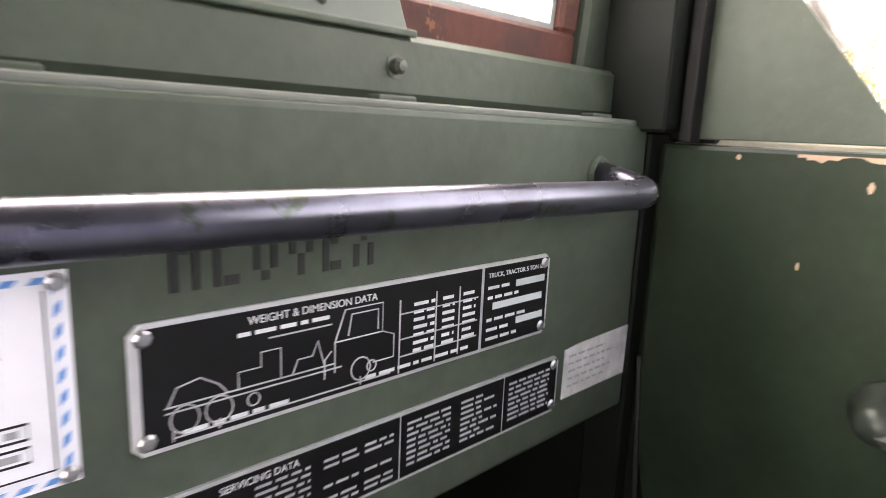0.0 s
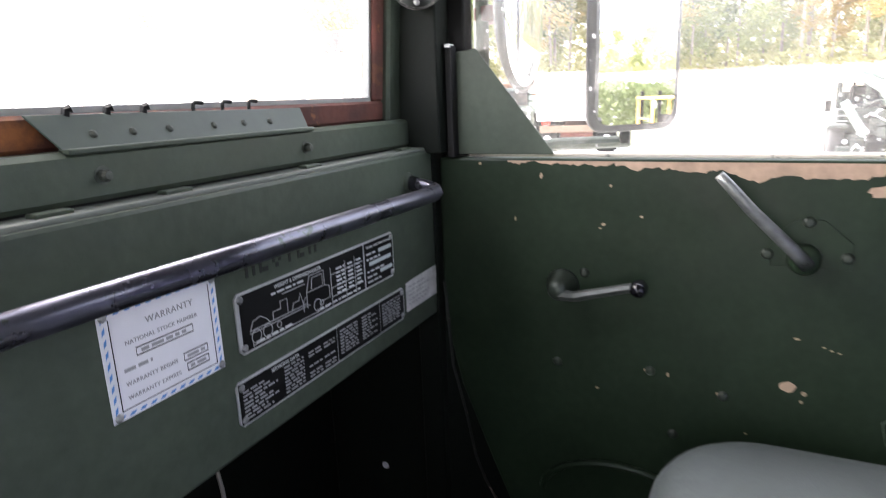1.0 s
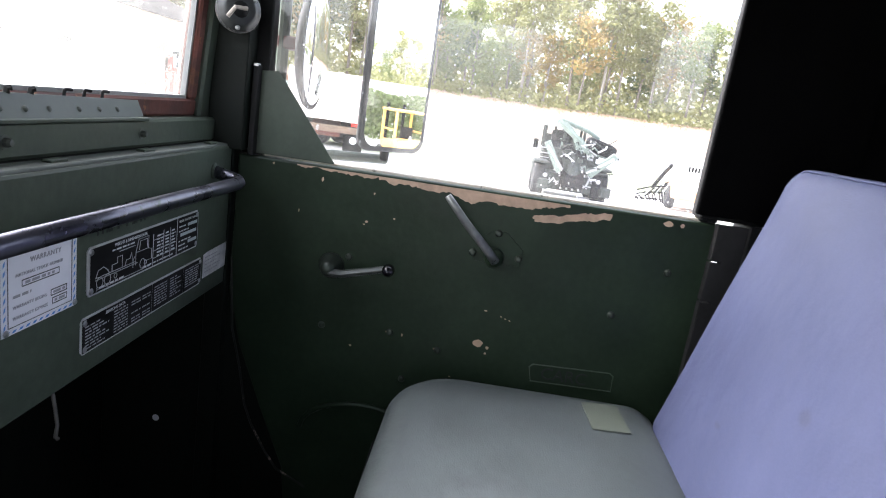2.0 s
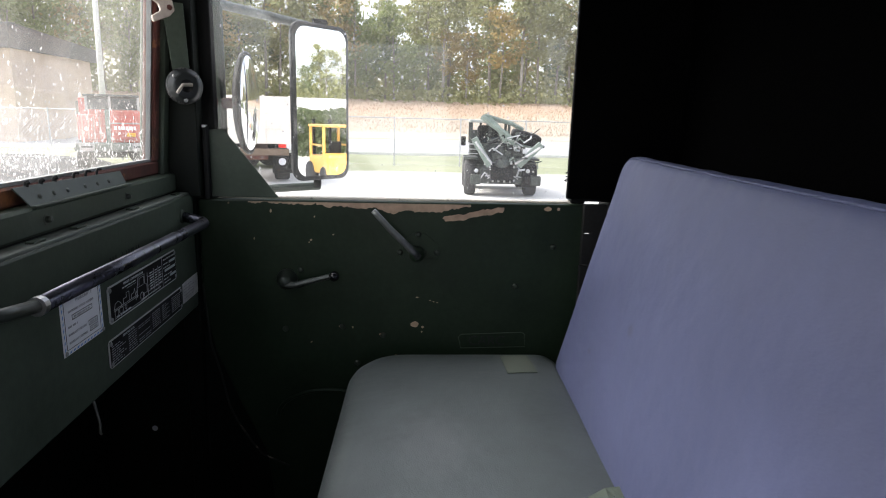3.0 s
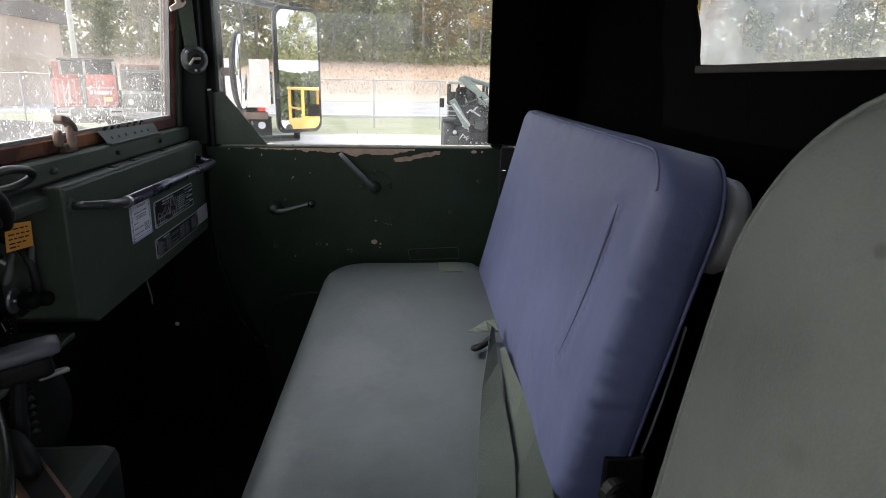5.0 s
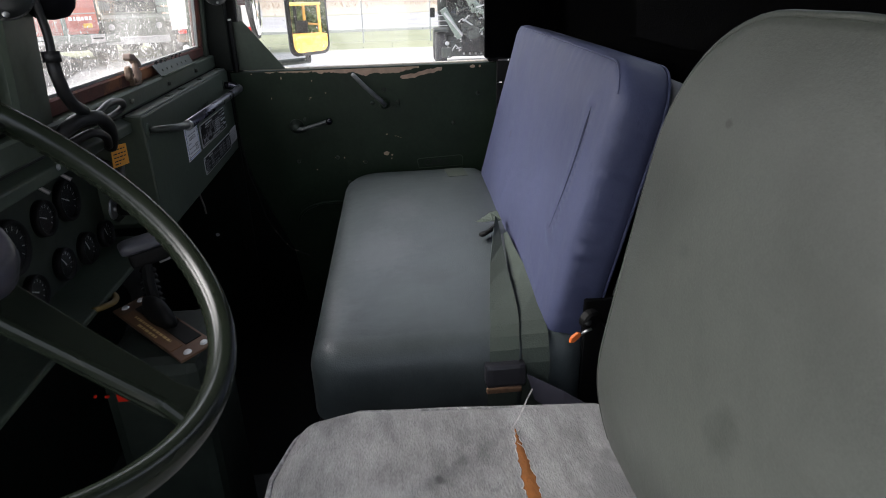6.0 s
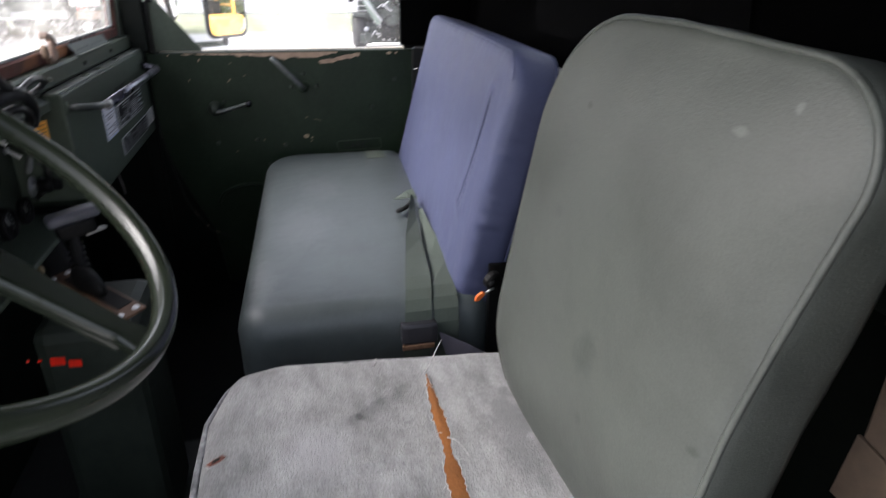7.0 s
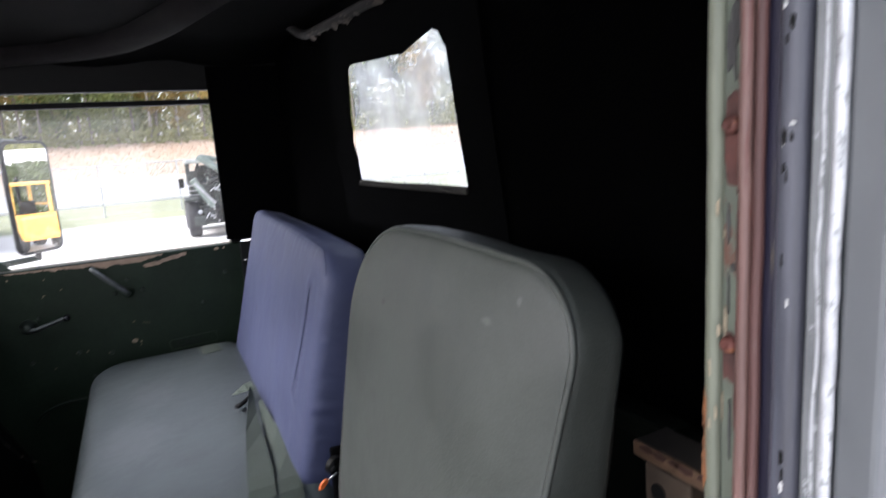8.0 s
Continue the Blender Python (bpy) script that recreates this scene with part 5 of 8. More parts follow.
single("wire_hook", tube([(1.638, 0.80, 0.558), (1.639, 0.795, 0.525), (1.636, 0.79, 0.505), (1.630, 0.788, 0.494), (1.634, 0.788, 0.490)], 0.0022, 6), surface("hook_wire", (0.20, 0.19, 0.17), 0.5, metal=0.4, vary=0.5, stain=40), "bent wire hook hanging under the dashboard", "hook", smooth=True)


# ---------------------------------------------------------------- seats
def round_rect(w, h, radii, n=12):
    """Outline of a rectangle centred on x, standing on y = 0; radii: lower left, lower right, upper right, upper left."""
    out = []
    for (cx, cy, a0), r in zip(((-w / 2, 0, 180), (w / 2, 0, 270), (w / 2, h, 0), (-w / 2, h, 90)), radii):
        ox, oy = cx + (r if cx < 0 else -r), cy + (r if cy == 0 else -r)
        for k in range(n + 1):
            a = radians(a0 + 90 * k / n)
            out.append((ox + r * math.cos(a), oy + r * math.sin(a)))
    return out


def pad(outline, thick, m, edge=0.02, puff=0.02, rumple=0.0, wrinkle=0.0, steps=10):
    """An upholstered slab over an outline in the xy plane, its face towards +z."""
    out = bmesh.new()
    pts = [Vector((x, y, 0)) for x, y in outline]
    c = sum(pts, Vector()) / len(pts)
    n = len(pts)
    norm = []
    for i in range(n):
        t = pts[(i + 1) % n] - pts[i - 1]
        norm.append(Vector((t.y, -t.x, 0)).normalized() if t.length > 1e-9 else Vector())
    layers = [(0.02, 0.0), (0.006, 0.003), (0.0, 0.012)]
    layers += [(0.0, 0.012 + (thick - edge - 0.012) * k / 4) for k in range(1, 5)]
    layers += [(edge * (1 - math.cos(a)), thick - edge + edge * math.sin(a)) for a in (0.4, 0.8, 1.2, 1.5708)]
    rings = [[out.verts.new(p - nn * inset + Vector((0, 0, z))) for p, nn in zip(pts, norm)] for inset, z in layers]
    if wrinkle:
        for row, much in zip(rings[3:7], (0.5, 0.9, 1.0, 0.7)):
            for v, p, nn in zip(row, pts, norm):
                v.co += nn * wrinkle * much * (noise.noise(Vector((p.x * 30, p.y * 75, 3.1 + v.co.z * 8))) + 0.4 * noise.noise(Vector((p.x * 90, p.y * 160, v.co.z * 30))))
    last = [p - nn * edge for p, nn in zip(pts, norm)]
    for s in ((k + 1) / (steps + 1) for k in range(steps)):
        rings.append([out.verts.new(p.lerp(c, s) + Vector((0, 0, thick + puff * (1 - (1 - s) ** 3)))) for p in last])
    for a, b in zip(rings, rings[1:]):
        for k in range(n):
            out.faces.new((a[k], a[(k + 1) % n], b[(k + 1) % n], b[k]))
    out.faces.new(rings[0][::-1])
    out.faces.new(rings[-1])
    bmesh.ops.remove_doubles(out, verts=out.verts, dist=1e-5)
    bmesh.ops.recalc_face_normals(out, faces=out.faces)
    if rumple:
        for v in out.verts:
            side = 1.0 if 0.01 < v.co.z < thick - edge * 0.6 else 0.25
            v.co += rumple * side * noise.noise_vector(Vector((v.co.x * 14, v.co.y * 34, v.co.z * 10)))
    return moved(out, m)


def closer(outline, step=0.014):
    """The same outline with more points along its straight runs."""
    out = []
    for (xa, ya), (xb, yb) in zip(outline, outline[1:] + outline[:1]):
        n = max(1, int(math.hypot(xb - xa, yb - ya) / step))
        out += [(xa + (xb - xa) * k / n, ya + (yb - ya) * k / n) for k in range(n)]
    return out


def ribbon(points, width_dir, w, thick=0.0016, bm=None):
    """A flat strap along points."""
    out = bmesh.new()
    half = [Vector(d) * w / 2 for d in width_dir]
    prev = None
    for p, h in zip(points, half):
        a, b = out.verts.new(Vector(p) - h), out.verts.new(Vector(p) + h)
        if prev:
            out.faces.new((prev[0], a, b, prev[1]))
        prev = (a, b)
    bmesh.ops.recalc_face_normals(out, faces=out.faces)
    bmesh.ops.solidify(out, geom=out.faces[:], thickness=thick)
    return merge(bm, out)


def passenger_bench():
    ob = thing("passenger_bench", (1.49, 0.25, 0.0), "grey vinyl two-man passenger seat with a blue-grey backrest", "seat")
    seat = pad(round_rect(0.475, 1.085, (0.06, 0.055, 0.055, 0.125), 10), 0.145, Matrix(((0, 1, 0, 0.950), (-1, 0, 0, 0.2475), (0, 0, 1, 0.324), (0, 0, 0, 1))), 0.046, 0.010, 0.0016)
    for v in seat.verts:
        v.co.y -= max(0.0, v.co.y - 0.1) * 0.085 * (v.co.x - 0.95) / 1.08
    part("seat_cushion", seat, SEAT, ob, "worn grey vinyl cushion", True)
    part("cushion_board", box((0.965, 0.02, 0.298), (2.02, 0.478, 0.324), 0.006), BLACK, ob)
    part("seat_base", box((1.02, 0.03, 0.0), (2.0, 0.42, 0.30), 0.012), GREEN_SHADED, ob, "dark steel seat box")
    patch = prism([(0, 0), (0.088, 0.004), (0.085, 0.062), (-0.004, 0.060)], 0.0012, pose(1.888, 0.082, 0.4752, 0, 0, 0))
    part("patch", patch, surface("patch_vinyl", (0.098, 0.115, 0.092), 0.6, vary=0.12, grain=300), ob, "greenish patch glued to the cushion")
    m = frame_from((1.438, 0.068, 0.440), (-1, 0.060, -0.012), (-0.012, -0.245, 0.97))
    outline = closer([(x * (1 - 0.16 * y) - 0.036 * max(0.0, 1 - y / 0.26) if x > 0 else x * 1.075, y * (1 + 0.045 * max(0, x))) for x, y in round_rect(0.990, 0.470, (0.03, 0.03, 0.068, 0.040), 8)], 0.005)
    thick = 0.084
    back = pad(outline, thick, pose(0, 0, -thick), 0.024, 0.010, 0.0011, 0.0016, 34)
    # its free upper corner is bent forward and outward

    def bent(p):
        k = max(0.0, p.x / 0.45) ** 1.5 * max(0.0, p.y / 0.47)
        return Vector((p.x + 0.034 * k, p.y, p.z + 0.026 * k))

    # a pulled button and the long crease below it
    crease = [(0.378 - 0.026 * t + 0.008 * math.sin(t * 3.6), 0.398 - 0.22 * t) for t in (i / 16 for i in range(17))]
    for v in back.verts:
        p = v.co
        if p.z > -0.012:
            near = min((p.x - x) ** 2 + (p.y - y) ** 2 for x, y in crease) ** 0.5
            top = math.hypot(p.x - crease[0][0], p.y - crease[0][1])
            p.z -= 0.0065 * math.exp(-(near / 0.006) ** 2) + 0.004 * math.exp(-(top / 0.012) ** 2)
            p.z += 0.0030 * math.exp(-((near - 0.018) / 0.010) ** 2) + 0.0016 * noise.noise(Vector((p.x * 9, p.y * 6, 0.4)))
            # short puckers fan out below the upper piping
            edge = max(0.0, 1 - abs(0.462 - p.y) / 0.05)
            p.z += 0.0016 * edge * noise.noise(Vector((p.x * 38, p.y * 6, 7.0)))
        # stitched pleats on the free end of the cushion
        if p.x > 0.30 and -thick + 0.01 < p.z < 0.004:
            gather = 1.25 * max(0.0, 1 - abs(p.z + 0.024) / 0.030) * (1.0 if p.y < 0.30 else max(0.25, 1 - (p.y - 0.30) / 0.1))
            p.x += 0.0042 * gather * noise.noise(Vector((0.0, p.y * 62, 2.2))) + 0.0012 * noise.noise(Vector((3.0, p.y * 20, p.z * 25)))
        v.co = bent(p)
    part("backrest", moved(back, m), BLUE, ob, "blue-grey vinyl backrest", True)
    part("piping", tube([m @ bent(Vector((x * 0.985, (y - 0.235) * 0.972 + 0.235, -0.0058))) for x, y in outline if y > 0.435], 0.0018, 6), BLUE, ob, "", True)
    part("piping", tube([m @ bent(Vector((x * 0.995, (y - 0.23) * 0.994 + 0.23, 0.006 - thick))) for x, y in outline], 0.0026, 6, None, True), BLUE, ob, "", True)
    shell = closer([((x * (1 - 0.16 * (y + 0.29)) if x > 0 else x * 1.075) * 0.995, y) for x, y in round_rect(0.975, 0.110, (0.012, 0.050, 0.050, 0.05), 8)], 0.012)
    rear = pad(shell, 0.034, pose(0, 0.353, -thick - 0.036), 0.012, 0.0, 0.0006)
    for v in rear.verts:
        v.co = bent(v.co)
    part("back_shell", moved(rear, m), surface("pale_shell", (0.20, 0.20, 0.20), 0.4, vary=0.15), ob, "pale grey shell behind the backrest", True)
    cord = [m @ bent(Vector((0.44 + 0.012 * math.sin(t * 2.4), 0.29 - 0.20 * t, -thick - 0.012))) for t in (0, 0.25, 0.5, 0.75, 1.0)]
    part("hanging_cord", tube(cord, 0.0018, 6), surface("pale_cord", (0.16, 0.16, 0.16), 0.8), ob, "thin pale cord hanging behind", True)
    # darker blue tube laid along the seam to stand for its fold shadow
    seam = [m @ bent(Vector((x, y, 0.0060 + 0.0030 * k / 16))) for k, (x, y) in enumerate(crease)]
    part("seam", tube(seam[:3], 0.0004, 6, tube(seam[2:], 0.0019, 6, None, False, 0.0003), False, 0.0019), surface("crease_shadow_blue", (0.030, 0.035, 0.070), 0.8), ob, "long puckered seam with its fold shadow as a dark tube")
    part("hinge", box((0.958, -0.02, 0.30), (0.972, 0.03, 0.53), 0.003), BLACK, ob)
    return ob


passenger_bench()


def seat_belt():
    ob = thing("seat_belt", (1.15, 0.12, 0.47), "folded green webbing lap belt lying on the grey cushion", "seat belt")
    y = Vector((0, 1, 0))
    part("webbing", ribbon([(1.425, 0.086, 0.507), (1.38, 0.094, 0.504), (1.30, 0.108, 0.498), (1.20, 0.125, 0.491), (1.12, 0.136, 0.487), (1.03, 0.149, 0.483), (0.99, 0.155, 0.477), (0.968, 0.160, 0.467), (0.952, 0.163, 0.452), (0.943, 0.165, 0.430), (0.940, 0.168, 0.38), (0.942, 0.170, 0.33)],
                            [y * 0.12 + Vector((0, 0, 0.14)), y * 0.24 + Vector((0, 0, 0.20)), y * 0.42 + Vector((0, 0, 0.22)), y * 0.68 + Vector((0, 0, 0.16)), y * 0.85 + Vector((0, 0, 0.06)), y, y, y, y, y, y, y], 0.049), WEB, ob, "green webbing")
    part("webbing", ribbon([(1.36, 0.078, 0.495), (1.28, 0.084, 0.488), (1.20, 0.088, 0.485), (1.10, 0.094, 0.482), (1.0, 0.106, 0.477), (0.970, 0.109, 0.468), (0.953, 0.111, 0.452), (0.943, 0.112, 0.430), (0.941, 0.112, 0.38), (0.943, 0.112, 0.30)],
                            [y * 0.2 + Vector((0, 0, -0.1)), y * 0.4 + Vector((0, 0, -0.2)), y * 0.6 + Vector((0, 0, -0.25)), y * 0.85 + Vector((0, 0, -0.16)), y, y, y, y, y, y], 0.046), WEB, ob, "green webbing")
    part("webbing_tip", ribbon([(1.425, 0.078, 0.512), (1.43, 0.096, 0.509), (1.435, 0.116, 0.500), (1.442, 0.130, 0.494)], [Vector((0.9, 0.2, 0.5)), Vector((1, 0, 0.3)), Vector((0.8, 0, 0)), Vector((0.5, 0, -0.2))], 0.030), WEB, ob)
    part("keeper", tube(rounded([(1.395, 0.108, 0.486), (1.372, 0.132, 0.489), (1.352, 0.128, 0.496), (1.362, 0.104, 0.505), (1.392, 0.096, 0.500)], 0.008, 5), 0.0052, 8, None, True), BLACK, ob, "black web keeper", True)
    part("buckle", cushion(0.026, 0.066, 0.040, 0.006, pose(0.934, 0.165, 0.398, 0, 8, 0), 0, 5), surface("black_buckle", (0.02, 0.02, 0.025), 0.4), ob, "black buckle")
    part("tongue", box((0.919, 0.140, 0.392), (0.927, 0.198, 0.402), 0.002), surface("rusty_tongue", (0.28, 0.16, 0.10), 0.5, metal=0.5, vary=0.4, stain=30), ob, "rusty steel tongue")
    part("strap", ribbon([(0.92, 0.125, 0.40), (0.88, 0.08, 0.39), (0.85, 0.03, 0.365), (0.84, -0.04, 0.34)], [Vector((0.3, 0.2, 0.8)), Vector((0.2, 0.1, 0.9)), Vector((0.1, 0, 1)), Vector((0, 0, 1))], 0.05), surface("dark_webbing", (0.03, 0.03, 0.045), 0.6), ob, "dark strap")
    return ob


seat_belt()


def belt_retractor():
    ob = thing("belt_retractor", (0.925, 0.04, 0.43), "black seat belt retractor with an orange release tab", "retractor")
    part("housing", lathe([(0.004, 0.007), (0.013, 0.007), (0.0165, 0.004), (0.0165, -0.006), (0.013, -0.009)], 18, pose(0.900, 0.042, 0.528, 100, 0, -70)), BLACK, ob)
    part("cap", lathe([(0.0001, 0.005), (0.0045, 0.0045), (0.007, 0.002), (0.007, -0.004)], 12, pose(0.894, 0.048, 0.528, 100, 0, -70)), surface("worn_black_plastic", (0.035, 0.036, 0.036), 0.45, vary=0.3), ob, "worn round cap", True)
    part("release_tab", prism([(0, 0.001), (0.007, -0.003), (0.019, 0.001), (0.023, 0.006), (0.018, 0.011), (0.006, 0.009)], 0.006, frame_from((0.890, 0.078, 0.498), (0.15, -0.92, 0.42), (-0.2, 0.4, 0.9)), 0.0018), ORANGE, ob, "orange tab")
    part("tab_wire", tube([(0.890, 0.060, 0.508), (0.889, 0.051, 0.515), (0.888, 0.043, 0.519)], 0.0022, 8), STEEL, ob, "steel pin", True)
    part("bracket", tube(rounded([(0.93, -0.03, 0.39), (0.920, 0.005, 0.505), (0.905, 0.035, 0.530)], 0.02), 0.0040, 8), BLACK, ob)
    return ob


belt_retractor()


def driver_seat():
    ob = thing("driver_seat", (0.53, 0.24, 0.0), "grey driver's seat with a torn cloth cushion showing orange foam", "seat")
    cushion_part = part("seat_cushion", cushion(0.585, 0.47, 0.13, 0.035, pose(0.5275, 0.265, 0.335, 0, 0, 0), 0.006, 84, rumple=0.003), CLOTH, ob, "worn light grey cloth cushion", True)
    hem = [(0.5275 + x * 0.985, 0.03 + 0.235 + y - 0.235, 0.447) for x, y in round_rect(0.585, 0.47, (0.035,) * 4, 6)]
    hem = [Vector(p) + 0.0022 * noise.noise_vector(Vector(p) * 40) for p in (((a[0] + (b[0] - a[0]) * k / 6), (a[1] + (b[1] - a[1]) * k / 6), 0.4475) for a, b in zip(hem, hem[1:] + hem[:1]) for k in range(6))]
    part("piping", tube(hem, 0.0046, 7, None, True), surface("worn_welt", (0.33, 0.325, 0.33), 0.95, vary=0.5, grain=200, stain=50, bump=0.8, spec=0.2), ob, "frayed pale welt", True)
    # the tear: a ragged opening with foam bulging in it
    rnd = random.Random(8)
    path = [(0.742, 0.193), (0.70, 0.195), (0.66, 0.196), (0.62, 0.197), (0.577, 0.200), (0.526, 0.203), (0.481, 0.204), (0.42, 0.206), (0.36, 0.207), (0.31, 0.208)]
    widths = [0.001, 0.0062, 0.0086, 0.0098, 0.0088, 0.0112, 0.0104, 0.0090, 0.0070, 0.003]
    foam, left, right = bmesh.new(), [], []
    dense = []
    for (a, wa), (b, wb) in zip(zip(path, widths), zip(path[1:], widths[1:])):
        for k in range(9):
            t = k / 9
            dense.append((a[0] + (b[0] - a[0]) * t, a[1] + (b[1] - a[1]) * t, wa + (wb - wa) * t + rnd.uniform(-0.0016, 0.0012) + 0.0016 * noise.noise(Vector((a[0] * 50 + t * 3, 2.0, 0)))))
    prev = None
    for x, y, w in dense:
        w = max(0.0006, w)
        row = [foam.verts.new((x, y + w * q, 0.4718 + (0.0017 + 0.0014 * noise.noise(Vector((x * 120, q * 2.0, 3.0)))) * (1 - q * q))) for q in (-1, -0.5, 0, 0.5, 1)]
        left.append((x, y - w, 0.4722))
        right.append((x, y + w, 0.4722))
        if prev:
            for q in range(4):
                foam.faces.new((prev[q], row[q], row[q + 1], prev[q + 1]))
        prev = row
    bmesh.ops.recalc_face_normals(foam, faces=foam.faces)
    part("torn_foam", foam, FOAM, ob, "orange foam in a long ragged tear", True)
    frayed = surface("frayed_edge", (0.40, 0.39, 0.38), 0.95, vary=0.5, stain=60)
    part("frayed_edge", tube(left, 0.0007, 5, tube(right, 0.0007, 5)), frayed, ob, "frayed white edge")
    part("thread", tube([(0.742, 0.196, 0.474), (0.752, 0.185, 0.483), (0.772, 0.170, 0.497), (0.785, 0.160, 0.503)], 0.0011, 5), frayed, ob, "loose thread")
    for k in range(16):
        x, y, z = rnd.choice(left + right)
        dx, dy = rnd.uniform(-0.012, 0.012), rnd.uniform(-0.010, 0.010)
        part("thread", tube([(x, y, z), (x + dx * 0.5, y + dy * 0.6, z + 0.0022), (x + dx, y + dy, z + 0.0016)], 0.00038, 4), frayed, ob, "loose thread")
    part("thread", tube([(0.770, 0.268, 0.4715), (0.778, 0.262, 0.474), (0.79, 0.262, 0.472)], 0.0009, 5), frayed, ob, "loose thread")
    part("thread", tube([(0.60, 0.195, 0.474), (0.59, 0.186, 0.477), (0.575, 0.180, 0.477), (0.56, 0.176, 0.475)], 0.0009, 5), frayed, ob, "loose thread")
    lining = surface("hole_lining", (0.20, 0.07, 0.05), 0.9, vary=0.4, stain=60)
    for grow, z, mat, name, label in ((1.35, 0.4668, frayed, "hole_fringe", "frayed white fringe"), (1.0, 0.4680, lining, "small_hole", "small frayed hole"), (0.5, 0.4688, BLACK, "hole_depth", "dark hole")):
        hole = [(grow * (0.0046 * math.cos(a) - 0.0036 * math.sin(a)) * rnd.uniform(0.8, 1.2), grow * 0.0105 * math.sin(a) * rnd.uniform(0.8, 1.2)) for a in (k * math.tau / 18 for k in range(18))]
        part(name, prism(hole, 0.0012, pose(0.602, 0.4755, z, -16, 0, 0)), mat, ob, label)
    m = frame_from((0.528, 0.092, 0.420), (-1, -0.05, 0), (0, -0.158, 0.987))

    def near_edge(y):
        """The near side runs straight up from the cushion and flares towards the shoulder."""
        return 0.205 + 0.02 * y + 0.17 * max(0.0, y - 0.25) ** 1.3

    def far_edge(y):
        """The far side swells at elbow height."""
        return 0.010 * max(0.0, 1 - ((y - 0.18) / 0.30) ** 2)

    outline = closer([(x - 0.226 + near_edge(y) if x > 0 else x - far_edge(y), y) for x, y in closer(round_rect(0.452, 0.565, (0.13, 0.10, 0.090, 0.150), 12), 0.03)])
    outline = [(x, y * (1 - 0.11 * max(0.0, x) * max(0.0, y) / 0.57)) for x, y in outline]
    back = pad(outline, 0.062, pose(0, 0, -0.062), 0.014, 0.020, 0.0018, 0.0030)
    for v in back.verts:
        # the padding is thicker towards the cushion
        if v.co.z < 0:
            k = min(1.0, max(0.0, (0.54 - v.co.y) / 0.26))
            v.co.z *= (0.067 + 0.032 * k * k * (3 - 2 * k)) / 0.062
            # its free side has two slack folds
            if v.co.x > 0.15:
                for fy in (0.345, 0.285):
                    v.co.x -= 0.0042 * math.exp(-((v.co.y - fy - 0.35 * v.co.z) / 0.007) ** 2) * math.exp(-((v.co.z + 0.022) / 0.020) ** 2)
        # it curves back where it meets the cushion; soft hollows are pressed into the face
        v.co.z -= 0.030 * max(0.0, 1 - v.co.y / 0.16) ** 2
        v.co.z += 0.0022 * noise.noise(Vector((v.co.x * 7, v.co.y * 5, 1.3))) + 0.0010 * noise.noise(Vector((v.co.x * 22, v.co.y * 15, 4.0)))
    part("backrest", moved(back, m), SEAT_DRV, ob, "grey-green vinyl backrest", True)
    back_piping = part("piping", tube([m @ Vector((x * 0.988, (y - 0.285) * 0.988 + 0.285, -0.0055 - 0.030 * max(0.0, 1 - y / 0.16) ** 2)) for x, y in outline], 0.0034, 8, None, True), SEAT_DRV, ob, "raised piping", True)
    part("seat_pedestal", box((0.33, 0.08, 0.0), (0.72, 0.44, 0.31), 0.02), GREEN_SHADED, ob, "dark seat pedestal")
    part("cushion_pan", box((0.255, 0.05, 0.305), (0.80, 0.485, 0.338), 0.008), BLACK, ob)
    # the cushion tips back a little
    tipped = [cushion_part] + [c for c in ob.children if c.name.split(".")[0] in ("piping", "torn_foam", "frayed_edge", "thread", "small_hole", "hole_fringe", "hole_depth") and c != back_piping]
    for c in tipped:
        for v in c.data.vertices:
            u, w = (v.co.x + 0.53 - 0.5275) / 0.2925, (v.co.y + 0.24 - 0.265) / 0.235
            if u > 0.55 and w > 0.55:
                k = 0.12 * ((u - 0.55) / 0.45) * ((w - 0.55) / 0.45)
                v.co.x -= k * 0.2925
                v.co.y -= k * 0.235
            v.co.z += 0.075 * (v.co.y + 0.24 - 0.265)
            # two creases run from the tear to the front edge
            if c == cushion_part and v.co.z > 0.44:
                for (ax, ay), (bx, by) in (((0.586, 0.206), (0.535, 0.400)), ((0.735, 0.200), (0.612, 0.372))):
                    px, py = v.co.x + 0.53 - ax, v.co.y + 0.24 - ay
                    ln = math.hypot(bx - ax, by - ay)
                    along, off = (px * (bx - ax) + py * (by - ay)) / ln / ln, (px * (by - ay) - py * (bx - ax)) / ln
                    if 0 < along < 1:
                        v.co.z += math.sin(math.pi * along) ** 0.6 * (0.0034 * math.exp(-(off / 0.014) ** 2) * (1 if off > 0 else -0.6))
    return ob


driver_seat()


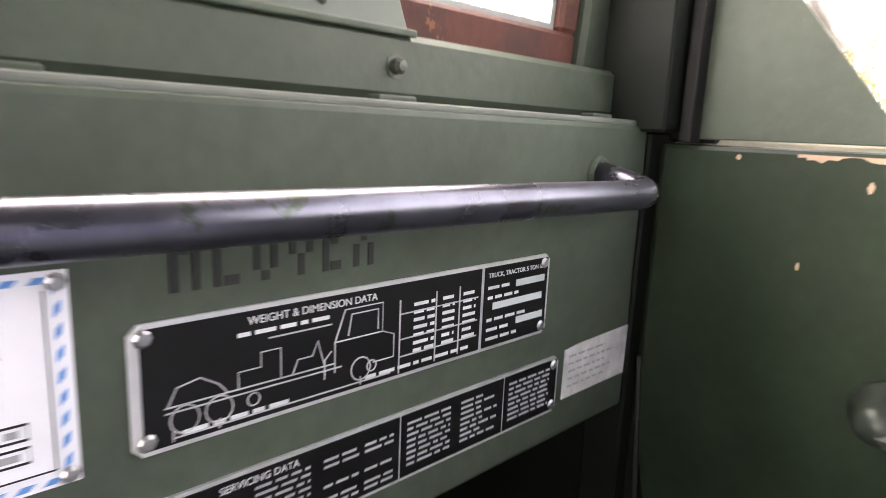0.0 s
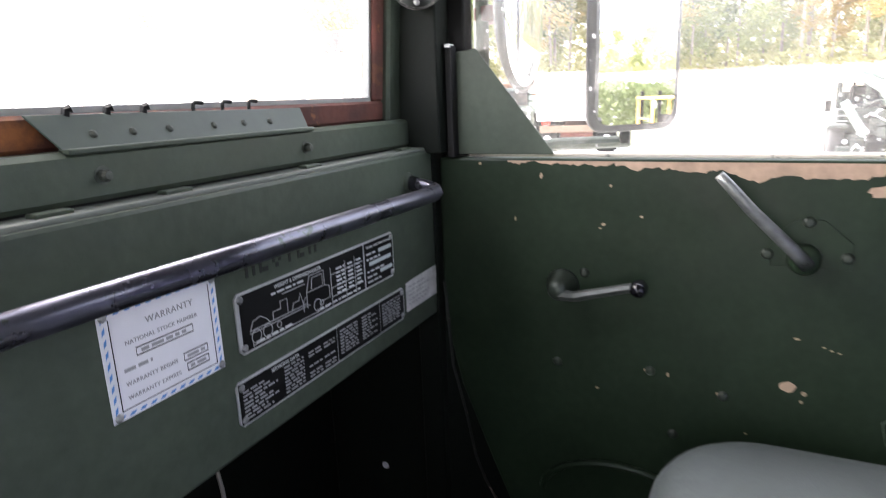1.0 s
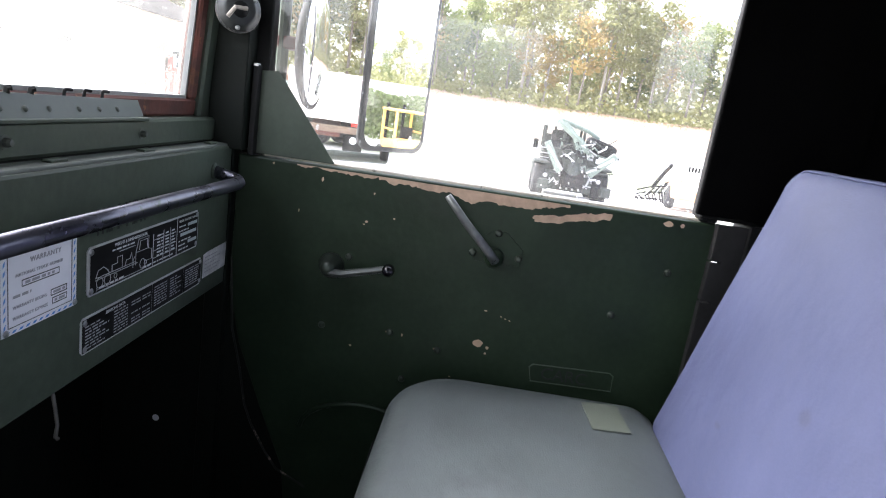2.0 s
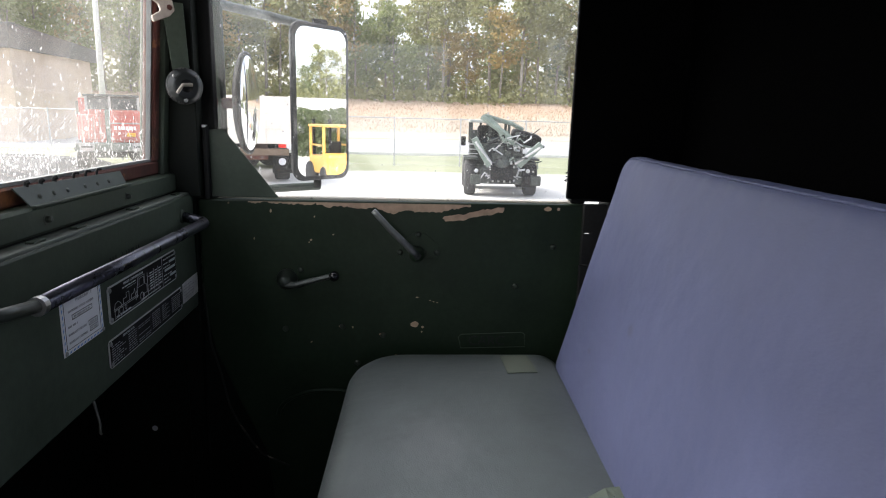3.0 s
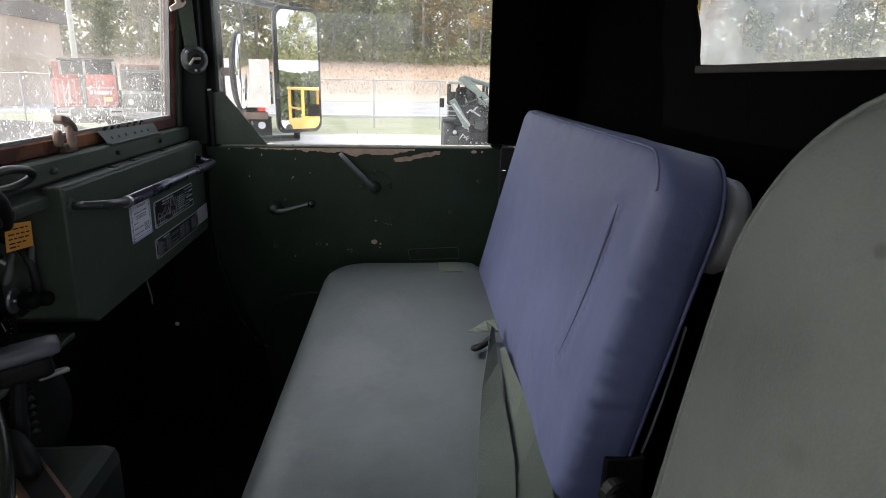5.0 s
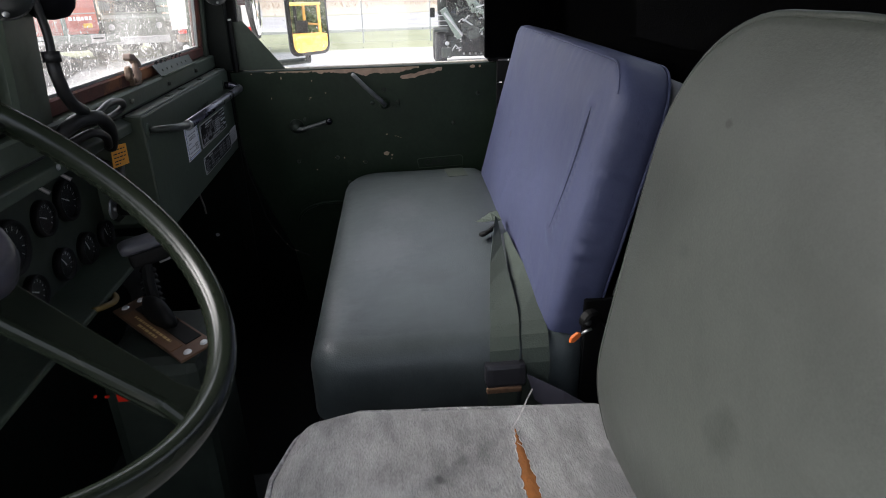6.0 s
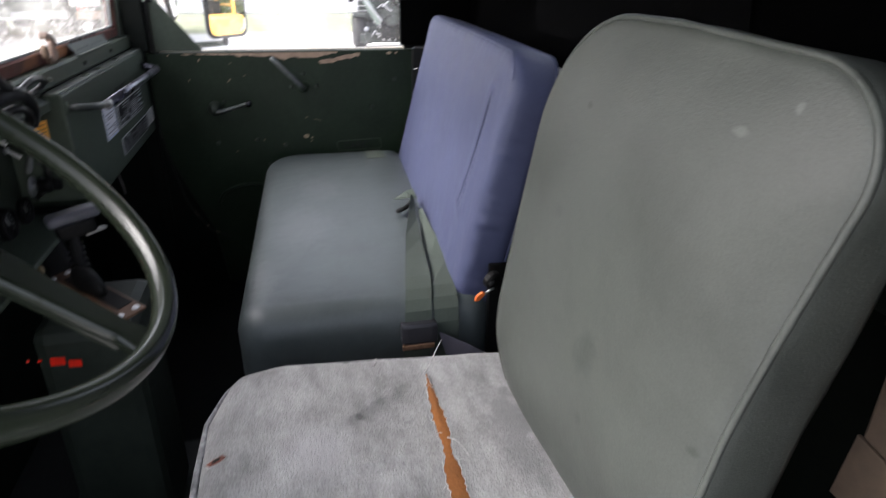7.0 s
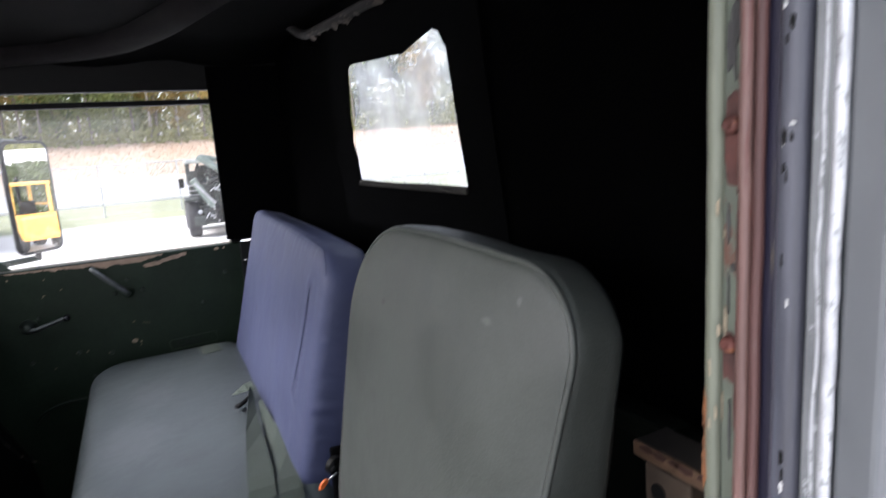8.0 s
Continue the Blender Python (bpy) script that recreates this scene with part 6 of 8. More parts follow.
def cab_bracket():
    """The tan, rust-topped corner post behind the driver's seat."""
    ob = thing("corner_bracket", (0.26, -0.12, 0.0), "tan painted steel post with a rusty top rail behind the seat", "bracket")
    worn_tan = surface("worn_tan_paint", (0.064, 0.044, 0.029), 0.75, vary=0.35, grain=50, stain=14, second=(0.06, 0.02, 0.012), second_at=0.68)
    part("post", box((0.275, -0.160, 0.05), (0.332, -0.120, 0.744), 0.003), worn_tan, ob, "tan painted post")
    part("hole", lathe([(0.0001, 0.001), (0.009, 0.001), (0.0095, 0)], 14, pose(0.314, -0.1198, 0.717, -90, 0, 0)), BLACK, ob, "dark drilled hole")
    part("doubler", prism([(0, 0), (0.055, 0), (0.048, 0.075), (0.02, 0.07), (0, 0.06)], 0.004, Matrix(((1, 0, 0, 0.286), (0, 0, 1, -0.120), (0, 1, 0, 0.565), (0, 0, 0, 1))), 0.001), worn_tan, ob)
    tan_rail = surface("rusty_tan_rail", (0.090, 0.050, 0.027), 0.7, vary=0.35, stain=14, second=(0.045, 0.016, 0.010), second_at=0.56)
    part("top_rail", box((0.07, -0.122, 0.747), (0.345, -0.117, 0.763), 0.0015), tan_rail, ob, "tan rail lip with dark rust along it")
    # the flange is coloured much darker than the rail's lip
    part("rail_flange", box((0.07, -0.165, 0.7585), (0.345, -0.122, 0.7628), 0.0015), surface("dark_flange", (0.022, 0.018, 0.014), 0.8, vary=0.5, stain=20), ob, "dark flange of the rail")
    rnd = random.Random(5)
    crust = surface("dark_rust_crust", (0.040, 0.014, 0.009), 0.9, vary=0.5, grain=120, stain=60, bump=0.6)
    for k in range(14):
        xc, w = 0.11 + 0.0165 * k + rnd.uniform(-0.005, 0.005), rnd.uniform(0.005, 0.013)
        ring = [(xc + w * math.cos(q * math.tau / 11) * rnd.uniform(0.6, 1.2), 0.7595 + 0.0035 * math.sin(q * math.tau / 11) * rnd.uniform(0.5, 1.4)) for q in range(11)]
        part("rust_patch", prism(ring, 0.0008, Matrix(((1, 0, 0, 0), (0, 0, 1, -0.117), (0, 1, 0, 0), (0, 0, 0, 1)))), crust, ob, "flaking rust")
    part("side_flange", box((0.215, -0.158, 0.05), (0.275, -0.143, 0.743), 0.002), GREEN_SHADED, ob)
    return ob


cab_bracket()

ledge = thing("rear_ledge", (1.2, -0.20, 0.71), "green steel ledge with bolts along the rear wall, coloured for shade", "ledge", "structure")
part("ledge", bars([((0.36, -0.222, 0.712), (2.03, -0.196, 0.745)), ((0.36, -0.196, 0.738), (2.03, -0.188, 0.745))], 0.002), GREEN_SHADED, ledge)
for x in (0.62, 1.085, 1.55):
    part("bolt", lathe([(0.0001, 0.007), (0.006, 0.0065), (0.009, 0.003), (0.0115, 0.002), (0.0115, 0)], 12, pose(x, -0.206, 0.745)), STEEL, ledge)


# ---------------------------------------------------------------- steering and controls
def steering_wheel():
    ob = thing("steering_wheel", (0.524, 0.682, 0.865), "large glossy green three-spoke steering wheel with a dark horn button", "steering wheel")
    m = pose(0.524, 0.682, 0.865, 37.9, 0, 0)
    r, seg = 0.248, 440
    bm = bmesh.new()
    rings = []
    for i in range(seg):
        a = i * math.tau / seg
        ring = []
        for k in range(14):
            b = k * math.tau / 14
            grip = 0.0005 * math.cos(i * math.tau * 110 / seg) if math.sin(b) < -0.3 and math.cos(b) < 0.35 else 0
            rr = 0.0112 + grip
            ring.append(bm.verts.new(((r + rr * math.cos(b)) * math.cos(a), (r + rr * math.cos(b)) * math.sin(a), rr * 1.25 * math.sin(b))))
        rings.append(ring)
    for i in range(seg):
        for k in range(14):
            bm.faces.new((rings[i][k], rings[(i + 1) % seg][k], rings[(i + 1) % seg][(k + 1) % 14], rings[i][(k + 1) % 14]))
    bmesh.ops.recalc_face_normals(bm, faces=bm.faces)
    part("rim", moved(bm, m), WHEEL_GREEN, ob, "", True)
    # hub and spokes sit a little below the middle of the rim
    low = 0.035
    hub = m @ pose(0, -low, 0)
    for ang in (13, -95, 140):
        end = Vector((r * math.cos(radians(ang)), r * math.sin(radians(ang)) + low, 0))
        turn = pose(0, 0, -0.012, 0, 0, math.degrees(math.atan2(end.y, end.x)))
        ln = end.length
        part("spoke", prism([(0.03, -0.024), (0.12, -0.018), (ln - 0.03, -0.0145), (ln - 0.004, -0.020), (ln - 0.004, 0.020), (ln - 0.03, 0.0145), (0.12, 0.018), (0.03, 0.024)], 0.012, hub @ turn, 0.004), WHEEL_GREEN, ob, "flat green spoke")
        part("spoke_rib", prism([(0.04, -0.007), (ln - 0.02, -0.005), (ln - 0.02, 0.005), (0.04, 0.007)], 0.012, hub @ pose(0, 0, -0.011) @ turn, 0.003), WHEEL_GREEN, ob)
    part("hub", lathe([(0.034, 0.010), (0.050, 0.004), (0.055, -0.010), (0.058, -0.05), (0.062, -0.10)], 32, hub), WHEEL_GREEN, ob, "", True)
    part("horn_ring", lathe([(0.036, 0.017), (0.040, 0.0195), (0.046, 0.0185), (0.052, 0.012), (0.055, 0.002), (0.055, -0.004)], 36, hub), surface("purple_grey_plastic", (0.036, 0.035, 0.047), 0.34, vary=0.2), ob, "grey horn ring", True)
    part("horn_button", lathe([(0.0001, 0.030), (0.014, 0.0292), (0.022, 0.0262), (0.027, 0.0215), (0.032, 0.0185), (0.036, 0.0150)], 32, hub), surface("black_horn", (0.020, 0.019, 0.026), 0.32), ob, "black horn button", True)
    return ob


steering_wheel()
column = thing("steering_column", (0.524, 0.80, 0.0), "green steering column with a stalk, coloured for shade", "steering column")
part("jacket", tube([(0.524, 0.722, 0.812), (0.524, 0.95, 0.52), (0.524, 0.99, 0.45)], 0.036, 18), GREEN_SHADED, column, "", True)
part("stalk", tube([(0.54, 0.75, 0.79), (0.42, 0.73, 0.80), (0.36, 0.72, 0.802)], 0.006, 8), STEEL, column)


def gear_selector():
    ob = thing("gear_selector", (0.97, 0.68, 0.0), "gear selector tower with a brown gate plate and black T-grip", "gear selector")
    m = frame_from((0.944, 0.679, 0.549), (-0.742, -0.670, -0.004), (0.670, -0.742, 0.14))
    part("gate_plate", prism([(-0.110, -0.030), (0.110, -0.030), (0.110, 0.022), (-0.110, 0.022)], 0.004, m, 0.001), surface("brown_gate_plate", (0.12, 0.064, 0.038), 0.5, metal=0.3, vary=0.3, stain=20), ob, "brown metal gate plate")
    part("legend_strip", prism([(-0.078, -0.028), (0.078, -0.028), (0.078, -0.010), (-0.078, -0.010)], 0.001, m @ pose(0, 0, 0.0042)), surface("legend_brown", (0.15, 0.07, 0.03), 0.6), ob)
    bar_text(ob, m @ pose(0, 0, 0.0058), [(-0.056, -0.018, 0.112), (-0.03, -0.0255, 0.06)], plain("legend_letters", (0.60, 0.42, 0.18)), 0.004)
    part("slot", prism([(-0.080, -0.006), (0.080, -0.006), (0.080, 0.018), (-0.080, 0.018)], 0.001, m @ pose(0, 0, 0.0042)), BLACK, ob)
    for x in (-0.0985, 0.0985):
        for y in (-0.0135, 0.0115):
            part("screw", lathe([(0.0001, 0.003), (0.004, 0.0025), (0.006, 0)], 10, m @ pose(x, y, 0.0042)), ALU, ob)
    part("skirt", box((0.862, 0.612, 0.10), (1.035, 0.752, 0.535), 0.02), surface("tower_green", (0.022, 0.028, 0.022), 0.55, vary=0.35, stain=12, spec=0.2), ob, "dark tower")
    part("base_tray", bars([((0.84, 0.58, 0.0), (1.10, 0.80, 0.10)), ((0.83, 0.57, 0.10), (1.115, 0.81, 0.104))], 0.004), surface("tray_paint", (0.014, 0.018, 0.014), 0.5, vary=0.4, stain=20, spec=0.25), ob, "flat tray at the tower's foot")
    for k in range(6):
        part("boot_rib", lathe([(0.010, -0.004), (0.0165 - 0.0006 * k, 0.0), (0.010, 0.004)], 16, frame_from((1.012 + 0.0028 * k, 0.7115 + 0.0009 * k, 0.560 + 0.0090 * k), (0.9, -0.3, -0.2), (0.3, 0.95, 0))), BLACK, ob, "", True)
    side = Matrix(((0, 0, -1, 0.8615), (-1, 0, 0, 0.733), (0, 1, 0, 0.481), (0, 0, 0, 1)))
    for x, y, w, h in ((0.004, 0.0, 0.020, 0.013), (0.027, -0.006, 0.018, 0.012), (-0.012, 0.008, 0.006, 0.004), (-0.026, 0.010, 0.004, 0.004)):
        part("red_lens", prism([(x, y), (x + w, y), (x + w, y + h), (x, y + h)], 0.003, side, 0.0008), RED, ob, "red lens")
    part("lever", tube([(0.985, 0.700, 0.545), (1.01, 0.712, 0.59), (1.030, 0.717, 0.622)], 0.009, 10), BLACK, ob)
    part("boot_fin", lathe([(0.030, 0.0), (0.029, 0.006), (0.022, 0.014), (0.008, 0.018)], 20, m @ pose(-0.02, 0.006, 0.004) @ Matrix.Diagonal((1.55, 0.50, 1.9, 1))), BLACK, ob, "", True)
    g = frame_from((1.033, 0.716, 0.640), (0.45, -0.85, 0.12), (0.85, 0.45, 0))
    part("grip_body", cushion(0.058, 0.030, 0.026, 0.006, g @ pose(0.002, 0, -0.024), 0.001, 6), BLACK, ob, "dark grip body", True)
    part("grip", cushion(0.078, 0.036, 0.016, 0.006, g @ pose(0.004, 0, 0.001), 0.002, 8), surface("grey_grip", (0.085, 0.086, 0.105), 0.4, vary=0.2), ob, "flat grey T-grip", True)
    part("trigger", prism([(0.012, -0.007), (0.046, -0.002), (0.042, 0.006), (0.012, 0.008)], 0.006, g @ pose(0.0, 0.0, -0.030), 0.002), STEEL, ob, "bright trigger")
    return ob


gear_selector()


def pedal(x, name, label):
    ob = thing(name, (x, 0.74, 0.0), label, "pedal")
    part("plate", prism([(-0.05, -0.06), (0.05, -0.06), (0.05, 0.06), (-0.05, 0.06)], 0.010, pose(x, 0.70, 0.10, 50, 0, 0), 0.003), RUBBER, ob)
    part("arm", tube([(x, 0.71, 0.095), (x, 0.82, 0.16), (x, 0.95, 0.30)], 0.012, 8), BLACK, ob)


pedal(0.74, "accelerator_pedal", "black accelerator pedal on the cab floor")
pedal(0.55, "brake_pedal", "black brake pedal with a worn metal edge")


# the yellow-sleeved line below the instrument panel
cable("yellow_line", [(1.00, 0.80, 0.555), (1.04, 0.785, 0.548), (1.075, 0.80, 0.545), (1.10, 0.85, 0.53)], 0.005, "yellowed sleeve on a line under the panel").data.materials[0] = surface("yellowed_sleeve", (0.24, 0.16, 0.05), 0.6, vary=0.3)


# ---------------------------------------------------------------- outside: lot, road, fence, woods
GROUND = -1.25


def land(x, y):
    """Height of the ground: level lot, a field that rises to the woods."""
    r = math.hypot(x, y)
    s = min(1, max(0, (r - 52) / 40))
    return GROUND + 4.6 * s * s * (3 - 2 * s) + (0.10 * noise.noise(Vector((x * 0.07, y * 0.07, 0))) if r > 22 else 0.0)


def ground_sheet():
    bm = bmesh.new()
    marks = [-900, -400, -200, -120] + [-90 + 6 * i for i in range(31)] + [120, 200, 400, 900]
    g = [[bm.verts.new((x, y, land(x, y))) for y in marks] for x in marks]
    for i in range(len(marks) - 1):
        for k in range(len(marks) - 1):
            bm.faces.new((g[i][k], g[i + 1][k], g[i + 1][k + 1], g[i][k + 1]))
    m = bpy.data.materials.new("lot_and_field")
    m.use_nodes = True
    n, l = m.node_tree.nodes, m.node_tree.links
    b = n["Principled BSDF"]
    b.inputs["Roughness"].default_value = 0.95
    geo, sep = n.new("ShaderNodeNewGeometry"), n.new("ShaderNodeSeparateXYZ")
    l.new(geo.outputs["Position"], sep.inputs[0])
    tex, fine = n.new("ShaderNodeTexNoise"), n.new("ShaderNodeTexNoise")
    tex.inputs["Scale"].default_value, tex.inputs["Detail"].default_value = 0.35, 8
    fine.inputs["Scale"].default_value, fine.inputs["Detail"].default_value = 9, 6
    l.new(geo.outputs["Position"], tex.inputs["Vector"])
    l.new(geo.outputs["Position"], fine.inputs["Vector"])
    stone = ramp(n, [(0.3, (0.50, 0.48, 0.45)), (0.7, (0.72, 0.70, 0.66))])
    grass = ramp(n, [(0.3, (0.17, 0.19, 0.11)), (0.7, (0.30, 0.31, 0.19))])
    dry = ramp(n, [(0.3, (0.40, 0.29, 0.20)), (0.7, (0.55, 0.43, 0.32))])
    for r in (stone, grass, dry):
        mixer = n.new("ShaderNodeMix")
        mixer.inputs[0].default_value = 0.5
        l.new(tex.outputs[0], mixer.inputs[2])
        l.new(fine.outputs[0], mixer.inputs[3])
        l.new(mixer.outputs[0], r.inputs[0])

    def zone(lo, hi, a, c):
        rng = n.new("ShaderNodeMapRange")
        rng.inputs[1].default_value, rng.inputs[2].default_value = lo, hi
        add = n.new("ShaderNodeMath")
        add.operation = "MULTIPLY_ADD"
        l.new(tex.outputs[0], add.inputs[0])
        add.inputs[1].default_value = 2.0
        l.new(sep.outputs[0], add.inputs[2])
        l.new(add.outputs[0], rng.inputs[0])
        mx = n.new("ShaderNodeMix")
        mx.data_type = "RGBA"
        l.new(rng.outputs[0], mx.inputs[0])
        l.new(a, mx.inputs[6])
        l.new(c, mx.inputs[7])
        return mx.outputs[2]

    col = zone(27.0, 28.2, stone.outputs[0], grass.outputs[0])
    beige = ramp(n, [(0.3, (0.36, 0.31, 0.24)), (0.7, (0.47, 0.42, 0.34))])
    l.new(fine.outputs[0], beige.inputs[0])
    col = zone(57.8, 59.0, col, beige.outputs[0])
    col = zone(71, 74, col, dry.outputs[0])
    l.new(col, b.inputs["Base Color"])
    bp = n.new("ShaderNodeBump")
    bp.inputs["Strength"].default_value = 0.5
    l.new(fine.outputs[0], bp.inputs["Height"])
    l.new(bp.outputs[0], b.inputs["Normal"])
    # the gravel is darker over one oval by the parked trucks
    stain_marks(m, [((19.0, 10.5, -1.2), (9.0, 4.4, 6.0), (0.085, 0.085, 0.088), 0.85)])
    part_ob = part("ground", bm, m)
    tagged(part_ob, "pale gravel lot running into grass and a dry brown field", "ground", "", "structure")


ground_sheet()


def road():
    bm = bmesh.new()
    prev = None
    for i in range(61):
        y = -150 + 5 * i
        row = [bm.verts.new((x, y, max(land(x, y), land(39, y)) + 0.06)) for x in (38.6, 48, 57.0)]
        if prev:
            bm.faces.new((prev[0], row[0], row[1], prev[1]))
            bm.faces.new((prev[1], row[1], row[2], prev[2]))
        prev = row
    bmesh.ops.recalc_face_normals(bm, faces=bm.faces)
    ob = part("road", bm, surface("pale_asphalt", (0.36, 0.36, 0.365), 0.9, vary=0.2, grain=3, stain=0.4))
    tagged(ob, "grey asphalt road beyond the fence", "road", "", "structure")


road()

GALV = surface("galvanised_steel", (0.46, 0.47, 0.48), 0.5, metal=0.5, vary=0.15, grain=20)


def fence():
    ob = thing("chain_link_fence", (29.7, 0, GROUND), "chain-link fence with galvanised posts along the road", "fence")
    y0, y1, step = -60.0, 62.0, 3.05
    n = int((y1 - y0) / step)
    off = -0.33
    post = None
    for i in range(n + 1):
        y = y0 + off + i * step
        if post is None:
            post = part("post", tube([(29.7, y, GROUND - 0.2), (29.7, y, GROUND + 2.25)], 0.032, 8), GALV, ob)
            first = y
        else:
            c = new("post", post.data)
            c.parent = ob
            c.location = (0, y - first, 0)
    part("top_rail", tube([(29.7, y0, GROUND + 2.18), (29.7, y1, GROUND + 2.18)], 0.024, 6), GALV, ob)
    part("bottom_wire", tube([(29.7, y0, GROUND + 0.06), (29.7, y1, GROUND + 0.06)], 0.006, 4), GALV, ob)
    wires = bmesh.new()
    for i in range(-5, int(44 / 0.16)):
        y = -14 + i * 0.16
        for s in (1, -1):
            a, b = Vector((29.7, y, GROUND + 0.06)), Vector((29.7, y + s * 2.1, GROUND + 2.16))
            vs = [wires.verts.new(q) for q in (a, b, b + Vector((0, 0.008, 0)), a + Vector((0, 0.008, 0)))]
            wires.faces.new(vs)
    tagged(part("mesh", wires, GALV, ob, "thin wire mesh"), kind="stuff")


fence()


def leaf_mat(name, a, b):
    m = bpy.data.materials.new(name)
    m.use_nodes = True
    n, l = m.node_tree.nodes, m.node_tree.links
    p = n["Principled BSDF"]
    p.inputs["Roughness"].default_value = 0.75
    geo = n.new("ShaderNodeNewGeometry")
    info = n.new("ShaderNodeObjectInfo")
    add = n.new("ShaderNodeMath")
    add.operation = "MULTIPLY_ADD"
    l.new(info.outputs["Random"], add.inputs[0])
    add.inputs[1].default_value = 0.5
    half = n.new("ShaderNodeMath")
    half.operation = "MULTIPLY"
    half.inputs[1].default_value = 0.5
    l.new(geo.outputs["Random Per Island"], half.inputs[0])
    l.new(half.outputs[0], add.inputs[2])
    r = ramp(n, [(0.1, a), (0.9, b)])
    l.new(add.outputs[0], r.inputs[0])
    l.new(r.outputs[0], p.inputs["Base Color"])
    # thin leaves let part of the light through
    thin, mix = n.new("ShaderNodeBsdfTranslucent"), n.new("ShaderNodeMixShader")
    l.new(r.outputs[0], thin.inputs[0])
    mix.inputs[0].default_value = 0.45
    l.new(p.outputs[0], mix.inputs[1])
    l.new(thin.outputs[0], mix.inputs[2])
    l.new(mix.outputs[0], n["Material Output"].inputs[0])
    return m


BARK = surface("grey_bark", (0.23, 0.20, 0.165), 0.9, vary=0.3, grain=6, stain=1, stretch=(1, 1, 0.2))
BARK_PALE = surface("pale_bark", (0.34, 0.31, 0.26), 0.9, vary=0.3, grain=6, stain=1, stretch=(1, 1, 0.2))
LEAF = {
    "green": leaf_mat("green_leaves", (0.135, 0.175, 0.060), (0.28, 0.32, 0.12)),
    "olive": leaf_mat("olive_leaves", (0.19, 0.20, 0.08), (0.36, 0.36, 0.16)),
    "autumn": leaf_mat("autumn_leaves", (0.30, 0.23, 0.08), (0.46, 0.34, 0.13)),
    "pine": leaf_mat("pine_needles", (0.080, 0.11, 0.042), (0.17, 0.205, 0.090)),
}


def make_tree(kind, h, seed, leaves, spread, bare=0.35, bark=None):
    """A tapered trunk with limbs, and a crown of many small leaf clumps in uneven masses."""
    rnd = random.Random(seed)
    words = {"green": "tall green leafy tree", "olive": "tall olive-green tree", "autumn": "tree turning yellow and brown", "pine": "tall dark pine"}
    ob = thing("tree", (0, 0, 0), words[kind] + " at the edge of the woods", "tree", group="woods beyond the field")
    lean = Vector((rnd.uniform(-0.03, 0.03), rnd.uniform(-0.03, 0.03), 1))
    axis = [lean * h * t + Vector((rnd.uniform(-0.1, 0.1), rnd.uniform(-0.1, 0.1), 0)) * t * 2 for t in (0, 0.2, 0.4, 0.6, 0.8, 0.97)]
    bm = tube(axis, 0.012 * h + 0.03, 7, None, False, 0.02)
    tips = []
    for i in range(14 if kind != "pine" else 22):
        t = bare + (0.95 - bare) * (i + rnd.random()) / (14 if kind != "pine" else 22)
        k = min(4, int(t * 5))
        base = axis[k].lerp(axis[k + 1], t * 5 - k) if k < 5 else axis[-1]
        a = rnd.uniform(0, math.tau)
        reach = spread * (1.05 - abs(t - 0.62) * 1.3) * rnd.uniform(0.55, 1.05) if kind != "pine" else spread * (1.15 - t) * rnd.uniform(0.6, 1.1)
        rise = rnd.uniform(0.25, 0.7) if kind != "pine" else rnd.uniform(-0.1, 0.2)
        end = base + Vector((math.cos(a) * reach, math.sin(a) * reach, rise * reach))
        mid = base.lerp(end, 0.5) + Vector((0, 0, 0.1 * reach))
        tube([base, mid, end], 0.035 + 0.03 * (1 - t), 4, bm, False, 0.01)
        tips += [(end, reach), (mid, reach * 0.8), (base.lerp(end, 0.75), reach)]
    part("trunk", bm, bark or BARK, ob, "bare trunk and limbs")
    crown = bmesh.new()
    for i in range(leaves):
        c, reach = tips[rnd.randrange(len(tips))]
        d = Vector((rnd.gauss(0, 1), rnd.gauss(0, 1), rnd.gauss(0, 0.75))) * (0.16 * reach + 0.30)
        p = c + d
        s = rnd.uniform(0.12, 0.30)
        u = Vector((rnd.gauss(0, 1), rnd.gauss(0, 1), rnd.gauss(0, 1))).normalized()
        v = u.orthogonal().normalized() * rnd.uniform(0.5, 1.0)
        crown.faces.new([crown.verts.new(p + s * q) for q in (u, v * 0.8, -u * 0.9, -v)])
    part("crown", crown, LEAF[kind], ob, "loose leafy crown")
    return ob


KINDS = [make_tree("green", 13, 1, 2200, 3.2), make_tree("olive", 14, 2, 2000, 3.0), make_tree("autumn", 12, 3, 1700, 3.0), make_tree("pine", 15, 4, 2200, 2.4, 0.3), make_tree("olive", 15, 5, 1300, 2.4, 0.45, BARK_PALE), make_tree("autumn", 10, 6, 1400, 2.6, 0.2, BARK_PALE), make_tree("green", 9, 7, 1900, 2.8, 0.12)]


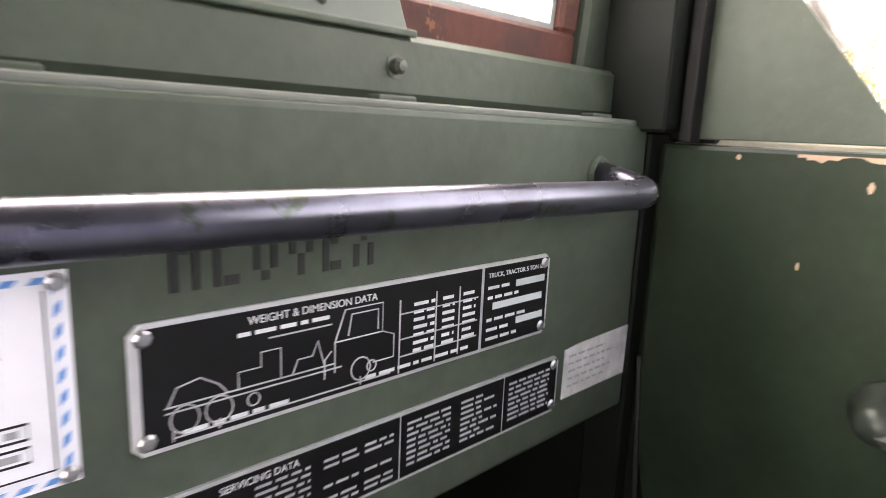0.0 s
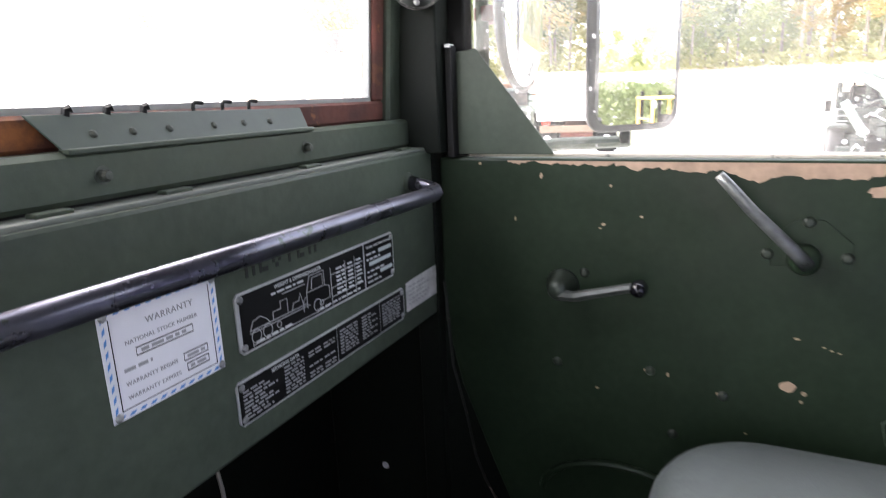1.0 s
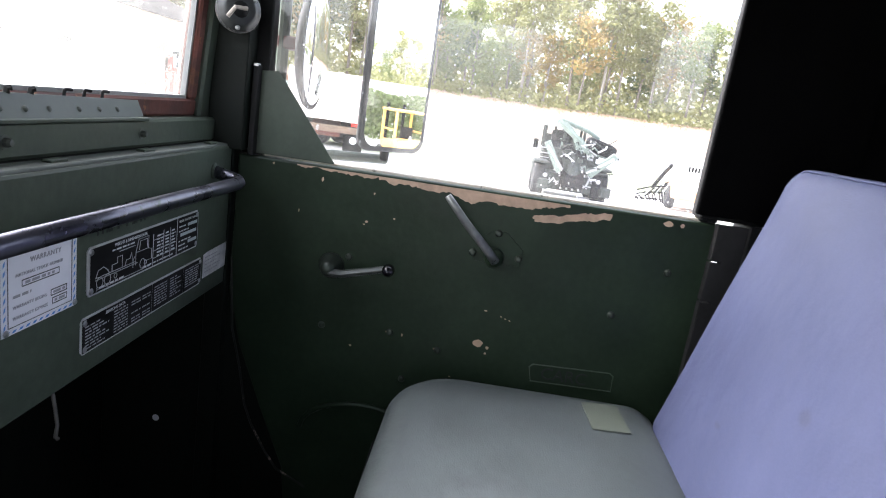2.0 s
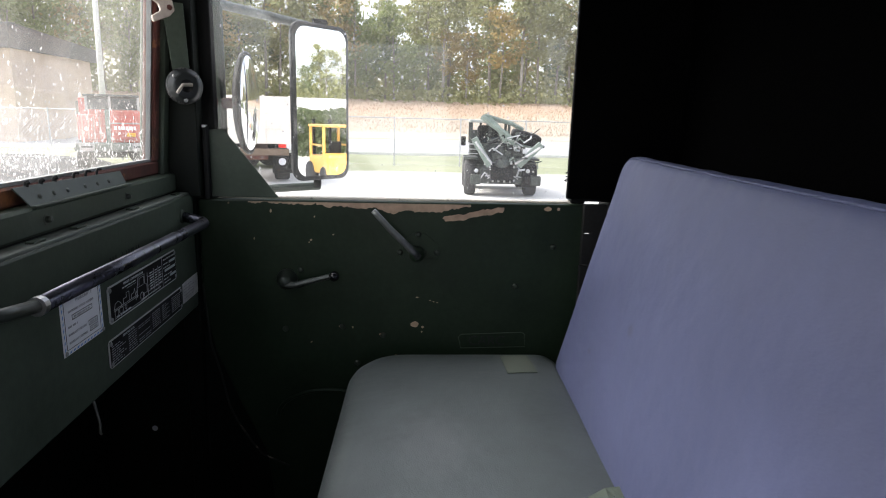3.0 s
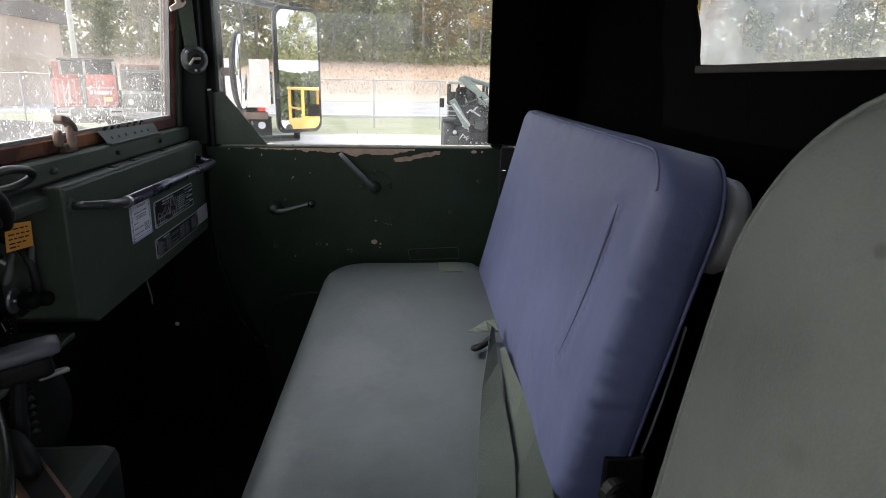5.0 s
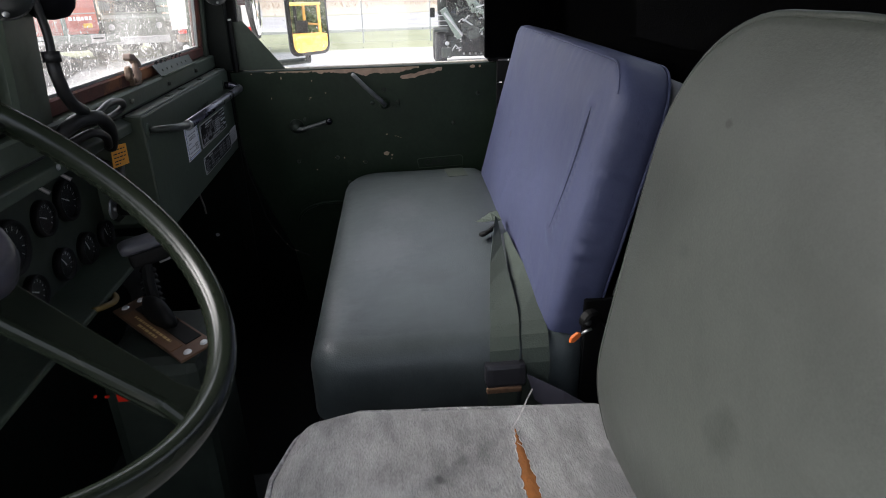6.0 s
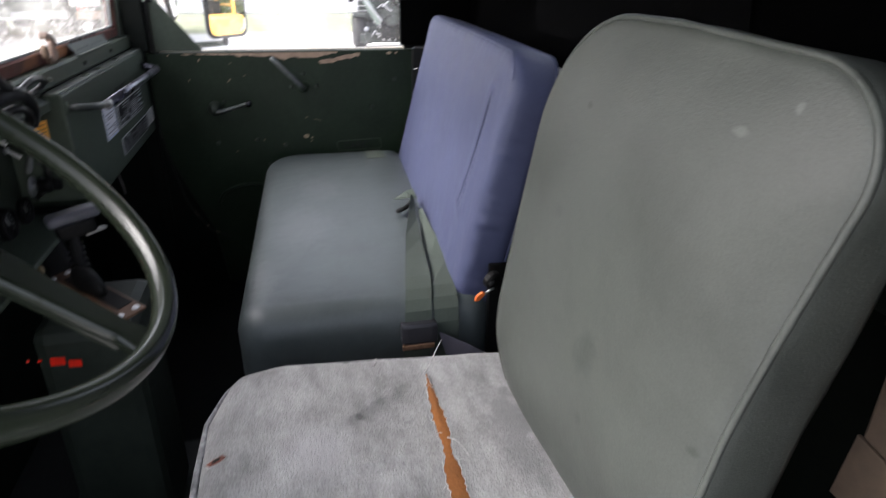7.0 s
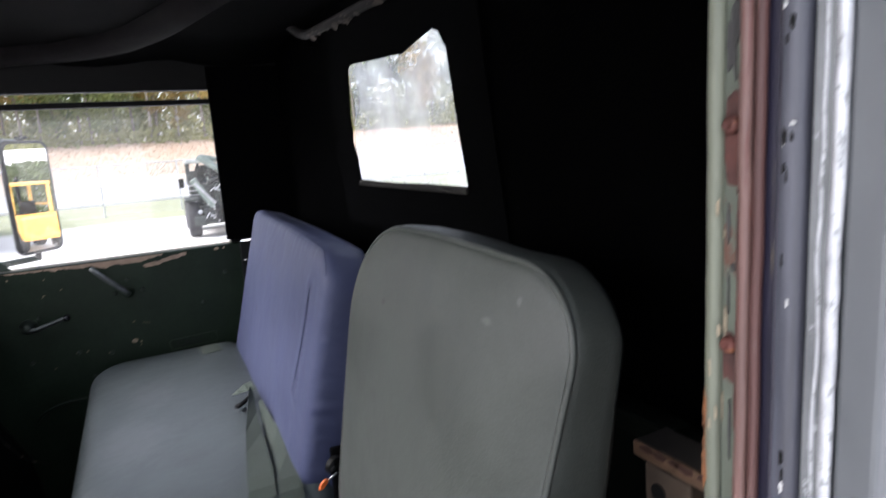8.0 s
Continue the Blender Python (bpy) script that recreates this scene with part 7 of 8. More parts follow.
def plant_woods():
    rnd = random.Random(21)
    spots = []
    for a10 in range(-1150, 700, 13):
        a = radians(a10 / 10 + rnd.uniform(-0.6, 0.6))
        for ring, (r0, r1) in enumerate(((85, 92), (93, 106))):
            r = rnd.uniform(r0, r1) + (55 if a10 < -500 else 0)
            if -18 < a10 / 10 < 40 or ring == 0:
                spots.append((r * math.cos(a), r * math.sin(a)))
    used = set()
    for i, (x, y) in enumerate(spots):
        k = rnd.choices(range(7), (4, 5, 1.6, 3, 4, 1.2, 5))[0]
        s = rnd.uniform(0.8, 1.25) * (0.8 if y < -90 else 1)
        m = Matrix.Translation((x, y, land(x, y) - 0.1)) @ Matrix.Rotation(rnd.uniform(0, math.tau), 4, "Z") @ Matrix.Diagonal((s, s, s * rnd.uniform(0.9, 1.15), 1))
        if k not in used:
            KINDS[k].matrix_basis = m
            used.add(k)
        else:
            copy = copy_thing(KINDS[k], Matrix.Identity(4))
            copy.matrix_basis = m
    # the tangle of brush and far stems behind the first rows
    bm = bmesh.new()
    for i in range(60000):
        a = radians(rnd.uniform(-118, 72))
        r = rnd.uniform(83, 116) + (55 if a < -0.87 else 0)
        x, y = r * math.cos(a), r * math.sin(a)
        top = 2.2 if r < 90 else (10.5 if a > -0.87 else 5)
        z = land(x, y) + abs(rnd.gauss(0, 0.55)) * top
        s = rnd.uniform(0.12, 0.34) * (1.0 if r < 96 else 1.8)
        u = Vector((rnd.gauss(0, 1), rnd.gauss(0, 1), rnd.gauss(0, 1))).normalized()
        v = u.orthogonal().normalized()
        p = Vector((x, y, z))
        bm.faces.new([bm.verts.new(p + s * q) for q in (u, v * 0.8, -u, -v)])
    ob = part("underbrush", bm, LEAF["olive"])
    tagged(ob, "dense brush and saplings under the trees", "brush", "", "stuff")
    grass = bmesh.new()
    for i in range(30000):
        a = radians(rnd.uniform(-30, 45))
        r = rnd.uniform(62, 86)
        x, y = r * math.cos(a), r * math.sin(a)
        p, hgt, w = Vector((x, y, land(x, y))), rnd.uniform(0.12, 0.40), rnd.uniform(0.015, 0.045)
        t = rnd.uniform(0, math.pi)
        d = Vector((math.cos(t), math.sin(t), 0)) * w
        grass.faces.new([grass.verts.new(q) for q in (p - d, p + d, p + Vector((rnd.uniform(-0.2, 0.2), rnd.uniform(-0.2, 0.2), hgt)))])
    ob = part("dry_grass", grass, leaf_mat("dry_grass_blades", (0.38, 0.26, 0.17), (0.54, 0.41, 0.29)))
    tagged(ob, "tall dry brown grass on the slope", "grass", "", "stuff")


plant_woods()


# ---------------------------------------------------------------- outside: mirrors
def door_mirror():
    ob = thing("side_mirror", (2.31, 0.55, 0.78), "tall rectangular truck mirror in a black rim on a tubular arm", "mirror")
    w, h = 0.172, 0.368
    n = Vector((-0.70, -0.714, -0.01)).normalized()
    x_axis = Vector((0.714, -0.70, 0))
    m = frame_from((2.325, 0.548, 0.800), x_axis, (0, 0, 1))
    out = round_rect(w, h, (0.03,) * 4, 8)
    part("rim", pad(out, 0.020, m @ pose(0, 0, -0.018), 0.004, 0.0), surface("black_rim", (0.03, 0.03, 0.032), 0.5, vary=0.2, second=(0.45, 0.45, 0.45), second_at=0.70, stain=40), ob, "black metal rim with rain drops", True)
    inner = [(x * 0.87, (y - h / 2) * 0.94 + h / 2) for x, y in out]
    part("mirror_glass", prism(inner, 0.001, m @ pose(0, 0, 0.0025)), MIRROR, ob, "silvered mirror glass")
    part("clamp", box((2.322, 0.552, 0.780), (2.340, 0.570, 0.802), 0.004), BLACK, ob)
    part("upper_arm", tube([(2.16, 0.738, 1.178), (2.25, 0.66, 1.172), (2.345, 0.57, 1.163)], 0.010, 10), surface("weathered_arm", (0.20, 0.22, 0.20), 0.5, vary=0.4, stain=30, second=(0.10, 0.05, 0.035), second_at=0.62), ob, "weathered pale tubular arm")
    part("lower_arm", tube([(2.16, 0.735, 0.78), (2.25, 0.65, 0.785), (2.345, 0.56, 0.782)], 0.010, 10), GREEN, ob, "green tubular arm")
    part("post", tube([(2.16, 0.74, 0.75), (2.16, 0.74, 1.19)], 0.011, 10), GREEN, ob, "green upright tube")
    part("bracket", prism([(0, 0), (0.05, 0.01), (0.045, 0.02), (0, 0.018)], 0.006, pose(2.35, 0.57, 1.165, 80, 0, -40), 0.001), BLACK, ob)
    return ob


door_mirror()


def convex_mirror():
    ob = thing("round_mirror", (2.215, 0.70, 0.87), "round convex mirror in a black rim on a rusty clamp", "mirror")
    q = frame_from((2.215, 0.70, 0.978), (0.998, 0.045, 0), (0, 0, 1)) @ Matrix.Scale(1.1, 4)
    part("dish", lathe([(0.03, -0.02), (0.085, -0.010), (0.099, -0.003), (0.102, 0.002), (0.102, 0.006), (0.097, 0.0075), (0.094, 0.006)], 40, q), BLACK, ob, "black dish", True)
    prof = [(0.095 * math.sin(a), 0.0045 + 0.015 * math.cos(a)) for a in [1.5708 - 0.157 * i for i in range(10)]] + [(0.0001, 0.0195)]
    part("mirror_glass", lathe(prof, 40, q), MIRROR, ob, "bulging mirror glass", True)
    part("clamp", box((2.150, 0.700, 0.966), (2.20, 0.748, 0.988), 0.003), RUST, ob, "rusty clamp")
    return ob


convex_mirror()


def drops(name, count, lo, hi, seed, shear=False, label="", size=(0.0004, 0.0014), heavy=None):
    """Rain drops on the outside of a pane: flattened beads."""
    rnd = random.Random(seed)
    bm = bmesh.new()
    for i in range(count):
        x, y, z = (rnd.uniform(a, b) for a, b in zip(lo, hi))
        if heavy and rnd.random() < 0.52:
            z = lo[2] + abs(rnd.gauss(0, heavy))
        r = rnd.uniform(*size) * (1.6 if rnd.random() < 0.12 else 1.0)
        c = Vector((x, y, z))
        if shear:
            c = LEAN_BACK @ c
            a1, a2, out = Vector((1, 0, 0)), Vector((0, -0.078, 1)), Vector((0, 1, 0.078))
        else:
            a1, a2, out = Vector((0, 1, 0)), Vector((0, 0, 1)), Vector((1, 0, 0))
        tall = rnd.uniform(0.9, 2.1)
        top = bm.verts.new(c + out * r * 0.7)
        ring = [bm.verts.new(c + r * (math.cos(k * math.tau / 6) * a1 + math.sin(k * math.tau / 6) * a2 * tall)) for k in range(6)]
        for k in range(6):
            bm.faces.new((ring[k], ring[(k + 1) % 6], top))
    ob = part(name, bm, DROP, None, "", True)
    tagged(ob, label, "rain drops", "", "stuff")
    ob.visible_shadow = False


drops("windshield_drops", 3600, (1.08, 0.8405, 0.865), (1.985, 0.8405, 1.285), 5, True, "rain drops on the windshield glass", heavy=0.06)
drops("windshield_drops", 700, (0.14, 0.8405, 0.865), (0.94, 0.8405, 1.285), 6, True, "rain drops on the windshield glass", heavy=0.05)
drops("window_drops", 420, (2.0985, -0.01, 0.79), (2.0985, 0.72, 1.25), 7, False, "rain drops on the door window", (0.0006, 0.0018))


# ---------------------------------------------------------------- outside: vehicles
TYRE = surface("tyre_rubber", (0.025, 0.025, 0.026), 0.85, vary=0.3, grain=20)


def wheel(parent, x, y, z, r, w, axis="x", rim=GALV):
    turn = pose(x, y, z, 0, 90, 0) if axis == "x" else pose(x, y, z, 90, 0, 0)
    t = part("wheel", lathe([(r * 0.56, -w / 2), (r * 0.9, -w / 2), (r, -w * 0.36), (r, w * 0.36), (r * 0.9, w / 2), (r * 0.56, w / 2)], 22, turn), TYRE, parent, "black tyre", True)
    part("rim", lathe([(0.02, w * 0.30), (r * 0.3, w * 0.30), (r * 0.5, w * 0.42), (r * 0.57, w * 0.5), (r * 0.57, -w * 0.5), (r * 0.5, -w * 0.42), (r * 0.3, -w * 0.3), (0.02, -w * 0.3)], 18, turn), rim, t)
    return t


def placed(ob, x, y, turn, scale=1.0):
    ob.matrix_basis = Matrix.Translation((x, y, GROUND)) @ Matrix.Rotation(radians(turn), 4, "Z") @ Matrix.Diagonal((scale, scale, scale, 1))
    return ob


# each vehicle is built at the origin, nose along -x, then set in its place
MIL = surface("vehicle_dark_green", (0.026, 0.032, 0.027), 0.6, vary=0.4, grain=12, stain=2)
MIL_PALE = surface("vehicle_dull_green", (0.12, 0.14, 0.12), 0.6, vary=0.3, grain=12, stain=2)
DARK_GLASS = plain("dark_vehicle_glass", (0.02, 0.025, 0.03), 0.1)


def engineer_tractor():
    """Seen from its digger end: local x leads away from the lot's truck, local -y to its right."""
    ob = thing("military_tractor", (0, 0, 0), "dark green military tractor with a folded backhoe and spread stabiliser arms", "tractor")
    arm_green = surface("worn_arm_green", (0.16, 0.20, 0.17), 0.5, vary=0.3, grain=10, stain=3)
    for y in (-0.86, 0.86):
        for x in (0.45, 2.6):
            wheel(ob, x, y, 0.50, 0.50, 0.32, "y", MIL)
        part("fender", box((-0.05, y - 0.20, 1.02), (1.0, y + 0.20, 1.09), 0.03), MIL, ob)
        part("side_box", box((1.05, y - 0.18, 0.55), (2.0, y + 0.18, 1.0), 0.04), MIL, ob)
    part("chassis", box((0.0, -0.62, 0.35), (3.3, 0.62, 0.80), 0.05), MIL, ob)
    part("cab_body", box((1.3, -0.82, 0.80), (2.5, 0.84, 1.42), 0.06), MIL, ob)
    for y in (-0.30, 0.26, 0.82):
        for x in (1.34, 2.46):
            part("cab_post", box((x - 0.04, y - 0.04, 1.4), (x + 0.04, y + 0.04, 2.05), 0.01), MIL, ob)
    part("cab_roof", box((1.25, -0.36, 2.03), (2.55, 0.88, 2.12), 0.03), surface("pale_cab_roof", (0.34, 0.36, 0.33), 0.6, vary=0.2, grain=8), ob, "pale roof panel")
    part("cab_screen", box((1.32, -0.28, 1.45), (1.34, 0.78, 1.62), 0.004), DARK_GLASS, ob)
    part("cab_seat", cushion(0.5, 0.6, 0.55, 0.08, pose(2.0, 0.3, 1.4), 0.0, 5), BLACK, ob, "", True)
    part("cab_back", box((2.38, -0.28, 1.42), (2.44, 0.80, 1.80), 0.02), MIL, ob)
    part("roll_bar", tube([(1.34, 0.55, 1.42), (1.34, 0.55, 2.03)], 0.035, 6, tube([(1.5, -0.05, 1.42), (1.4, 0.15, 2.03)], 0.03, 6)), BLACK, ob)
    part("hood", prism([(0, 0), (1.1, 0), (1.05, 0.42), (0.1, 0.52)], 0.9, pose(2.4, 0.45, 0.85, 90, 0, 0), 0.05), MIL, ob)
    part("drum", moved(cushion(0.55, 0.85, 0.34, 0.09, Matrix.Identity(4), 0.02, 6), pose(0.55, -0.66, 1.46, 14, -4, 0)), BLACK, ob, "dark tarpaulin-wrapped bundle", True)
    part("bundle_rack", tube([(0.35, -1.06, 1.36), (0.35, -0.28, 1.46), (0.8, -0.28, 1.48)], 0.03, 6), arm_green, ob)
    for pts, r in ((((0.30, 0.58, 2.20), (0.1, -0.05, 1.76), (0.0, -0.33, 1.52)), 0.085), (((0.42, 0.44, 2.22), (0.2, 0.10, 1.90), (0.05, -0.06, 1.50)), 0.075), (((0.36, 0.50, 2.24), (0.5, -0.30, 2.02), (0.6, -0.62, 1.86)), 0.06)):
        part("boom", tube(pts, r, 6), arm_green, ob, "pale green folded boom")
    for y0, z0, y1, z1 in ((0.80, 1.62, 0.34, 0.86), (-1.06, 1.50, -0.44, 0.88)):
        d = Vector((0, y1 - y0, z1 - z0))
        m = frame_from((-0.12, (y0 + y1) / 2, (z0 + z1) / 2), (0, d.y, d.z), (1, 0, 0))
        part("stabiliser", moved(box((-d.length / 2, -0.09, -0.09), (d.length / 2, 0.09, 0.09), 0.02), m), arm_green, ob, "folded stabiliser arm")
        part("stabiliser_ram", tube([(-0.22, y0 * 0.96, z0 - 0.1), (-0.22, y1 * 0.8, z1 + 0.06)], 0.035, 6), STEEL, ob)
        part("stabiliser_foot", box((-0.25, y0 * 0.9 - 0.14, 0.35), (-0.05, y0 * 0.9 + 0.14, 0.62), 0.03), MIL, ob)
    part("slew_post", lathe([(0.10, 0.0), (0.24, 0.05), (0.26, 0.4), (0.14, 0.65), (0.12, 0.85)], 14, pose(-0.05, 0.0, 0.55)), MIL, ob, "", True)
    part("bucket", prism([(0, 0), (0.42, 0.08), (0.48, 0.42), (0.26, 0.5), (0.0, 0.3)], 0.62, pose(-0.40, 0.31, 0.45, 90, 0, 0), 0.02), BLACK, ob, "dark digger bucket")
    for y in (-0.24, -0.08, 0.08, 0.24):
        part("tooth", prism([(0, 0), (0.12, 0.03), (0, 0.06)], 0.05, pose(-0.42, y, 0.44, 90, 0, 180), 0.004), STEEL, ob)
    for y, z in ((-0.74, 0.74), (0.70, 0.72)):
        part("lamp", lathe([(0.02, 0.03), (0.055, 0.02), (0.06, 0)], 12, pose(-0.07, y, z, 0, -90, 0)), GALV, ob, "round lamp")
    part("lamp_box", box((-0.06, -0.98, 0.28), (0.12, -0.58, 0.92), 0.03), BLACK, ob)
    rnd = random.Random(31)
    for i in range(80):
        a = Vector((rnd.uniform(-0.30, 0.15), rnd.gauss(-0.05, 0.36), rnd.uniform(0.42, 1.65)))
        mid = a + Vector((rnd.uniform(-0.12, 0.05), rnd.gauss(0, 0.15), rnd.uniform(0.0, 0.22)))
        end = mid + Vector((rnd.uniform(-0.05, 0.12), rnd.gauss(0, 0.15), rnd.uniform(-0.25, 0.15)))
        part("hydraulic_line", tube([a, mid, end], rnd.uniform(0.012, 0.032), 5), (BLACK, MIL, GALV, arm_green)[i % 4], ob)
    for i in range(16):
        a = Vector((rnd.uniform(-0.2, 0.1), rnd.gauss(-0.05, 0.35), rnd.uniform(0.5, 1.5)))
        q = Vector((rnd.uniform(0.03, 0.08), rnd.uniform(0.03, 0.09), rnd.uniform(0.03, 0.08)))
        part("valve_block", box(a - q, a + q, 0.01), (MIL, BLACK, GALV)[i % 3], ob)
    for z in (1.62, 1.75, 1.9):
        part("ladder_rung", tube([(1.2, 0.9, z - 0.5), (1.2, 0.62, z - 0.5)], 0.015, 5), GALV, ob)
    part("mirror", box((1.25, 0.98, 1.35), (1.29, 1.12, 1.62), 0.02), BLACK, ob)
    return ob


placed(engineer_tractor(), 18.7, -2.57, -4, 1.04)


def skid_loader():
    """Seen from behind: local x leads away, local +y to its grapple."""
    ob = thing("skid_loader", (0, 0, 0), "white and orange compact loader with a dark lattice grapple", "loader")
    body = surface("orange_paint", (0.72, 0.42, 0.22), 0.5, vary=0.15, grain=8)
    white = surface("cream_paint", (0.78, 0.77, 0.74), 0.5, vary=0.12, grain=8)
    for y in (-0.62, 0.36):
        for x in (0.35, 1.3):
            wheel(ob, x, y, 0.34, 0.34, 0.24, "y", white)
    part("body", box((0.0, -0.66, 0.30), (1.7, 0.42, 0.86), 0.06), body, ob, "orange lower body")
    part("engine_cover", prism([(-0.62, 0.86), (0.38, 0.86), (0.34, 1.30), (0.12, 1.52), (-0.46, 1.56), (-0.60, 1.36)], 1.5, Matrix(((0, 0, 1, 0.04), (1, 0, 0, 0), (0, 1, 0, 0), (0, 0, 0, 1))), 0.05), white, ob, "white rounded cover")
    for i in range(6):
        part("louvre", box((0.02, -0.44 + i * 0.09, 1.16), (0.05, -0.39 + i * 0.09, 1.30), 0.005), BLACK, ob)
    part("guard_rail", tube(rounded([(0.2, -0.5, 1.5), (0.2, -0.5, 1.84), (0.9, -0.5, 1.84), (0.9, 0.3, 1.84), (0.2, 0.3, 1.84), (0.2, 0.3, 1.5)], 0.06), 0.02, 6), GALV, ob)
    part("tail_panel", box((-0.03, -0.50, 0.60), (0.02, 0.30, 0.82), 0.02), white, ob)
    part("lift_arm", tube(rounded([(0.3, 0.52, 1.25), (1.0, 0.60, 1.0), (1.3, 0.85, 0.45)], 0.2), 0.06, 6), BLACK, ob)
    rnd = random.Random(9)
    for i in range(14):
        y = 0.48 + 0.06 * i
        h = 0.75 - 0.04 * i + rnd.uniform(-0.08, 0.08)
        part("tine", tube([(0.5 + rnd.uniform(-0.2, 0.2), y, 0.12), (0.4 + rnd.uniform(-0.1, 0.3), y + 0.10, h * 0.6), (0.5, y - 0.06, h)], 0.022, 5), BLACK if i % 3 else STEEL, ob)
    for z in (0.2, 0.42, 0.62):
        part("grapple_bar", tube([(0.5, 0.44, z), (0.45, 0.9, z * 0.9), (0.5, 1.34, z * 0.6)], 0.025, 5), BLACK, ob)
    return ob


placed(skid_loader(), 21.6, -6.85, -12, 1.12)


def cargo_truck():
    ob = thing("box_truck", (0, 0, 0), "cream-bodied cargo truck seen from its tail with black mud flaps", "truck")
    cream = surface("cream_body_paint", (0.80, 0.73, 0.65), 0.55, vary=0.12, grain=6, stain=1.5)
    part("body", box((0.0, -1.22, 1.30), (5.5, 1.22, 2.75), 0.03), cream, ob, "cream panelled body")
    for i in range(5):
        part("side_rib", box((0.4 + i * 1.15, -1.27, 1.3), (0.48 + i * 1.15, -1.215, 2.75), 0.01), cream, ob)
    for z in (1.3, 1.75, 2.25, 2.72):
        part("tail_rail", box((-0.04, -1.24, z - 0.03), (0.02, 1.24, z + 0.03), 0.01), cream, ob)
    for y in (-1.2, -0.4, 0.4, 1.2):
        part("tail_post", box((-0.05, y - 0.04, 1.3), (0.0, y + 0.04, 2.78), 0.01), cream, ob)
    part("chassis", box((0.1, -0.5, 0.75), (7.5, 0.5, 1.05), 0.02), RUST, ob)
    part("bumper", box((-0.06, -1.15, 0.9), (0.05, 1.15, 1.12), 0.02), TAN, ob)
    for y in (-0.95, 0.95):
        wheel(ob, 1.3, y, 0.52, 0.52, 0.5, "y", MIL)
        wheel(ob, 2.6, y, 0.52, 0.52, 0.5, "y", MIL)
        wheel(ob, 6.6, y, 0.52, 0.52, 0.3, "y", MIL)
        flap = part("mud_flap", box((0.55, y - 0.32, 0.28), (0.58, y + 0.32, 0.95), 0.006), BLACK, ob, "black mud flap")
        part("emblem", lathe([(0.09, 0.0), (0.12, 0.003), (0.12, 0.006), (0.09, 0.008)], 16, pose(0.548, y, 0.66, 0, -90, 0)), WHITE, flap, "round white emblem")
        part("tail_lamp", box((-0.08, y - 0.12, 1.15), (-0.04, y + 0.12, 1.26), 0.01), RED, ob, "red tail lamp")
    part("cab", box((5.7, -1.15, 1.0), (7.4, 1.15, 2.9), 0.1), cream, ob)
    return ob


placed(cargo_truck(), 21.0, 5.1, 12)


def red_truck():
    ob = thing("red_truck", (0, 0, 0), "red flat-fronted truck with a grey-green bumper parked nose-on in the lot", "truck")
    red = surface("faded_red_paint", (0.50, 0.10, 0.075), 0.45, vary=0.2, grain=6, stain=2)
    pale = surface("pale_trim", (0.36, 0.34, 0.33), 0.6, vary=0.2, grain=8)
    part("front_panel", box((0.0, -0.98, 1.15), (0.5, -0.02, 2.18), 0.04), red, ob, "faded red front")
    part("side_panel", box((0.15, 0.10, 1.15), (0.7, 0.98, 2.02), 0.04), red, ob, "faded red slatted side")
    part("roof", box((0.1, -1.0, 2.62), (1.9, 0.75, 2.72), 0.04), MIL, ob, "dark roof")
    part("back_wall", box((1.7, -0.98, 1.0), (1.85, 0.98, 2.6), 0.03), red, ob)
    part("windscreen", box((0.12, -0.92, 2.2), (0.16, 0.62, 2.60), 0.01), DARK_GLASS, ob, "dark windscreen")
    for y in (-0.95, -0.05, 0.66):
        part("post", box((0.06, y - 0.04, 2.15), (0.16, y + 0.04, 2.64), 0.015), pale, ob)
    part("centre_pillar", box((-0.02, -0.02, 1.0), (0.12, 0.12, 2.2), 0.02), MIL_PALE, ob, "grey-green pillar")
    for y in (0.30, 0.48, 0.66, 0.84):
        part("slat", box((0.11, y - 0.025, 1.2), (0.15, y + 0.025, 1.98), 0.01), surface("pink_slat", (0.48, 0.24, 0.20), 0.6, vary=0.2, grain=8), ob, "pale upright slat")
    part("seam", box((-0.012, -0.96, 1.72), (0.005, -0.04, 1.76), 0.003), pale, ob)
    for i, w in enumerate((0.10, 0.06, 0.12, 0.08, 0.11, 0.07)):
        y = -0.18 - 0.12 * i
        part("marking", box((-0.014, y - w / 2, 1.52), (0.004, y + w / 2, 1.64), 0.002), WHITE, ob, "white painted mark")
    part("indicator", box((-0.06, -0.80, 1.28), (0.0, -0.52, 1.42), 0.02), plain("amber_lens", (0.8, 0.42, 0.03), 0.3), ob, "amber lens")
    part("bumper", box((-0.35, -1.55, 0.78), (-0.1, 1.1, 1.06), 0.04), MIL_PALE, ob, "grey-green bumper")
    for y in (0.72, -0.88):
        part("bumper_plate", box((-0.375, y - 0.22, 0.80), (-0.345, y + 0.22, 1.08), 0.01), pale, ob, "white bumper plate")
        part("plate_bar", box((-0.385, y - 0.17, 0.92), (-0.37, y + 0.17, 0.97), 0.004), BLACK, ob)
    part("chassis", box((0.0, -0.5, 0.55), (5.5, 0.5, 0.9), 0.03), MIL, ob)
    for y in (-0.9, 0.9):
        wheel(ob, 0.6, y, 0.5, 0.5, 0.34, "y")
        wheel(ob, 4.4, y, 0.5, 0.5, 0.45, "y")
    part("flat_bed", box((2.1, -1.1, 1.0), (5.6, 1.1, 1.15), 0.02), BLACK, ob)
    part("headboard", bars([((2.1, -1.1, 1.15), (2.18, -1.0, 2.5)), ((2.1, 1.0, 1.15), (2.18, 1.1, 2.5)), ((2.1, -1.0, 2.4), (2.18, 1.0, 2.5))], 0.01), MIL_PALE, ob)
    return ob


placed(red_truck(), 23.4, 10.5, 23)


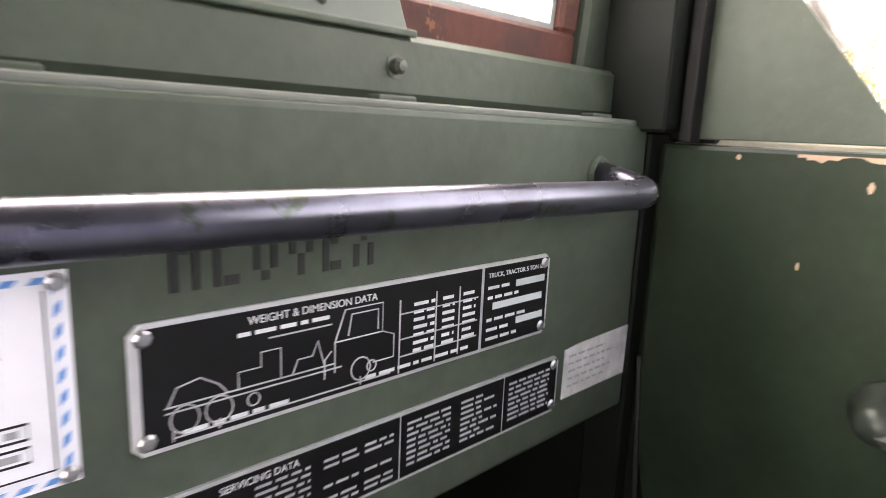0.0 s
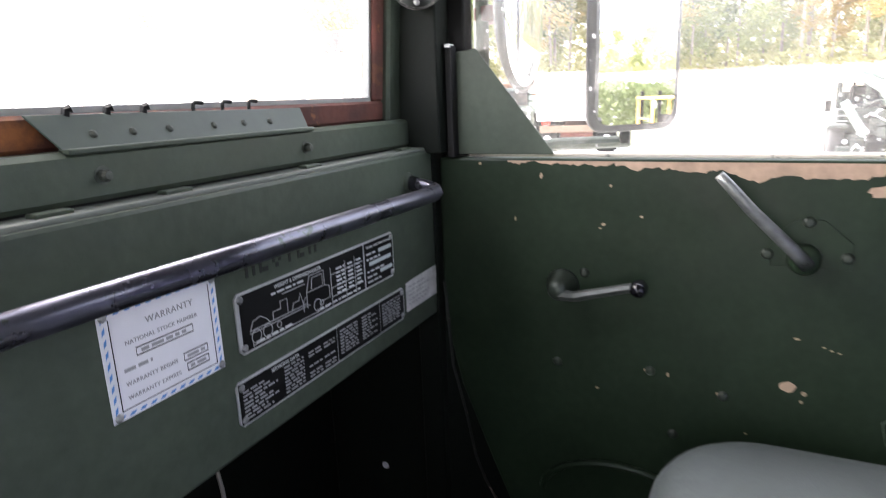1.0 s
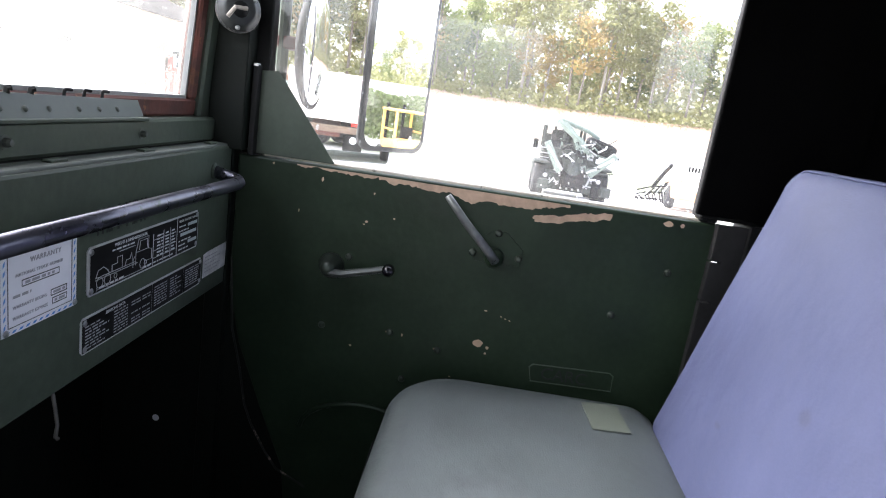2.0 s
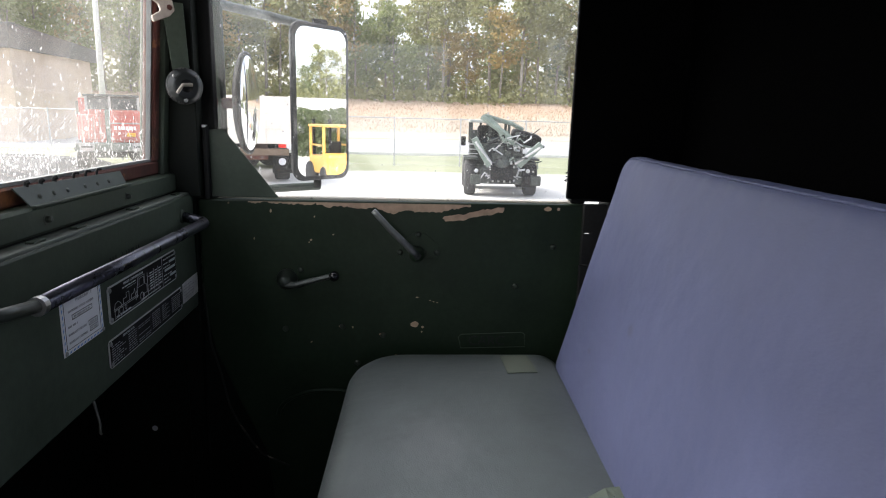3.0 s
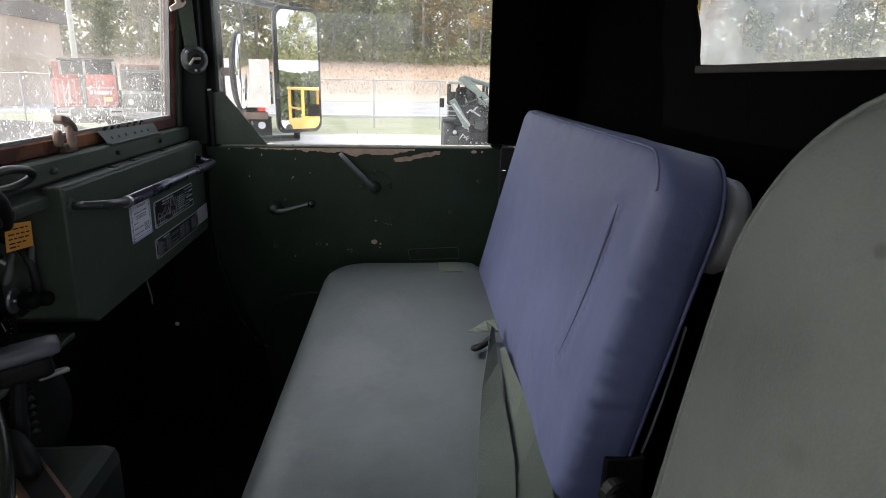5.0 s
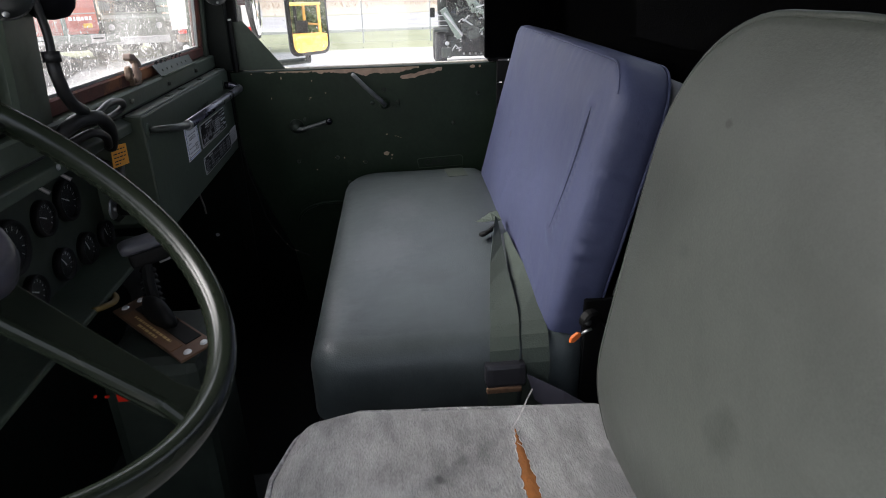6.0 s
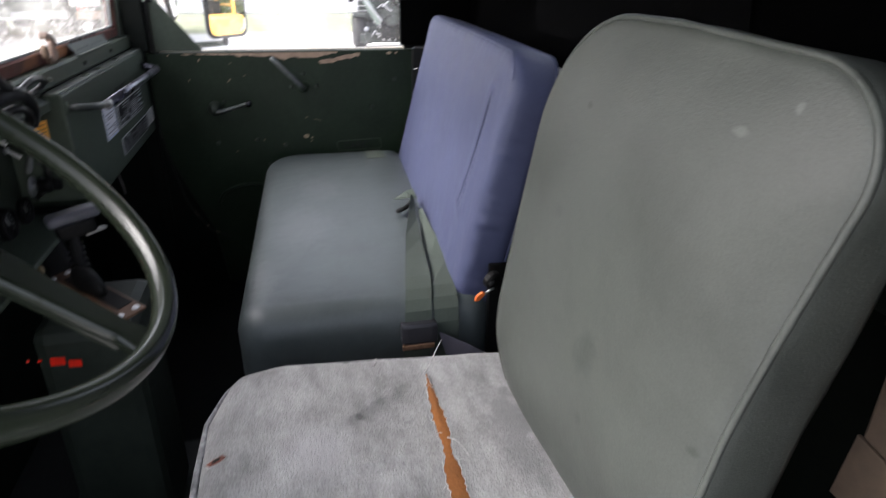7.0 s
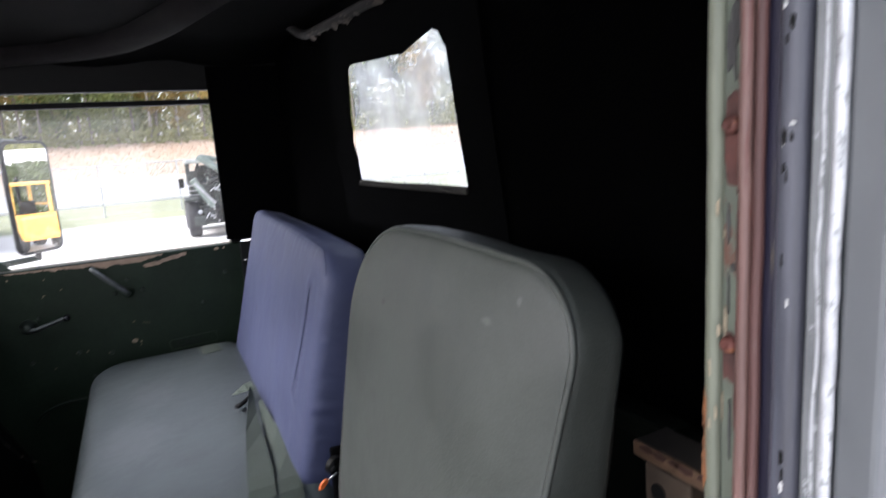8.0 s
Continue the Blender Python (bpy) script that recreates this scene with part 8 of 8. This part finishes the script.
def parked_mil_truck(x, y, turn, scale=1.0):
    ob = thing("cargo_truck", (0, 0, 0), "dull grey-green military truck with a slatted cargo bed", "truck", group="parked military trucks")
    part("cab", prism([(0, 0.8), (0, 1.5), (1.1, 1.6), (1.35, 2.4), (2.4, 2.4), (2.45, 0.8)], 2.1, pose(0, 1.05, 0, 90, 0, 0), 0.05), MIL_PALE, ob)
    part("windscreen", box((1.12, -0.9, 1.68), (1.24, 0.9, 2.28), 0.01), DARK_GLASS, ob)
    part("bumper", box((-0.25, -1.1, 0.6), (-0.05, 1.1, 0.85), 0.03), GALV, ob, "pale bumper")
    part("bed", box((2.7, -1.2, 1.1), (6.8, 1.2, 1.3), 0.02), MIL, ob)
    slat_green = surface("pale_slat_green", (0.24, 0.30, 0.26), 0.6, vary=0.2, grain=12, stain=2)
    for y2 in (-1.22, 1.17):
        for i in range(4):
            part("slat", box((2.7, y2, 1.36 + i * 0.26), (6.8, y2 + 0.05, 1.56 + i * 0.26), 0.005), slat_green, ob, "pale green slat")
        for i in range(5):
            part("stake", box((2.75 + i * 0.98, y2 - 0.02 if y2 < 0 else y2 + 0.05, 1.2), (2.83 + i * 0.98, y2 if y2 < 0 else y2 + 0.07, 2.45), 0.005), MIL, ob)
    part("load", box((2.9, -1.0, 1.9), (5.2, 1.0, 2.62), 0.08), surface("brown_load", (0.20, 0.11, 0.07), 0.8, vary=0.3, grain=8, stain=2), ob, "brown tarpaulined load")
    for y2 in (-0.95, 0.95):
        for x2 in (0.7, 4.4, 5.7):
            wheel(ob, x2, y2, 0.60, 0.60, 0.38, "y", MIL)
        part("headlamp", lathe([(0.02, 0.03), (0.1, 0.02), (0.11, 0)], 14, pose(-0.01, y2 * 0.85, 1.2, 0, -90, 0)), GALV, ob)
    return placed(ob, x, y, turn, scale)


parked_mil_truck(25.6, 9.0, 22)
parked_mil_truck(29.3, 11.8, 252)

# flat sheet, darker than the gravel around it
apron = bmesh.new()
apron.faces.new([apron.verts.new((x, y, GROUND + 0.03)) for x, y in ((15.5, 9.0), (19.5, 9.3), (23, 10.2), (26.5, 11.6), (30, 14.2), (32, 18.0), (31, 24), (22, 22), (15, 15))])
bmesh.ops.recalc_face_normals(apron, faces=apron.faces)
tagged(part("dark_ground_patch", apron, surface("dark_lot_ground", (0.022, 0.022, 0.024), 0.9, vary=0.4, grain=6, stain=1)), "patch of darker ground in the gravel lot", "asphalt", "", "structure")


def forklift():
    ob = thing("forklift", (0, 0, 0), "yellow forklift with an open cage cab on the gravel", "forklift")
    yel = surface("yellow_paint", (0.66, 0.37, 0.07), 0.45, vary=0.12, grain=8)
    part("body", box((0.0, -0.65, 0.45), (2.2, 0.65, 1.15), 0.1), yel, ob, "yellow body")
    part("counterweight", box((1.6, -0.7, 0.4), (2.5, 0.7, 1.3), 0.14), yel, ob)
    for x, y in ((0.15, -0.6), (0.15, 0.6), (1.75, -0.6), (1.75, 0.6)):
        part("cage_post", box((x - 0.05, y - 0.05, 1.1), (x + 0.05, y + 0.05, 2.35), 0.015), yel, ob)
    part("cage_roof", box((0.05, -0.68, 2.3), (1.85, 0.68, 2.4), 0.03), yel, ob)
    part("cage_rail", bars([((0.12, -0.63, 1.55), (1.78, -0.58, 1.62)), ((0.12, 0.58, 1.55), (1.78, 0.63, 1.62))], 0.01), yel, ob)
    part("seat", cushion(0.5, 0.5, 0.15, 0.05, pose(1.1, 0, 1.15), 0.02, 6), BLACK, ob)
    part("seat_back", cushion(0.12, 0.5, 0.5, 0.05, pose(1.4, 0, 1.25), 0.0, 6), BLACK, ob)
    part("mast", bars([((-0.25, -0.4, 0.2), (-0.12, -0.3, 2.6)), ((-0.25, 0.3, 0.2), (-0.12, 0.4, 2.6))], 0.01), BLACK, ob)
    for y in (-0.6, 0.6):
        wheel(ob, 0.25, y, 0.45, 0.45, 0.32, "y", yel)
        wheel(ob, 1.95, y, 0.4, 0.4, 0.28, "y", yel)
    return ob


placed(forklift(), 0.3, -19.2, 65, 0.8)

pole = thing("utility_pole", (38, 17.3, GROUND), "tall pale utility pole with a crossarm", "pole")
part("shaft", tube([(38, 17.3, GROUND - 0.3), (38.0, 17.25, 9.5)], 0.17, 10, None, False, 0.12), surface("pale_pole", (0.55, 0.54, 0.50), 0.8, vary=0.15, grain=10), pole, "", True)
part("crossarm", box((37.9, 16.3, 8.6), (38.1, 18.3, 8.75), 0.02), TAN, pole)
shed = thing("shed", (47, 27, GROUND), "low tan building with a dark roof across the lot", "building")
part("wall", box((42, 24.4, GROUND - 0.3), (52, 38, 4.5), 0.02), surface("tan_siding", (0.50, 0.38, 0.29), 0.8, vary=0.15, grain=6, stain=0.6), shed, "tan siding")
part("roof", prism([(-5.8, 0), (5.8, 0), (5.6, 0.9), (-5.2, 1.5), (-5.7, 1.4)], 14.6, pose(47, 38.6, 4.5, 90, 0, 0)), surface("dark_roofing", (0.06, 0.06, 0.065), 0.8, grain=8), shed, "dark gabled roof")
for wy in (27.0, 31.5):
    w = part("window", box((41.95, wy, 0.9), (42.02, wy + 1.2, 2.0), 0.01), WHITE, shed, "white-framed window")
    part("pane", box((41.93, wy + 0.08, 0.98), (41.96, wy + 1.12, 1.92)), DARK_GLASS, w)


def kerb_line():
    bm = bmesh.new()
    prev = None
    for i in range(61):
        y = -150 + 5 * i
        z = max(land(38, y), land(39, y))
        row = [bm.verts.new(p) for p in ((38.0, y, z - 0.2), (38.0, y, z + 0.16), (38.4, y, z + 0.16), (38.4, y, z - 0.2))]
        if prev:
            for k in range(3):
                bm.faces.new((prev[k], row[k], row[k + 1], prev[k + 1]))
        prev = row
    bmesh.ops.recalc_face_normals(bm, faces=bm.faces)
    tagged(part("kerb", bm, surface("pale_kerb", (0.66, 0.65, 0.62), 0.8, vary=0.15, grain=4)), "pale concrete kerb along the road", "kerb", "", "structure")


kerb_line()


def rear_hedge():
    """Low brush behind the lot, seen in the mirrors."""
    rnd = random.Random(77)
    bm = bmesh.new()
    for i in range(60000):
        x, y = rnd.uniform(-14, 30), -33 + rnd.uniform(-3.5, 2.0)
        top = 2.6 + 1.3 * noise.noise(Vector((x * 0.35, 0, 4)))
        z = land(x, y) + top * rnd.random() ** 0.8
        sz = rnd.uniform(0.06, 0.15)
        u = Vector((rnd.gauss(0, 1), rnd.gauss(0, 1), rnd.gauss(0, 1))).normalized()
        v = u.orthogonal().normalized()
        p = Vector((x, y, z))
        bm.faces.new([bm.verts.new(p + sz * k) for k in (u, v * 0.8, -u, -v)])
    tagged(part("hedge", bm, LEAF["pine"]), "low green brush along the back of the lot", "hedge", "", "stuff")


rear_hedge()

# ---------------------------------------------------------------- what carries the cab
chassis = thing("truck_chassis", (1.07, 0.4, GROUND), "dark green truck frame on two black tyres under the cab", "chassis")
for x in (0.62, 1.52):
    part("frame_rail", box((x - 0.05, -2.4, -0.42), (x + 0.05, 2.2, -0.20), 0.01), GREEN_SHADED, chassis)
part("axle", tube([(0.10, 1.05, GROUND + 0.53), (2.04, 1.05, GROUND + 0.53)], 0.08, 12), GREEN_SHADED, chassis)
part("spring_pack", bars([((0.58, 0.5, -0.66), (0.66, 1.6, -0.42)), ((1.48, 0.5, -0.66), (1.56, 1.6, -0.42))], 0.01), BLACK, chassis)
part("cab_mount", bars([((0.52, -0.25, -0.2), (0.72, 1.0, -0.04)), ((1.42, -0.25, -0.2), (1.62, 1.0, -0.04))], 0.01), BLACK, chassis)
part("rear_support", bars([((0.57, -2.35, GROUND), (0.67, -2.2, -0.42)), ((1.47, -2.35, GROUND), (1.57, -2.2, -0.42))], 0.01), BLACK, chassis)
for x in (0.12, 2.02):
    wheel(chassis, x, 1.05, GROUND + 0.53, 0.53, 0.30, "x", MIL)
